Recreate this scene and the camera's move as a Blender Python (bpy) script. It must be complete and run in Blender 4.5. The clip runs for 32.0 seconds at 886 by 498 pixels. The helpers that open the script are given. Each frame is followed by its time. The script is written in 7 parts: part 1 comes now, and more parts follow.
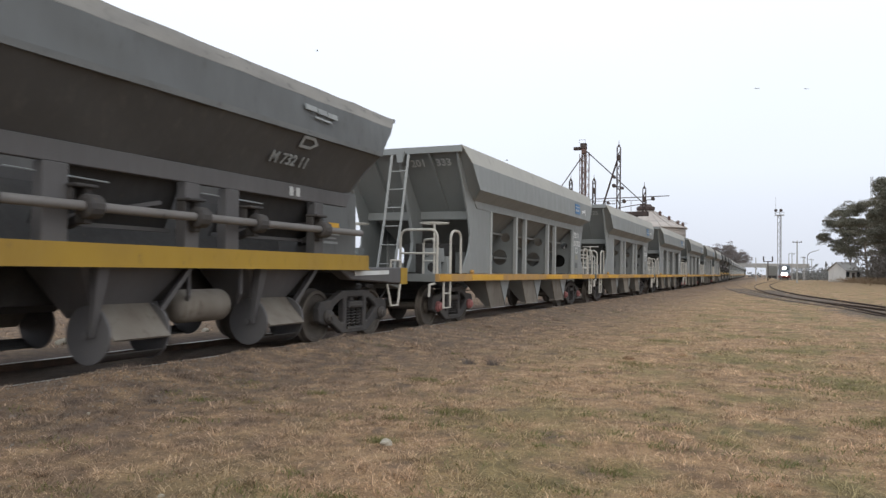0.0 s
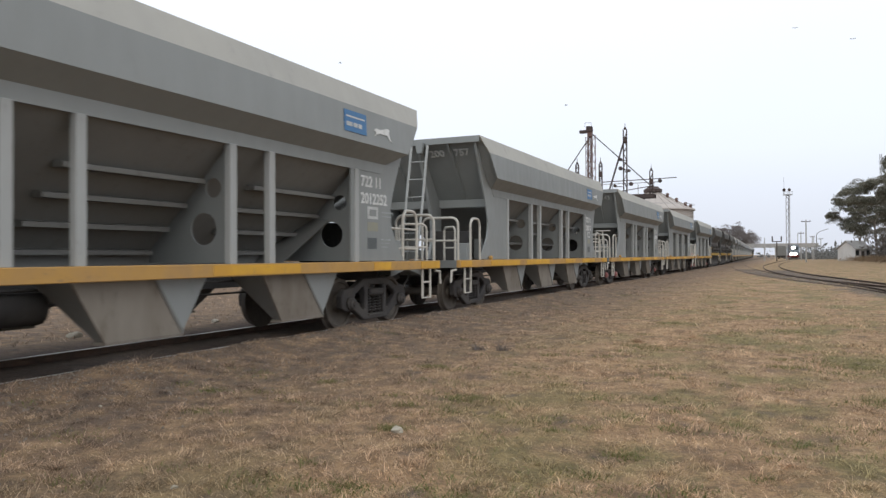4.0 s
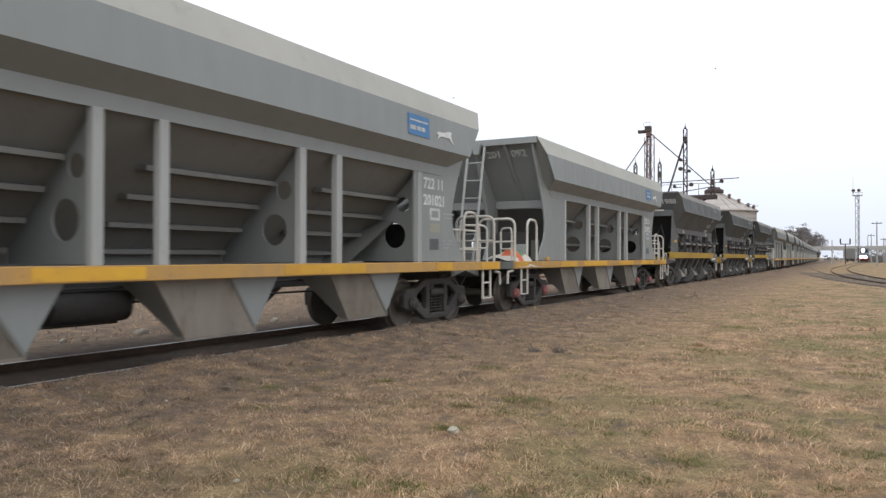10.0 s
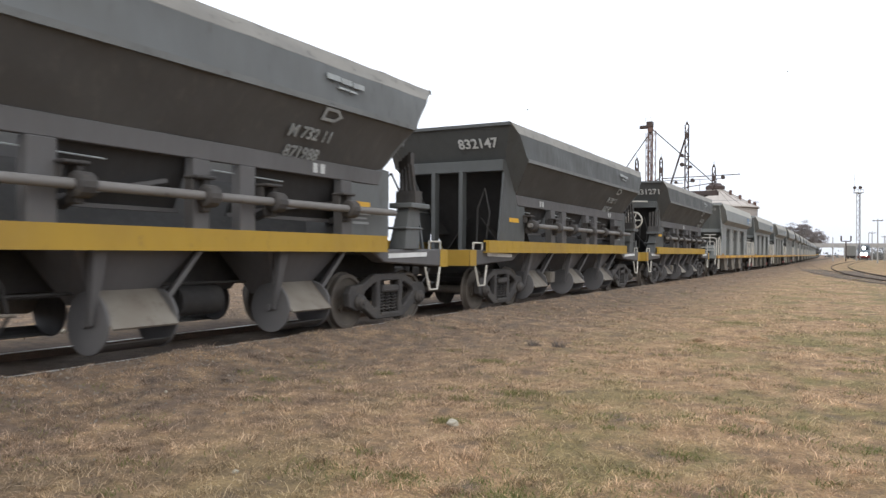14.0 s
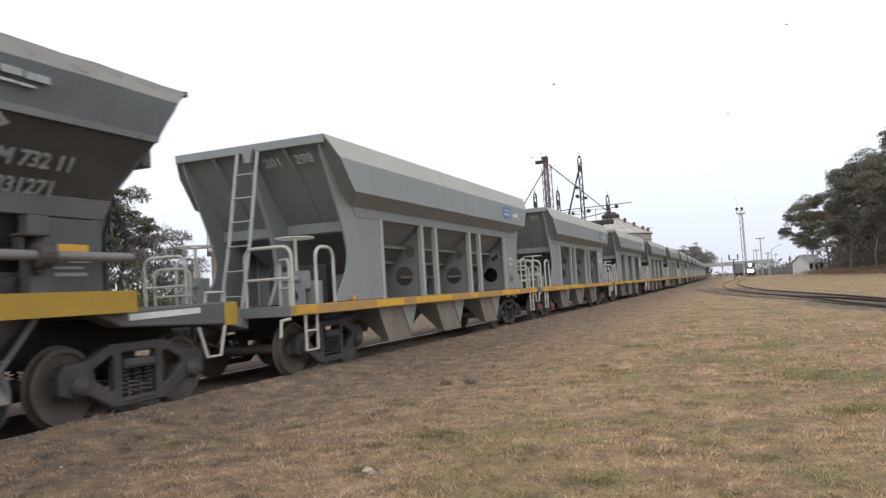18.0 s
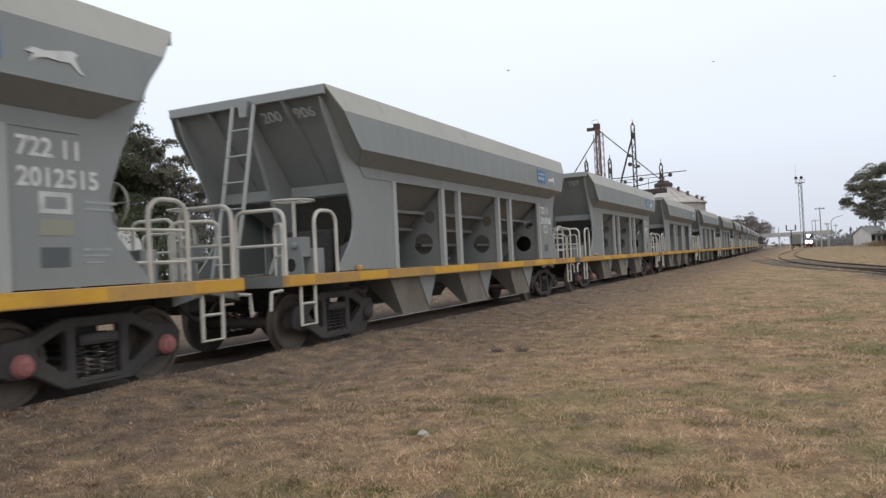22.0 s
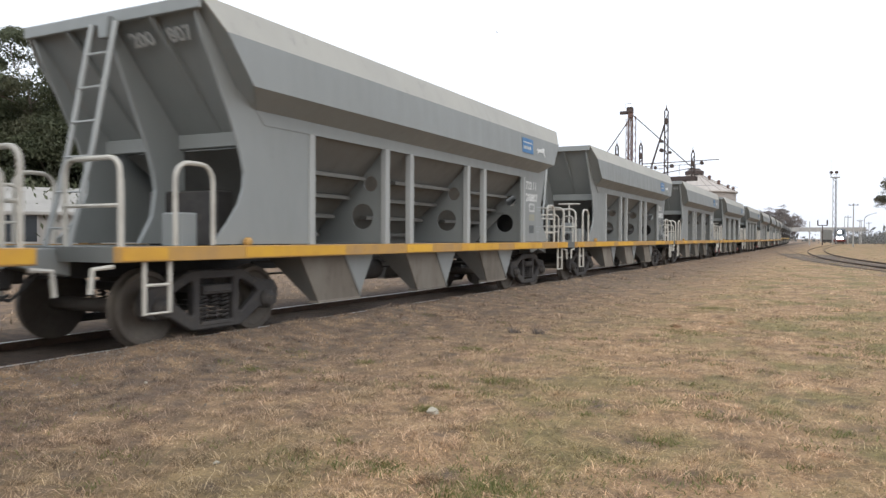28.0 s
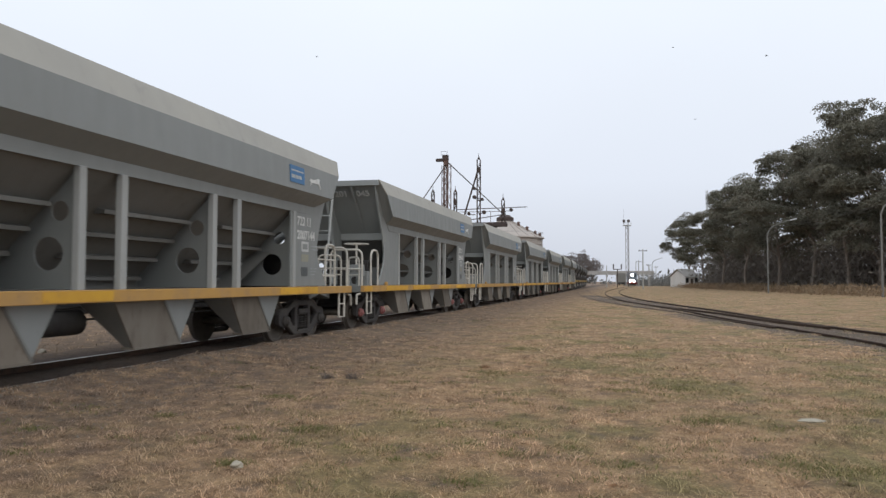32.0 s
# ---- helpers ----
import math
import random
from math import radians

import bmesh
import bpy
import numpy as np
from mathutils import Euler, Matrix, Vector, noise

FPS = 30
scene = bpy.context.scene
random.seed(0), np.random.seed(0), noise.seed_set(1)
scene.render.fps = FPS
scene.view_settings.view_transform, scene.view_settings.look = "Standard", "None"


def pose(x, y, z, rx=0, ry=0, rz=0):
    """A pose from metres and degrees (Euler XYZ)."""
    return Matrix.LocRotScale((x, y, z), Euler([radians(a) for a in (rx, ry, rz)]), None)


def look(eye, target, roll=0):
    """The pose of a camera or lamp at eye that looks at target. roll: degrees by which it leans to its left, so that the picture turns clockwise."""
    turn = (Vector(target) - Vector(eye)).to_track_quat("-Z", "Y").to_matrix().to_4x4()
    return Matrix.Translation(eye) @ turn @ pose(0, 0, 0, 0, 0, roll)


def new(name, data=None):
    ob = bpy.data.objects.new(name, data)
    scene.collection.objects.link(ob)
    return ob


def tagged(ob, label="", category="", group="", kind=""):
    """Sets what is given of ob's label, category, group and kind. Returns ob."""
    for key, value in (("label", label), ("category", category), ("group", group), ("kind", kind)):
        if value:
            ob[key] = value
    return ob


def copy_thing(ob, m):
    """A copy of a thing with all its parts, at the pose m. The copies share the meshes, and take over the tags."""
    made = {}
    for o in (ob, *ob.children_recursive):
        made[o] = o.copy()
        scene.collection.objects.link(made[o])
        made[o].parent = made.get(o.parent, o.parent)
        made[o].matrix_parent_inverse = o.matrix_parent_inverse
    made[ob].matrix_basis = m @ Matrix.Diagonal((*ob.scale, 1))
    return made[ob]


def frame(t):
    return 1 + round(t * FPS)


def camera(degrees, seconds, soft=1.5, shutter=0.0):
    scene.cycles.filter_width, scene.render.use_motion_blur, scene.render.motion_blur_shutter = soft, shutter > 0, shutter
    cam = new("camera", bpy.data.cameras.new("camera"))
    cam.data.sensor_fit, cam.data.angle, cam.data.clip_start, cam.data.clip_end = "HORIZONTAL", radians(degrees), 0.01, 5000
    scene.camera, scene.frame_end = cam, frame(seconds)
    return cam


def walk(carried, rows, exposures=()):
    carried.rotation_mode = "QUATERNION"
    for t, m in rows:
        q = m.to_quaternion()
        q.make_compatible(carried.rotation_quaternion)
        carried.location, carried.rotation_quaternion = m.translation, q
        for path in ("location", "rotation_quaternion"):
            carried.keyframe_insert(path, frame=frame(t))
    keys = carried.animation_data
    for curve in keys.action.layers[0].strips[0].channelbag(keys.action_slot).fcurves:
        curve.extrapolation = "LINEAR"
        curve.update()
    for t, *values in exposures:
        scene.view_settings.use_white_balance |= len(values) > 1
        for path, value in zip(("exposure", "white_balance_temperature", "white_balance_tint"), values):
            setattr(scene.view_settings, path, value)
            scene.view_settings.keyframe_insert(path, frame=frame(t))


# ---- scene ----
cam = camera(60.95, 32.0, soft=1.4, shutter=0.2)

# ---- the camera: held by hand at chest height beside the line: t, x, y, z, yaw, pitch, roll ----
PATH = [
    (0, 0.016, -0.008, 1.351, 23.91, 1.59, 0.86),
    (0.5, 0.017, 0.009, 1.348, 24.64, 1.46, 0.91),
    (1, 0.024, -0.000, 1.348, 24.65, 1.11, 0.96),
    (1.5, 0.007, 0.014, 1.355, 24.70, 1.02, 0.98),
    (2, 0.022, 0.003, 1.358, 24.24, 1.20, 0.61),
    (2.5, 0.017, 0.009, 1.355, 24.41, 1.31, 0.36),
    (3, 0.015, 0.011, 1.357, 24.35, 1.16, 0.26),
    (3.5, 0.008, 0.012, 1.354, 24.29, 0.84, 0.07),
    (4, 0.009, 0.011, 1.355, 24.46, 0.55, -0.25),
    (4.5, 0.013, 0.006, 1.359, 24.56, 0.42, -0.39),
    (6.5, -0.003, 0.010, 1.350, 26.41, 0.83, -0.12),
    (7, -0.013, 0.010, 1.350, 27.22, 0.81, 0.06),
    (7.5, -0.012, 0.008, 1.348, 28.08, 0.65, -0.01),
    (8, -0.010, 0.011, 1.343, 28.68, 0.52, -0.20),
    (8.5, -0.006, 0.009, 1.349, 28.82, 0.44, -0.14),
    (9, -0.000, 0.000, 1.350, 28.78, 0.47, 0.00),
    (9.5, -0.000, -0.000, 1.351, 28.79, 0.55, 0.01),
    (10, -0.002, 0.000, 1.351, 28.66, 0.64, 0.05),
    (10.5, -0.009, 0.002, 1.351, 28.68, 0.64, 0.06),
    (11, 0.003, -0.003, 1.346, 28.69, 0.78, 0.04),
    (11.5, 0.007, -0.009, 1.345, 28.72, 0.85, 0.18),
    (12, -0.010, -0.003, 1.349, 28.60, 0.78, 0.52),
    (12.5, -0.008, 0.003, 1.344, 28.59, 0.69, 0.54),
    (13, -0.005, -0.005, 1.342, 28.60, 0.57, 0.53),
    (13.5, -0.002, -0.005, 1.340, 28.75, 0.45, 0.53),
    (14, -0.004, 0.004, 1.340, 28.70, 0.20, 0.48),
    (14.5, 0.000, 0.001, 1.345, 28.35, -0.02, 0.30),
    (16.5, 0.016, 0.000, 1.360, 27.28, 2.71, -0.76),
    (17, 0.047, 0.012, 1.352, 25.57, 3.59, -1.42),
    (17.5, 0.044, -0.003, 1.331, 23.08, 3.50, -2.68),
    (18, 0.043, -0.013, 1.352, 21.57, 3.16, -3.54),
    (18.5, 0.025, -0.031, 1.355, 20.37, 3.43, -4.29),
    (19, 0.049, -0.035, 1.371, 19.50, 4.03, -3.83),
    (19.5, 0.047, -0.039, 1.364, 18.57, 4.68, -4.03),
    (20, 0.017, -0.054, 1.368, 18.81, 5.55, -3.65),
    (20.5, 0.008, -0.070, 1.343, 21.00, 5.20, -3.24),
    (21, 0.003, -0.077, 1.342, 22.35, 2.98, -3.57),
    (21.5, 0.001, -0.088, 1.326, 24.31, 1.73, -3.77),
    (22, 0.010, -0.081, 1.359, 25.39, 0.91, -2.87),
    (22.5, 0.004, -0.085, 1.392, 26.16, 0.35, -2.13),
    (23, 0.036, -0.065, 1.401, 29.25, 1.33, -1.49),
    (23.5, 0.056, -0.035, 1.392, 29.59, 1.80, -1.07),
    (24, 0.033, -0.030, 1.375, 29.16, 1.58, -0.64),
    (24.5, 0.033, -0.019, 1.353, 29.14, 0.69, -0.46),
    (25, 0.020, -0.028, 1.357, 29.79, -0.65, -0.41),
    (25.5, 0.032, -0.029, 1.361, 29.74, -1.57, -0.42),
    (27.5, 0.040, -0.019, 1.371, 27.97, -1.64, -0.13),
    (28, 0.028, -0.017, 1.372, 27.29, -0.86, 0.18),
    (28.5, 0.087, -0.004, 1.374, 24.43, 0.02, 0.04),
    (29, 0.112, 0.005, 1.385, 18.29, 1.01, -0.19),
    (29.5, 0.124, 0.011, 1.384, 13.87, 1.35, -0.75),
    (30, 0.119, 0.008, 1.386, 12.66, 1.58, -0.95),
    (30.5, 0.111, 0.009, 1.391, 12.40, 1.87, -0.71),
    (31, 0.116, 0.004, 1.388, 12.69, 2.15, -0.43),
    (31.5, 0.113, 0.005, 1.389, 13.07, 2.35, -0.14),
    (32, 0.107, -0.009, 1.392, 13.62, 2.44, 0.13),
]


def aim(x, y, z, yaw, pitch, roll):
    a, p = radians(yaw), radians(pitch)
    way = Vector((-math.sin(a) * math.cos(p), math.cos(a) * math.cos(p), math.sin(p)))
    eye = Vector((x, y, z))
    return look(eye, eye + way, roll)


EXPOSURES = [
    (0, 0.16, 6500, 10), (4.5, 0.19, 6500, 10), (7, 0.27, 6500, 10), (9, 0.34, 6500, 10), (12, 0.40, 6500, 10), (14.5, 0.56, 6500, 10), (16.6, 0.44, 6500, 10), (17, 0.32, 6500, 10), (18, 0.30, 6500, 10), (20, -0.30, 6320, 10), (22, 0.06, 6470, 10), (24, 0.34, 6500, 10), (25.5, 0.32, 6500, 10), (28, 0.56, 6500, 10), (29, 0.27, 6500, 10), (30, -0.02, 6500, 10), (32, -0.05, 6500, 10),
]
walk(cam, [(r[0], aim(*r[1:])) for r in PATH], EXPOSURES)

# ---- overcast daylight ----
world = bpy.data.worlds.new("overcast_sky")
scene.world = world
world.use_nodes = True
wn, wl = world.node_tree.nodes, world.node_tree.links
sky = wn.new("ShaderNodeTexSky")
sky.sky_type, sky.sun_disc = "NISHITA", False
sky.sun_elevation, sky.sun_rotation = radians(38), radians(115)
sky.air_density, sky.dust_density, sky.ozone_density = 1.0, 6.0, 1.0
sky_coord = wn.new("ShaderNodeTexCoord")
sky_axis = wn.new("ShaderNodeSeparateXYZ")
wl.new(sky_coord.outputs["Generated"], sky_axis.inputs[0])
cloud_ramp = wn.new("ShaderNodeValToRGB")
cloud_ramp.color_ramp.elements[0].position, cloud_ramp.color_ramp.elements[0].color = 0.0, (0.69, 0.73, 0.82, 1)
cloud_ramp.color_ramp.elements[1].position, cloud_ramp.color_ramp.elements[1].color = 0.45, (1.02, 1.09, 1.18, 1)
mid_sky = cloud_ramp.color_ramp.elements.new(0.13)
mid_sky.color = (0.86, 0.92, 1.03, 1)
wl.new(sky_axis.outputs["Z"], cloud_ramp.inputs[0])
cloud_noise = wn.new("ShaderNodeTexNoise")
cloud_noise.inputs["Scale"].default_value, cloud_noise.inputs["Detail"].default_value = 2.2, 4.0
wl.new(sky_coord.outputs["Generated"], cloud_noise.inputs["Vector"])
cloud_amount = wn.new("ShaderNodeMapRange")
cloud_amount.inputs[3].default_value, cloud_amount.inputs[4].default_value = 0.95, 1.05
wl.new(cloud_noise.outputs[0], cloud_amount.inputs[0])
cloud_mul = wn.new("ShaderNodeVectorMath")
cloud_mul.operation = "SCALE"
wl.new(cloud_ramp.outputs[0], cloud_mul.inputs[0])
wl.new(cloud_amount.outputs[0], cloud_mul.inputs["Scale"])
sky_dim = wn.new("ShaderNodeVectorMath")
sky_dim.operation = "SCALE"
sky_dim.inputs["Scale"].default_value = 0.10
wl.new(sky.outputs[0], sky_dim.inputs[0])
sky_mix = wn.new("ShaderNodeMix")
sky_mix.data_type = "RGBA"
sky_mix.inputs[0].default_value = 0.93
wl.new(sky_dim.outputs[0], sky_mix.inputs[6])
wl.new(cloud_mul.outputs[0], sky_mix.inputs[7])
wl.new(sky_mix.outputs[2], wn["Background"].inputs[0])
wn["Background"].inputs[1].default_value = 1.0

sun = new("sun", bpy.data.lights.new("sun", "SUN"))
sun.data.energy, sun.data.angle, sun.data.color = 0.7, radians(25), (1.0, 0.96, 0.90)
sun.matrix_world = look((30, -60, 55), (0, 20, 0))


# ---- materials ----
def node_mat(name):
    m = bpy.data.materials.new(name)
    m.use_nodes = True
    return m, m.node_tree.nodes, m.node_tree.links, m.node_tree.nodes["Principled BSDF"]


def noise_node(n, l, scale, detail, coord, stretch=(1, 1, 1), rough=0.55):
    mp = n.new("ShaderNodeMapping")
    mp.inputs["Scale"].default_value = stretch
    l.new(coord, mp.inputs[0])
    t = n.new("ShaderNodeTexNoise")
    t.inputs["Scale"].default_value, t.inputs["Detail"].default_value, t.inputs["Roughness"].default_value = scale, detail, rough
    l.new(mp.outputs[0], t.inputs["Vector"])
    return t.outputs[0]


def span(n, l, value, a, b, lo=0.0, hi=1.0):
    r = n.new("ShaderNodeMapRange")
    r.inputs[1].default_value, r.inputs[2].default_value, r.inputs[3].default_value, r.inputs[4].default_value = a, b, lo, hi
    l.new(value, r.inputs[0])
    return r.outputs[0]


def blend(n, l, fac, a, b):
    x = n.new("ShaderNodeMix")
    x.data_type = "RGBA"
    for socket, v in ((x.inputs[0], fac), (x.inputs[6], a), (x.inputs[7], b)):
        if isinstance(v, tuple):
            socket.default_value = (*v, 1)
        elif isinstance(v, float):
            socket.default_value = v
        else:
            l.new(v, socket)
    return x.outputs[2]


def bump(n, l, height, strength, bsdf, dist=0.01):
    b = n.new("ShaderNodeBump")
    b.inputs["Strength"].default_value, b.inputs["Distance"].default_value = strength, dist
    l.new(height, b.inputs["Height"])
    l.new(b.outputs[0], bsdf.inputs["Normal"])


def surface(name, base, second, third=None, rough=0.6, metal=0.0, big=0.6, small=9.0, stretch=(1, 1, 1), relief=0.15, patch=(0.45, 0.7), fleck=(0.62, 0.72), place="Object", vary=0.06):
    """A worn surface: broad mottling between two colours, flecks of a third, fine relief."""
    m, n, l, p = node_mat(name)
    tc = n.new("ShaderNodeTexCoord").outputs[place] if place != "World" else n.new("ShaderNodeNewGeometry").outputs["Position"]
    a = noise_node(n, l, big, 5.0, tc, stretch)
    b = noise_node(n, l, small, 6.0, tc, stretch, 0.65)
    c = blend(n, l, span(n, l, a, patch[0], patch[1]), base, second)
    if third:
        c = blend(n, l, span(n, l, b, fleck[0], fleck[1]), c, third)
    info = n.new("ShaderNodeObjectInfo")
    hs = n.new("ShaderNodeHueSaturation")
    l.new(span(n, l, info.outputs["Random"], 0, 1, 1 - vary, 1 + vary), hs.inputs["Value"])
    l.new(c, hs.inputs["Color"])
    l.new(hs.outputs[0], p.inputs["Base Color"])
    l.new(span(n, l, b, 0.3, 0.75, rough - 0.1, min(1.0, rough + 0.15)), p.inputs["Roughness"])
    p.inputs["Metallic"].default_value = metal
    bump(n, l, b, relief, p)
    return m


def glow(name, colour, strength):
    m, n, l, p = node_mat(name)
    p.inputs["Base Color"].default_value = (*colour, 1)
    p.inputs["Emission Color"].default_value = (*colour, 1)
    p.inputs["Emission Strength"].default_value = strength
    return m


GREY = surface("grey_wagon_paint", (0.233, 0.246, 0.242), (0.203, 0.215, 0.210), (0.167, 0.164, 0.151), 0.55, 0, 0.5, 4.0, (1, 1, 0.35), 0.05, (0.35, 0.75), (0.66, 0.85), vary=0.03)
# wagon grey scaled darker for gussets; a paler grey for posts and ladder
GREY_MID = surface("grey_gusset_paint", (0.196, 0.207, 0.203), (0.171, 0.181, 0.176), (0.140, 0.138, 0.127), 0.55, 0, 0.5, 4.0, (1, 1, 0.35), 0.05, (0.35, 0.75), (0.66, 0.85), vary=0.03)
GREY_POST = surface("grey_post_paler_paint", (0.335, 0.345, 0.335), (0.29, 0.30, 0.29), (0.21, 0.205, 0.19), 0.55, 0, 0.8, 6.0, (1, 1, 0.35), 0.05, (0.35, 0.75), (0.66, 0.85), vary=0.04)
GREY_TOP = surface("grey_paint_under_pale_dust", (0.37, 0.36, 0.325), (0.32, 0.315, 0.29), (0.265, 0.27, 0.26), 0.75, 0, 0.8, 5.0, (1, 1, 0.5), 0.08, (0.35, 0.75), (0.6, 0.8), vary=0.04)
DARK_TOP = surface("dark_paint_under_grain_dust", (0.239, 0.229, 0.208), (0.181, 0.175, 0.165), (0.106, 0.106, 0.101), 0.8, 0, 1.2, 6.0, (1, 0.6, 1.5), 0.12, (0.4, 0.7), (0.58, 0.75), vary=0.03)
GRAFFITI = surface("graffiti_dark_spray", (0.050, 0.062, 0.066), (0.085, 0.095, 0.095), None, 0.6, 0, 6.0, 20.0, relief=0.02)
# dusty grey, its base lowered for the shade inside bays and end cavities
GREY_IN = surface("grey_sheet_dusty_shade", (0.165, 0.166, 0.155), (0.138, 0.135, 0.124), (0.105, 0.094, 0.078), 0.75, 0, 0.7, 5.0, (1, 1, 0.5), 0.08, (0.35, 0.7), (0.6, 0.8), vary=0.03)
DUSTY = surface("chute_steel_dusty", (0.200, 0.180, 0.150), (0.150, 0.128, 0.102), (0.105, 0.085, 0.065), 0.8, 0, 1.6, 6.0, (1, 1, 0.4), 0.12, (0.38, 0.62), (0.55, 0.75), vary=0.22)
DARK = surface("dark_wagon_paint", (0.060, 0.063, 0.063), (0.079, 0.084, 0.083), (0.048, 0.046, 0.043), 0.6, 0, 0.5, 5.0, (1, 1, 0.35), 0.10, (0.35, 0.75), (0.6, 0.85), vary=0.03)
DARK_DIRT = surface("dark_hopper_sheet_grimy", (0.057, 0.055, 0.052), (0.043, 0.042, 0.040), (0.084, 0.079, 0.071), 0.75, 0, 0.6, 5.0, (1, 1, 0.3), 0.14, (0.35, 0.7), (0.55, 0.8), vary=0.03)
DARK_PALE = surface("faded_dark_wagon_paint", (0.090, 0.095, 0.096), (0.118, 0.125, 0.125), (0.068, 0.066, 0.063), 0.6, 0, 0.5, 5.0, (1, 1, 0.35), 0.10, (0.35, 0.75), (0.6, 0.85), vary=0.03)
DIRT_PALE = surface("faded_dark_hopper_sheet_grimy", (0.074, 0.071, 0.067), (0.055, 0.053, 0.051), (0.104, 0.098, 0.088), 0.75, 0, 0.6, 5.0, (1, 1, 0.3), 0.14, (0.35, 0.7), (0.55, 0.8), vary=0.03)
SHAFT = surface("dusty_shaft_steel", (0.185, 0.175, 0.165), (0.145, 0.138, 0.130), (0.10, 0.095, 0.088), 0.7, 0.1, 1.2, 8.0, relief=0.1)
# near-black base holds the shade of the door and end recesses
DOOR = surface("door_sheet_recess_shade", (0.034, 0.032, 0.031), (0.026, 0.025, 0.025), (0.058, 0.052, 0.045), 0.85, 0, 0.8, 6.0, (1, 1, 0.4), 0.12, (0.35, 0.7), (0.6, 0.8))
DARK_FRAME = surface("dark_frame_steel_dusty", (0.106, 0.102, 0.103), (0.082, 0.079, 0.079), (0.134, 0.123, 0.109), 0.7, 0, 0.9, 7.0, (1, 1, 0.4), 0.12, (0.35, 0.7), (0.6, 0.8), vary=0.05)
FOLD = surface("worn_fold_edge", (0.150, 0.155, 0.153), (0.105, 0.110, 0.108), (0.075, 0.070, 0.062), 0.65, 0, 1.4, 8.0, (1, 0.5, 1), 0.1, (0.35, 0.7), (0.58, 0.8))
YELLOW = surface("yellow_reflective_band", (0.62, 0.345, 0.028), (0.52, 0.275, 0.035), (0.28, 0.19, 0.09), 0.5, 0, 1.1, 5.0, (1, 1, 1), 0.05, (0.4, 0.62), (0.60, 0.75))
BROWN_BAND = surface("worn_orange_band", (0.43, 0.245, 0.065), (0.36, 0.215, 0.085), (0.25, 0.16, 0.085), 0.6, 0, 2.5, 9.0, relief=0.1)
YELLOW_SILL = surface("yellow_sill_paint_dirty", (0.365, 0.225, 0.020), (0.295, 0.18, 0.025), (0.18, 0.12, 0.045), 0.6, 0, 0.8, 6.0, (1, 1, 0.6), 0.06, (0.4, 0.7), (0.6, 0.8))
PIPE = surface("handrail_pale_paint", (0.47, 0.45, 0.40), (0.38, 0.36, 0.32), (0.24, 0.18, 0.12), 0.6, 0, 3.0, 18.0, relief=0.06)
IRON = surface("running_gear_grimy_iron", (0.045, 0.042, 0.041), (0.073, 0.065, 0.058), (0.119, 0.100, 0.077), 0.75, 0.1, 2.5, 12.0, relief=0.25, patch=(0.4, 0.7), fleck=(0.58, 0.75))
BLACK = surface("under_frame_black", (0.029, 0.027, 0.026), (0.044, 0.040, 0.036), (0.078, 0.065, 0.052), 0.8, 0, 2.0, 9.0, relief=0.2)
WHEEL = surface("wheel_dusty_iron", (0.101, 0.086, 0.072), (0.135, 0.115, 0.092), (0.068, 0.059, 0.051), 0.7, 0.2, 3.0, 14.0, relief=0.15)
TREAD = surface("rail_worn_steel", (0.62, 0.60, 0.58), (0.50, 0.48, 0.45), None, 0.35, 0.5, 2.0, 20.0, relief=0.03)
RUST = surface("rail_rusty_steel", (0.085, 0.052, 0.034), (0.055, 0.038, 0.028), (0.11, 0.075, 0.05), 0.85, 0.1, 4.0, 25.0, relief=0.2)
PINK = surface("red_axle_cap", (0.33, 0.125, 0.115), (0.25, 0.095, 0.088), (0.14, 0.07, 0.06), 0.6, 0, 6.0, 20.0, relief=0.1)
BLUE = surface("blue_panel", (0.036, 0.145, 0.315), (0.044, 0.165, 0.345), None, 0.45, 0, 2.0, 9.0, relief=0.02)
WHITE = surface("white_marking", (0.62, 0.63, 0.62), (0.50, 0.50, 0.48), (0.34, 0.34, 0.32), 0.6, 0, 4.0, 22.0, relief=0.02)
STENCIL = surface("stencil_pale_paint", (0.50, 0.51, 0.50), (0.38, 0.39, 0.38), (0.25, 0.26, 0.25), 0.65, 0, 5.0, 30.0, relief=0.02)
END_STENCIL = surface("worn_end_lettering", (0.40, 0.41, 0.40), (0.31, 0.32, 0.315), (0.22, 0.225, 0.22), 0.65, 0, 5.0, 30.0, relief=0.02)
FADED = surface("faded_white_lettering", (0.30, 0.32, 0.32), (0.22, 0.235, 0.235), (0.13, 0.14, 0.14), 0.65, 0, 6.0, 30.0, relief=0.02)
INK = surface("dark_placard", (0.075, 0.085, 0.088), (0.10, 0.11, 0.11), None, 0.5, 0, 4.0, 20.0, relief=0.02)
OCHRE = surface("faded_placard", (0.27, 0.265, 0.20), (0.25, 0.25, 0.21), None, 0.6, 0, 4.0, 20.0, relief=0.02)
SACK = surface("pale_tarpaulin", (0.50, 0.47, 0.42), (0.42, 0.38, 0.32), None, 0.85, 0, 4.0, 18.0, relief=0.3)
SACK_RED = surface("red_printed_tarpaulin", (0.52, 0.12, 0.05), (0.42, 0.10, 0.05), None, 0.8, 0, 4.0, 18.0, relief=0.2)
SACK_GREEN = surface("green_printed_tarpaulin", (0.05, 0.24, 0.10), (0.05, 0.19, 0.09), None, 0.8, 0, 4.0, 18.0, relief=0.2)
SLEEPER = surface("sleeper_grey_timber", (0.077, 0.065, 0.052), (0.050, 0.042, 0.036), (0.117, 0.099, 0.081), 0.9, 0, 3.0, 14.0, (3, 0.4, 1), 0.4)
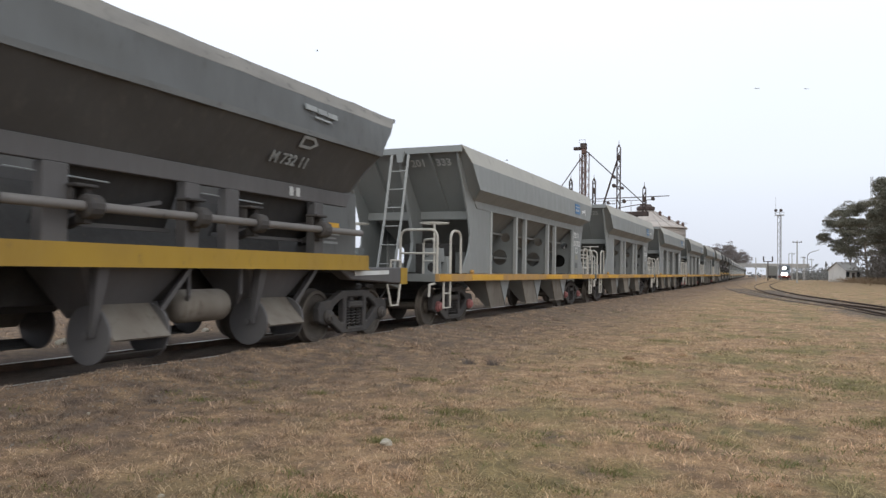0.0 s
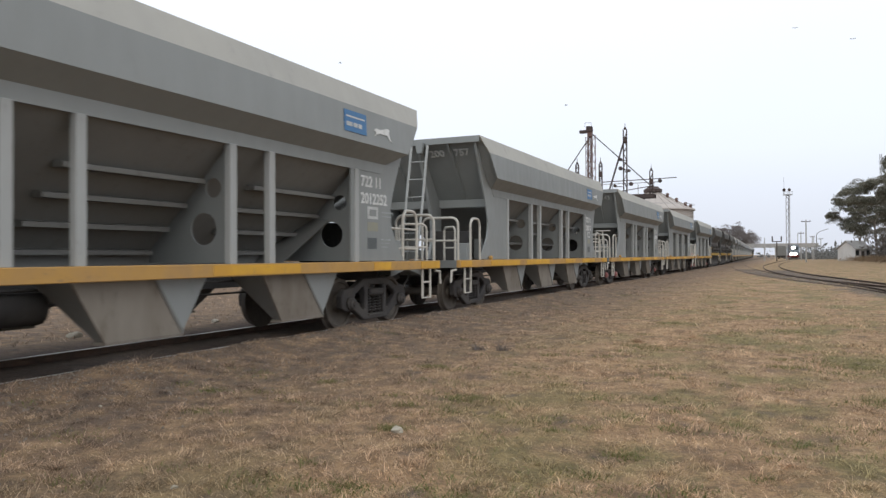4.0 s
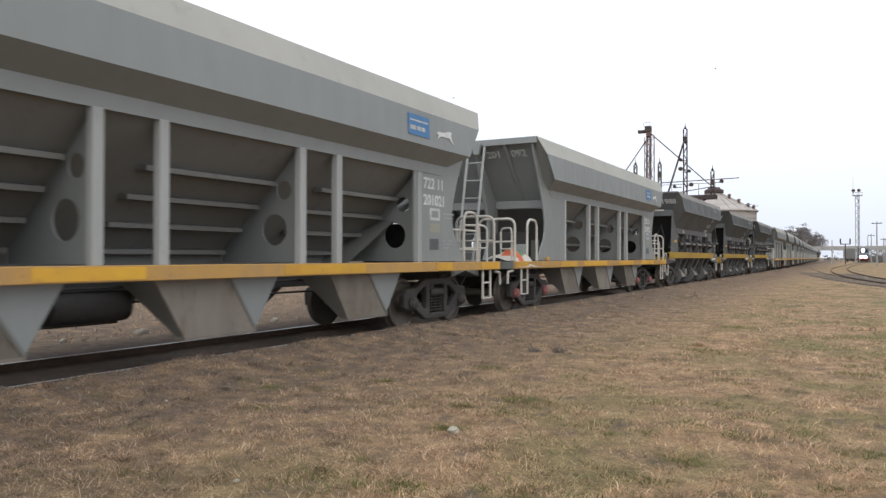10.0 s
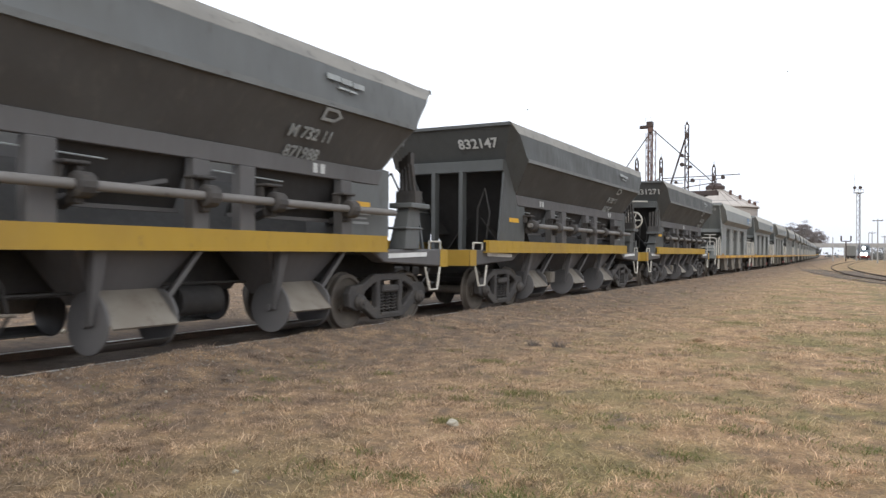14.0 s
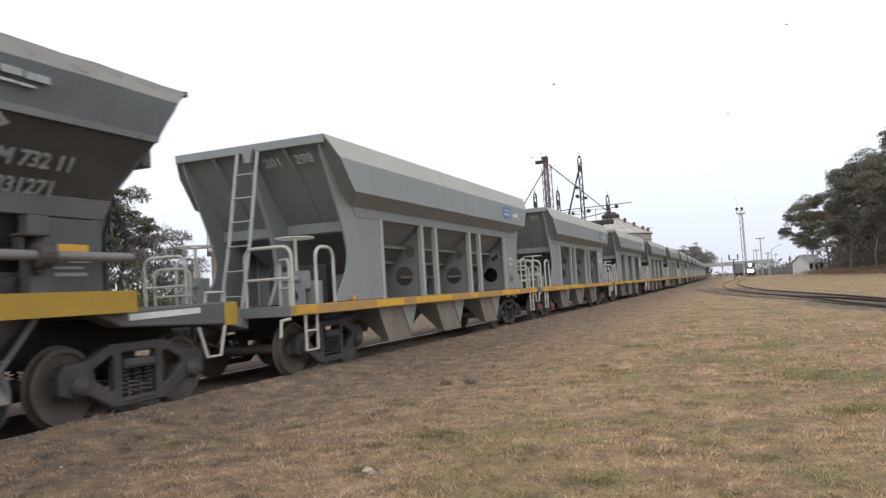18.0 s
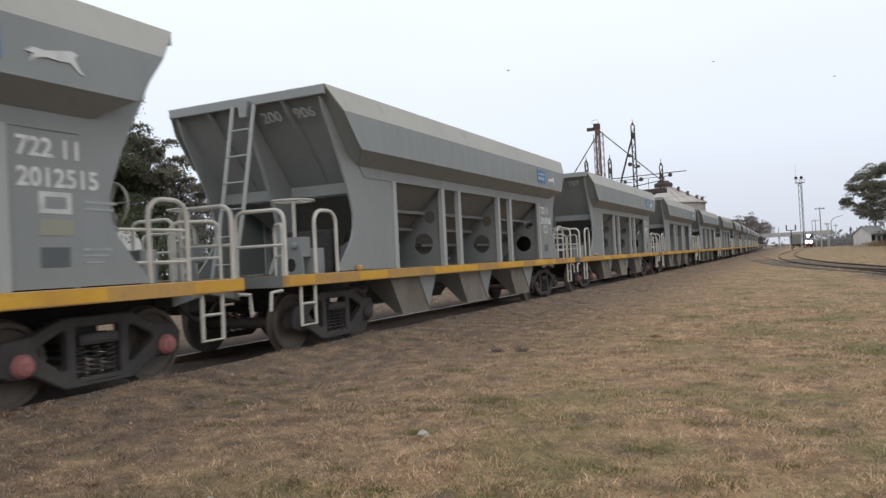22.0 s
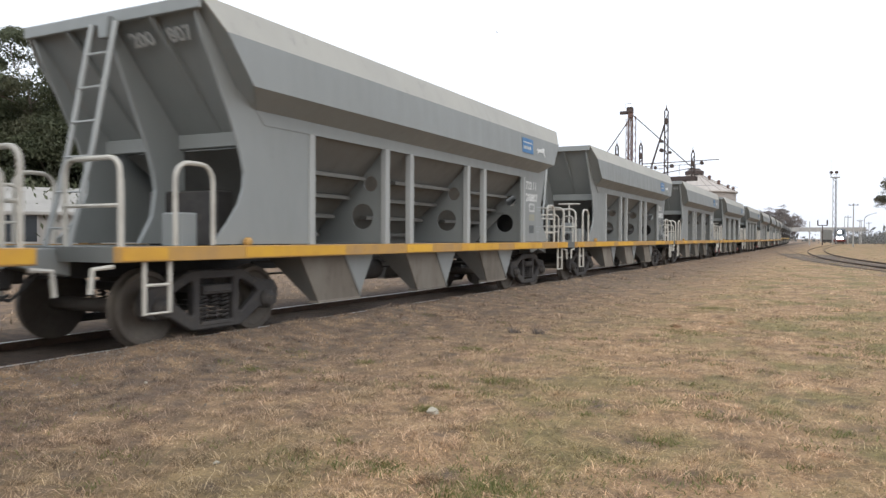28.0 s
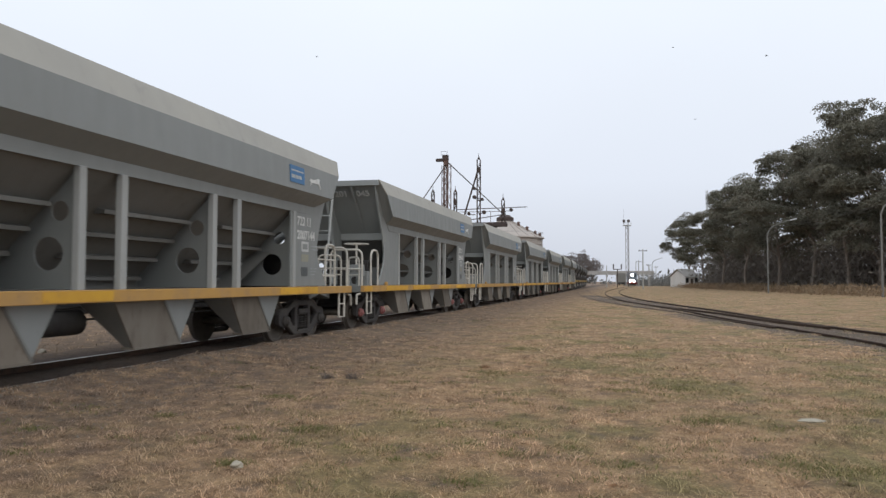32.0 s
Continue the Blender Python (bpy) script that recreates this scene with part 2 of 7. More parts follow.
BALLAST = surface("ballast_grey_stone", (0.20, 0.165, 0.132), (0.145, 0.115, 0.090), (0.28, 0.245, 0.205), 0.9, 0, 1.5, 12.0, relief=0.3, place="World")
STONE = surface("pale_stone", (0.37, 0.335, 0.265), (0.29, 0.255, 0.20), (0.24, 0.21, 0.165), 0.85, 0, 8.0, 30.0, relief=0.4)
CONCRETE = surface("grey_concrete", (0.36, 0.35, 0.33), (0.28, 0.27, 0.26), (0.20, 0.19, 0.18), 0.85, 0, 0.8, 6.0, relief=0.15)
GALV = surface("galvanised_steel", (0.38, 0.38, 0.38), (0.30, 0.30, 0.30), (0.20, 0.17, 0.15), 0.55, 0.3, 1.0, 6.0, relief=0.05)
LATTICE = surface("dark_signal_iron", (0.055, 0.040, 0.036), (0.075, 0.05, 0.042), None, 0.75, 0.1, 2.0, 10.0, relief=0.1)
RUSTY = surface("rusty_elevator_steel", (0.125, 0.075, 0.062), (0.17, 0.118, 0.10), (0.09, 0.06, 0.052), 0.8, 0.1, 0.8, 6.0, relief=0.1)
SILO = surface("silo_weathered_sheet", (0.43, 0.385, 0.35), (0.36, 0.32, 0.29), (0.29, 0.23, 0.20), 0.65, 0.1, 0.25, 3.0, (1, 1, 0.3), 0.08)
PLASTER = surface("white_plaster", (0.66, 0.64, 0.61), (0.54, 0.52, 0.50), (0.38, 0.36, 0.34), 0.85, 0, 0.6, 6.0, (1, 1, 0.4), 0.08)
PLASTER_OLD = surface("old_plaster", (0.34, 0.325, 0.30), (0.28, 0.265, 0.245), (0.20, 0.19, 0.175), 0.85, 0, 0.6, 6.0, (1, 1, 0.4), 0.08)
BRICK = surface("brown_brickwork", (0.24, 0.145, 0.105), (0.19, 0.115, 0.085), (0.33, 0.26, 0.21), 0.9, 0, 1.0, 9.0, (1, 1, 3), 0.2)
BARK = surface("bark_pale_brown", (0.20, 0.165, 0.135), (0.125, 0.10, 0.082), (0.30, 0.27, 0.23), 0.9, 0, 1.2, 9.0, (1, 1, 0.25), 0.4)
GLASS_DARK = surface("window_dark_glass", (0.03, 0.035, 0.04), (0.05, 0.055, 0.06), None, 0.15, 0, 1.0, 4.0, relief=0.0)
# body colour made paler to carry the haze in front of it
LOCO = surface("locomotive_paint_hazed", (0.16, 0.19, 0.22), (0.19, 0.21, 0.24), None, 0.5, 0, 1.0, 5.0, relief=0.05)
RED_PAINT = surface("red_vehicle_paint", (0.17, 0.025, 0.022), (0.13, 0.025, 0.022), None, 0.4, 0, 1.0, 5.0, relief=0.02)
LAMP_GLOW = glow("headlamp_glow", (1.0, 0.97, 0.90), 40.0)


def leaf_mat(name, dark, light, tip):
    m, n, l, p = node_mat(name)
    g = n.new("ShaderNodeNewGeometry")
    c = blend(n, l, g.outputs["Random Per Island"], dark, light)
    far = noise_node(n, l, 0.45, 3.0, g.outputs["Position"])
    c = blend(n, l, span(n, l, far, 0.5, 0.75), c, tip)
    l.new(c, p.inputs["Base Color"])
    p.inputs["Roughness"].default_value = 0.7
    back = n.new("ShaderNodeBsdfTranslucent")
    l.new(c, back.inputs["Color"])
    mix = n.new("ShaderNodeMixShader")
    mix.inputs[0].default_value = 0.3
    l.new(p.outputs[0], mix.inputs[1])
    l.new(back.outputs[0], mix.inputs[2])
    l.new(mix.outputs[0], n["Material Output"].inputs[0])
    return m


# LEAF and SHADE_LEAF: lifted and greyed to stand for haze in the air
LEAF = leaf_mat("eucalyptus_leaves_hazed", (0.118, 0.114, 0.086), (0.205, 0.196, 0.147), (0.215, 0.196, 0.157))
LEAF_PINE = leaf_mat("dark_green_leaves", (0.046, 0.056, 0.029), (0.104, 0.117, 0.060), (0.115, 0.110, 0.066))
SHADE_LEAF = leaf_mat("brown_undergrowth_hazed", (0.130, 0.112, 0.096), (0.190, 0.165, 0.142), (0.175, 0.150, 0.122))
# far twigs: distance haze put into a paler grey-brown
TWIG_FAR = leaf_mat("far_bare_twigs_hazed", (0.19, 0.165, 0.155), (0.26, 0.235, 0.225), (0.23, 0.20, 0.19))
TWIG = leaf_mat("bare_twigs", (0.14, 0.11, 0.095), (0.20, 0.17, 0.15), (0.17, 0.14, 0.12))
# far foliage: the haze of distance is mixed into this pale grey-green
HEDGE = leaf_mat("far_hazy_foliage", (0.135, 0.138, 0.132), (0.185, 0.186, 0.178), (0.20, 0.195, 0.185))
WEED = leaf_mat("tall_dry_weeds", (0.200, 0.138, 0.084), (0.33, 0.235, 0.145), (0.19, 0.145, 0.086))


def turf_colour(n, l, pos):
    """Straw, bare soil and green patches by their place on the ground."""
    big = noise_node(n, l, 0.22, 4.0, pos)
    mid = noise_node(n, l, 0.75, 6.0, pos, (1, 0.7, 1), 0.62)
    mid2 = noise_node(n, l, 1.6, 6.0, pos, (1, 0.8, 1), 0.65)
    fine = noise_node(n, l, 6.0, 6.0, pos, rough=0.72)
    grit = noise_node(n, l, 38.0, 4.0, pos, rough=0.75)
    c = blend(n, l, span(n, l, fine, 0.36, 0.62), (0.234, 0.141, 0.070), (0.529, 0.332, 0.172))
    c = blend(n, l, span(n, l, grit, 0.38, 0.64, 0.0, 0.60), c, (0.463, 0.288, 0.148))
    c = blend(n, l, span(n, l, mid2, 0.50, 0.68, 0.0, 0.50), c, (0.245, 0.144, 0.077))
    clump = noise_node(n, l, 3.2, 5.0, pos, (1, 0.8, 1), 0.62)
    c = blend(n, l, span(n, l, clump, 0.54, 0.68, 0.0, 0.55), c, (0.169, 0.105, 0.058))
    c = blend(n, l, span(n, l, clump, 0.47, 0.33, 0.0, 0.60), c, (0.594, 0.397, 0.213))
    axis = n.new("ShaderNodeSeparateXYZ")
    l.new(pos, axis.inputs[0])
    right = span(n, l, axis.outputs["X"], -6.0, -0.5)
    green = n.new("ShaderNodeMath")
    green.operation = "MULTIPLY"
    l.new(span(n, l, mid, 0.47, 0.60), green.inputs[0])
    l.new(span(n, l, right, 0.0, 1.0, 0.08, 0.85), green.inputs[1])
    c = blend(n, l, green.outputs[0], c, blend(n, l, span(n, l, fine, 0.35, 0.65), (0.141, 0.122, 0.038), (0.311, 0.251, 0.094)))
    # brown trodden verge along the train's line
    verge = n.new("ShaderNodeMath")
    verge.operation = "MULTIPLY"
    l.new(span(n, l, axis.outputs["X"], -2.2, -5.4), verge.inputs[0])
    l.new(span(n, l, clump, 0.35, 0.6, 0.35, 0.85), verge.inputs[1])
    c = blend(n, l, verge.outputs[0], c, blend(n, l, span(n, l, fine, 0.34, 0.66), (0.080, 0.057, 0.044), (0.215, 0.152, 0.112)))
    return c, fine, grit, axis


def ground_mat():
    m, n, l, p = node_mat("dry_lawn_and_soil")
    pos = n.new("ShaderNodeNewGeometry").outputs["Position"]
    c, fine, grit, axis = turf_colour(n, l, pos)
    soil = noise_node(n, l, 2.2, 6.0, pos)
    c = blend(n, l, span(n, l, soil, 0.54, 0.72, 0.0, 0.75), c, (0.140, 0.094, 0.067))
    c = blend(n, l, span(n, l, grit, 0.30, 0.64, 0.60, 0.0), c, (0.045, 0.030, 0.019))
    cinder = n.new("ShaderNodeAttribute")
    cinder.attribute_name = "cinder"
    edge = n.new("ShaderNodeMath")
    edge.operation = "ADD"
    l.new(cinder.outputs["Fac"], edge.inputs[0])
    l.new(span(n, l, soil, 0.3, 0.7, -0.45, 0.45), edge.inputs[1])
    c = blend(n, l, span(n, l, edge.outputs[0], 0.30, 0.62), c, blend(n, l, span(n, l, grit, 0.35, 0.68), (0.070, 0.051, 0.037), (0.165, 0.122, 0.088)))
    bed = n.new("ShaderNodeMath")
    bed.operation = "MULTIPLY"
    l.new(span(n, l, axis.outputs["X"], -7.10, -7.50), bed.inputs[0])
    l.new(span(n, l, axis.outputs["X"], -10.4, -9.6), bed.inputs[1])
    c = blend(n, l, bed.outputs[0], c, blend(n, l, span(n, l, fine, 0.35, 0.65), (0.066, 0.044, 0.031), (0.120, 0.080, 0.055)))
    l.new(c, p.inputs["Base Color"])
    p.inputs["Roughness"].default_value = 0.95
    both = n.new("ShaderNodeMath")
    both.operation = "ADD"
    l.new(fine, both.inputs[0])
    l.new(grit, both.inputs[1])
    bump(n, l, both.outputs[0], 0.9, p, 0.035)
    return m


def blade_mat():
    m, n, l, p = node_mat("dry_grass_blades")
    g = n.new("ShaderNodeNewGeometry")
    c, fine, grit, axis = turf_colour(n, l, g.outputs["Position"])
    hs = n.new("ShaderNodeHueSaturation")
    l.new(span(n, l, g.outputs["Random Per Island"], 0, 1, 0.50, 2.15), hs.inputs["Value"])
    hs.inputs["Saturation"].default_value = 0.80
    l.new(c, hs.inputs["Color"])
    l.new(hs.outputs[0], p.inputs["Base Color"])
    p.inputs["Roughness"].default_value = 0.85
    back = n.new("ShaderNodeBsdfTranslucent")
    l.new(hs.outputs[0], back.inputs["Color"])
    mix = n.new("ShaderNodeMixShader")
    mix.inputs[0].default_value = 0.4
    l.new(p.outputs[0], mix.inputs[1])
    l.new(back.outputs[0], mix.inputs[2])
    l.new(mix.outputs[0], n["Material Output"].inputs[0])
    return m


TURF, BLADES = ground_mat(), blade_mat()
GREEN_BLADES = leaf_mat("green_grass_blades", (0.105, 0.112, 0.034), (0.215, 0.205, 0.072), (0.22, 0.19, 0.08))


# ---- mesh building ----
class Shape:
    """Collects corners and faces for one mesh."""

    def __init__(self):
        self.v, self.f = [], []

    def add(self, verts, faces):
        k = len(self.v)
        self.v += [tuple(q) for q in verts]
        self.f += [tuple(k + i for i in f) for f in faces]
        return self

    def hexa(self, low, high):
        """A solid between two quads with matching corners."""
        return self.add([*low, *high], [(3, 2, 1, 0), (4, 5, 6, 7), (0, 1, 5, 4), (1, 2, 6, 5), (2, 3, 7, 6), (3, 0, 4, 7)])

    def box(self, x0, x1, y0, y1, z0, z1):
        return self.hexa([(x0, y0, z0), (x1, y0, z0), (x1, y1, z0), (x0, y1, z0)], [(x0, y0, z1), (x1, y0, z1), (x1, y1, z1), (x0, y1, z1)])

    def bar(self, a, b, w, d=None):
        """A square bar from a to b."""
        a, b = Vector(a), Vector(b)
        t = (b - a).normalized()
        u = t.cross(Vector((0, 0, 1)) if abs(t.z) < 0.9 else Vector((0, 1, 0))).normalized()
        s, d = t.cross(u), (d or w) / 2
        u, s = u * w / 2, s * d
        return self.hexa([a - u - s, a + u - s, a + u + s, a - u + s], [b - u - s, b + u - s, b + u + s, b - u + s])

    def tube(self, pts, r, n=8, r2=None, caps=True):
        pts = [Vector(p) for p in pts]
        rings, last = [], None
        for i, p in enumerate(pts):
            t = (pts[min(i + 1, len(pts) - 1)] - pts[max(i - 1, 0)]).normalized()
            if last is None:
                u = t.cross(Vector((0, 0, 1)) if abs(t.z) < 0.9 else Vector((0, 1, 0))).normalized()
            else:
                u = (last - t * last.dot(t)).normalized()
            last, s = u, t.cross(u)
            rr = r + ((r2 if r2 is not None else r) - r) * i / max(1, len(pts) - 1)
            rings.append([p + (u * math.cos(a) + s * math.sin(a)) * rr for a in (2 * math.pi * j / n for j in range(n))])
        k = len(rings)
        faces = [(i * n + j, i * n + (j + 1) % n, (i + 1) * n + (j + 1) % n, (i + 1) * n + j) for i in range(k - 1) for j in range(n)]
        if caps:
            faces += [tuple(range(n - 1, -1, -1)), tuple((k - 1) * n + j for j in range(n))]
        return self.add([q for r_ in rings for q in r_], faces)

    def lathe(self, c, axis, prof, n=20):
        """Turns a profile of (along, radius) round an axis 'x', 'y' or 'z' through c."""
        i = "xyz".index(axis)
        a, b = (i + 1) % 3, (i + 2) % 3
        v = []
        for s, r in prof:
            for j in range(n):
                q = [0, 0, 0]
                q[i], q[a], q[b] = s, r * math.cos(2 * math.pi * j / n), r * math.sin(2 * math.pi * j / n)
                v.append((c[0] + q[0], c[1] + q[1], c[2] + q[2]))
        k = len(prof)
        f = [(m * n + j, m * n + (j + 1) % n, (m + 1) * n + (j + 1) % n, (m + 1) * n + j) for m in range(k - 1) for j in range(n)]
        f += [tuple(range(n - 1, -1, -1)), tuple((k - 1) * n + j for j in range(n))]
        return self.add(v, f)

    def mesh(self, name, bevel=0.0, smooth=False):
        me = bpy.data.meshes.new(name)
        me.from_pydata(self.v, [], self.f)
        bm = bmesh.new()
        bm.from_mesh(me)
        bmesh.ops.recalc_face_normals(bm, faces=bm.faces)
        if bevel:
            edges = [e for e in bm.edges if len(e.link_faces) == 2 and e.calc_face_angle(0) > 0.5]
            bmesh.ops.bevel(bm, geom=edges, offset=bevel, segments=1, affect="EDGES", clamp_overlap=True)
        if smooth:
            for f in bm.faces:
                f.smooth = True
            for e in bm.edges:
                if len(e.link_faces) == 2 and e.calc_face_angle(0) > (0.6 if smooth is True else smooth):
                    e.smooth = False
        bm.to_mesh(me)
        bm.free()
        return me


def plate(outline, holes, axis, at, thick):
    """A flat plate with holes, cut from outlines in the plane across the axis ('x': y and z, 'y': x and z)."""
    bm = bmesh.new()
    for loop in [outline, *holes]:
        vs = [bm.verts.new((at, a, b) if axis == "x" else (a, at, b)) for a, b in loop]
        for i in range(len(vs)):
            bm.edges.new((vs[i], vs[(i + 1) % len(vs)]))
    bmesh.ops.triangle_fill(bm, use_beauty=True, use_dissolve=False, edges=bm.edges[:])
    got = bmesh.ops.extrude_face_region(bm, geom=bm.faces[:])
    step = Vector((thick, 0, 0)) if axis == "x" else Vector((0, thick, 0))
    bmesh.ops.translate(bm, vec=step, verts=[g for g in got["geom"] if isinstance(g, bmesh.types.BMVert)])
    bmesh.ops.recalc_face_normals(bm, faces=bm.faces)
    me = bpy.data.meshes.new("plate")
    bm.to_mesh(me)
    bm.free()
    return me


def ring(cy, cz, r, n=16, ry=None):
    return [(cy + r * math.cos(2 * math.pi * i / n), cz + (ry or r) * math.sin(2 * math.pi * i / n)) for i in range(n)]


def part(name, shape, material, parent=None, label="", bevel=0.0, smooth=False):
    """Links a shape or a mesh as one object, under its thing."""
    me = shape.mesh(name, bevel, smooth) if isinstance(shape, Shape) else shape
    if not me.materials:
        me.materials.append(material)
    ob = new(name, me)
    if parent:
        ob.parent = parent
    if label:
        ob["label"] = label
    return ob


def thing(name, label, category, group="", kind="", m=None):
    ob = new(name)
    ob.empty_display_size = 0.2
    if m is not None:
        ob.matrix_basis = m
    return tagged(ob, label, category, group, kind)


def words(text, size, depth=0.004):
    """Lettering as a mesh in the x-y plane, from the lower left corner."""
    cu = bpy.data.curves.new("lettering", "FONT")
    cu.body, cu.size, cu.extrude, cu.resolution_u, cu.offset = text, size, depth, 3, size * 0.022
    ob = bpy.data.objects.new("lettering", cu)
    me = bpy.data.meshes.new_from_object(ob)
    bpy.data.objects.remove(ob)
    bpy.data.curves.remove(cu)
    return me


def turned(me, m):
    me.transform(m)
    return me


# ---- the lines and the ground ----
RAIL = 0.05            # height of the rail tops
LINE_X = -8.27         # centre of the train's line
BEND_Y, BEND_R = 70.0, 2000.0
GAUGE = 1.676


BEND_END = 120.0


def line_at(y):
    """Centre and heading (to the left, radians) of the train's line at y."""
    u = min(max(0.0, y - BEND_Y), BEND_END - BEND_Y)
    return LINE_X - u * u / (2 * BEND_R) - max(0.0, y - BEND_END) * (BEND_END - BEND_Y) / BEND_R, math.atan(u / BEND_R)


# second line: swings in from the right and runs on to the waiting locomotive; a branch joins the train's line
SIDING = [(8.6, -14), (8.2, 0), (7.5, 10), (6.8, 17), (6.28, 21), (5.6, 25), (4.7, 30), (3.85, 37), (2.3, 47), (0.8, 57), (-0.4, 70), (-1.5, 95), (-1.3, 130), (0.2, 180), (2.0, 230), (3.6, 300)]
BRANCH = [(5.35, 25), (4.3, 29.4), (3.2, 36), (1.9, 41), (-0.9, 55), (-3.0, 72), (-5.2, 99), (-6.9, 125), (-9.2, 150)]


def smooth_line(pts, step):
    """Points every step along a curve through pts (x as a cubic of y)."""
    ys, xs = np.array([p[1] for p in pts], float), np.array([p[0] for p in pts], float)
    m = np.gradient(xs, ys)
    out = []
    for y in np.arange(ys[0], ys[-1] + 1e-6, step):
        i = min(max(int(np.searchsorted(ys, y)) - 1, 0), len(ys) - 2)
        h = ys[i + 1] - ys[i]
        t = (y - ys[i]) / h
        x = xs[i] * (1 + 2 * t) * (1 - t) ** 2 + m[i] * h * t * (1 - t) ** 2 + xs[i + 1] * t * t * (3 - 2 * t) + m[i + 1] * h * t * t * (t - 1)
        out.append((float(x), float(y)))
    return out


def rail_shape(centre, side, top):
    """One rail with head, web and foot along a centre line, and its bright running surface apart."""
    body, head = Shape(), Shape()
    prof = [(-0.065, -0.14), (0.065, -0.14), (0.065, -0.125), (0.012, -0.11), (0.012, -0.04), (0.035, -0.03), (0.035, -0.004), (-0.035, -0.004), (-0.035, -0.03), (-0.012, -0.04), (-0.012, -0.11), (-0.065, -0.125)]
    k, rows, tops = len(prof), [], []
    for i, (x, y) in enumerate(centre):
        a, b = centre[max(i - 1, 0)], centre[min(i + 1, len(centre) - 1)]
        t = Vector((b[0] - a[0], b[1] - a[1])).normalized()
        nx, ny = t.y * side, -t.x * side
        cx, cy = x + nx * GAUGE / 2, y + ny * GAUGE / 2
        rows += [(cx + nx * u, cy + ny * u, top + w) for u, w in prof]
        tops += [(cx + nx * u, cy + ny * u, top + w) for u, w in ((-0.033, -0.004), (-0.026, 0.0), (0.026, 0.0), (0.033, -0.004))]
    m = len(centre)
    body.add(rows, [(i * k + j, i * k + (j + 1) % k, (i + 1) * k + (j + 1) % k, (i + 1) * k + j) for i in range(m - 1) for j in range(k)])
    head.add(tops, [(i * 4 + j, i * 4 + j + 1, i * 4 + 5 + j, i * 4 + 4 + j) for i in range(m - 1) for j in range(3)])
    return body, head


def railway(name, label, centre, top, polished, sleepers):
    t = thing(name, label, "railway track", kind="structure")
    for side in (1, -1):
        body, head = rail_shape(centre, side, top)
        r = part("rail", body, RUST, t, "rusty steel rail")
        part("running_surface", head, TREAD if polished else RUST, r, "bright worn rail head" if polished else "dull rail head")
    s = Shape().box(-1.3, 1.3, -0.12, 0.12, -0.16, 0.0).mesh("sleeper", 0.015)
    for i, (x, y, turn) in enumerate(sleepers):
        ob = part("sleeper", s, SLEEPER, t)
        ob.matrix_basis = pose(x, y, top - 0.135 + random.uniform(-0.012, 0.006), 0, 0, turn + random.uniform(-1, 1))
    return t


def headings(pts):
    out = []
    for i, (x, y) in enumerate(pts):
        a, b = pts[max(i - 1, 0)], pts[min(i + 1, len(pts) - 1)]
        out.append((x, y, math.degrees(math.atan2(-(b[0] - a[0]), b[1] - a[1]))))
    return out


main_pts = [(line_at(y)[0], y) for y in np.arange(-40, 480.1, 5.0)]
sleeper_pts = headings([(line_at(y)[0], y) for y in np.arange(2, 30, 0.66)])
railway("track_1", "main line rails bedded in brown dirt", main_pts, RAIL, True, sleeper_pts)
siding_pts = smooth_line(SIDING, 1.5)
railway("track_2", "second line rails curving through dry grass", siding_pts, 0.02, False, headings(smooth_line(SIDING[3:9], 0.7)))
branch_pts = smooth_line(BRANCH, 1.5)
railway("track_3", "branch rails joining the main line at points", branch_pts, 0.022, False, headings(smooth_line(BRANCH[2:6], 0.9)))

SIDING_X = np.array([p[0] for p in siding_pts]), np.array([p[1] for p in siding_pts])


def ground_height(x, y):
    """Height of the ground: a verge rising to the rails, a shallow bed, small unevenness."""
    c = LINE_X - np.clip(y - BEND_Y, 0, BEND_END - BEND_Y) ** 2 / (2 * BEND_R) - np.maximum(0, y - BEND_END) * (BEND_END - BEND_Y) / BEND_R
    d = x - c
    verge = (0.135 + 0.012 * np.sin(2.3 * y) + 0.010 * np.sin(5.1 * y + 1.0)) * np.exp(-((d - 1.30) / np.where(d > 1.30, 1.0, 0.17)) ** 2) + 0.05 * np.exp(-((d + 1.9) / 0.6) ** 2)
    bed = -0.06 * np.exp(-(d / 1.02) ** 8)
    uneven = 0.018 * np.sin(x * 1.7 + 0.6 * y) * np.sin(y * 1.1 - 0.4 * x) + 0.012 * np.sin(3.1 * x + 1.3) * np.sin(2.7 * y)
    far = np.clip(1 - np.hypot(x, y) / 60, 0, 1)
    sx = np.interp(y, SIDING_X[1], SIDING_X[0])
    dent = -0.07 * np.exp(-((x - sx) / 1.3) ** 4)
    dip = -0.012 * np.exp(-(((x - 1.0) / 5.0) ** 2))
    return verge + bed + uneven * np.where(np.abs(d) < 1.3, 0.25, 1.0) * far + dent + dip * far


def sheet(xs, ys, skip=None):
    gx, gy = np.meshgrid(xs, ys)
    z = ground_height(gx, gy)
    v = np.stack([gx, gy, z], -1).reshape(-1, 3)
    n = len(xs)
    i, j = np.meshgrid(np.arange(len(ys) - 1), np.arange(n - 1), indexing="ij")
    k = (i * n + j).ravel()
    return v, np.stack([k, k + 1, k + n + 1, k + n], -1)


near_x = np.concatenate([[-3000, -1500, -700, -350, -180, -100, -60, -40, -30, -24, -20, -16, -13], np.arange(-11.5, 10.01, 0.14), [11, 12.5, 15, 19, 25, 35, 50, 80, 140, 260, 500, 1000, 3000]])
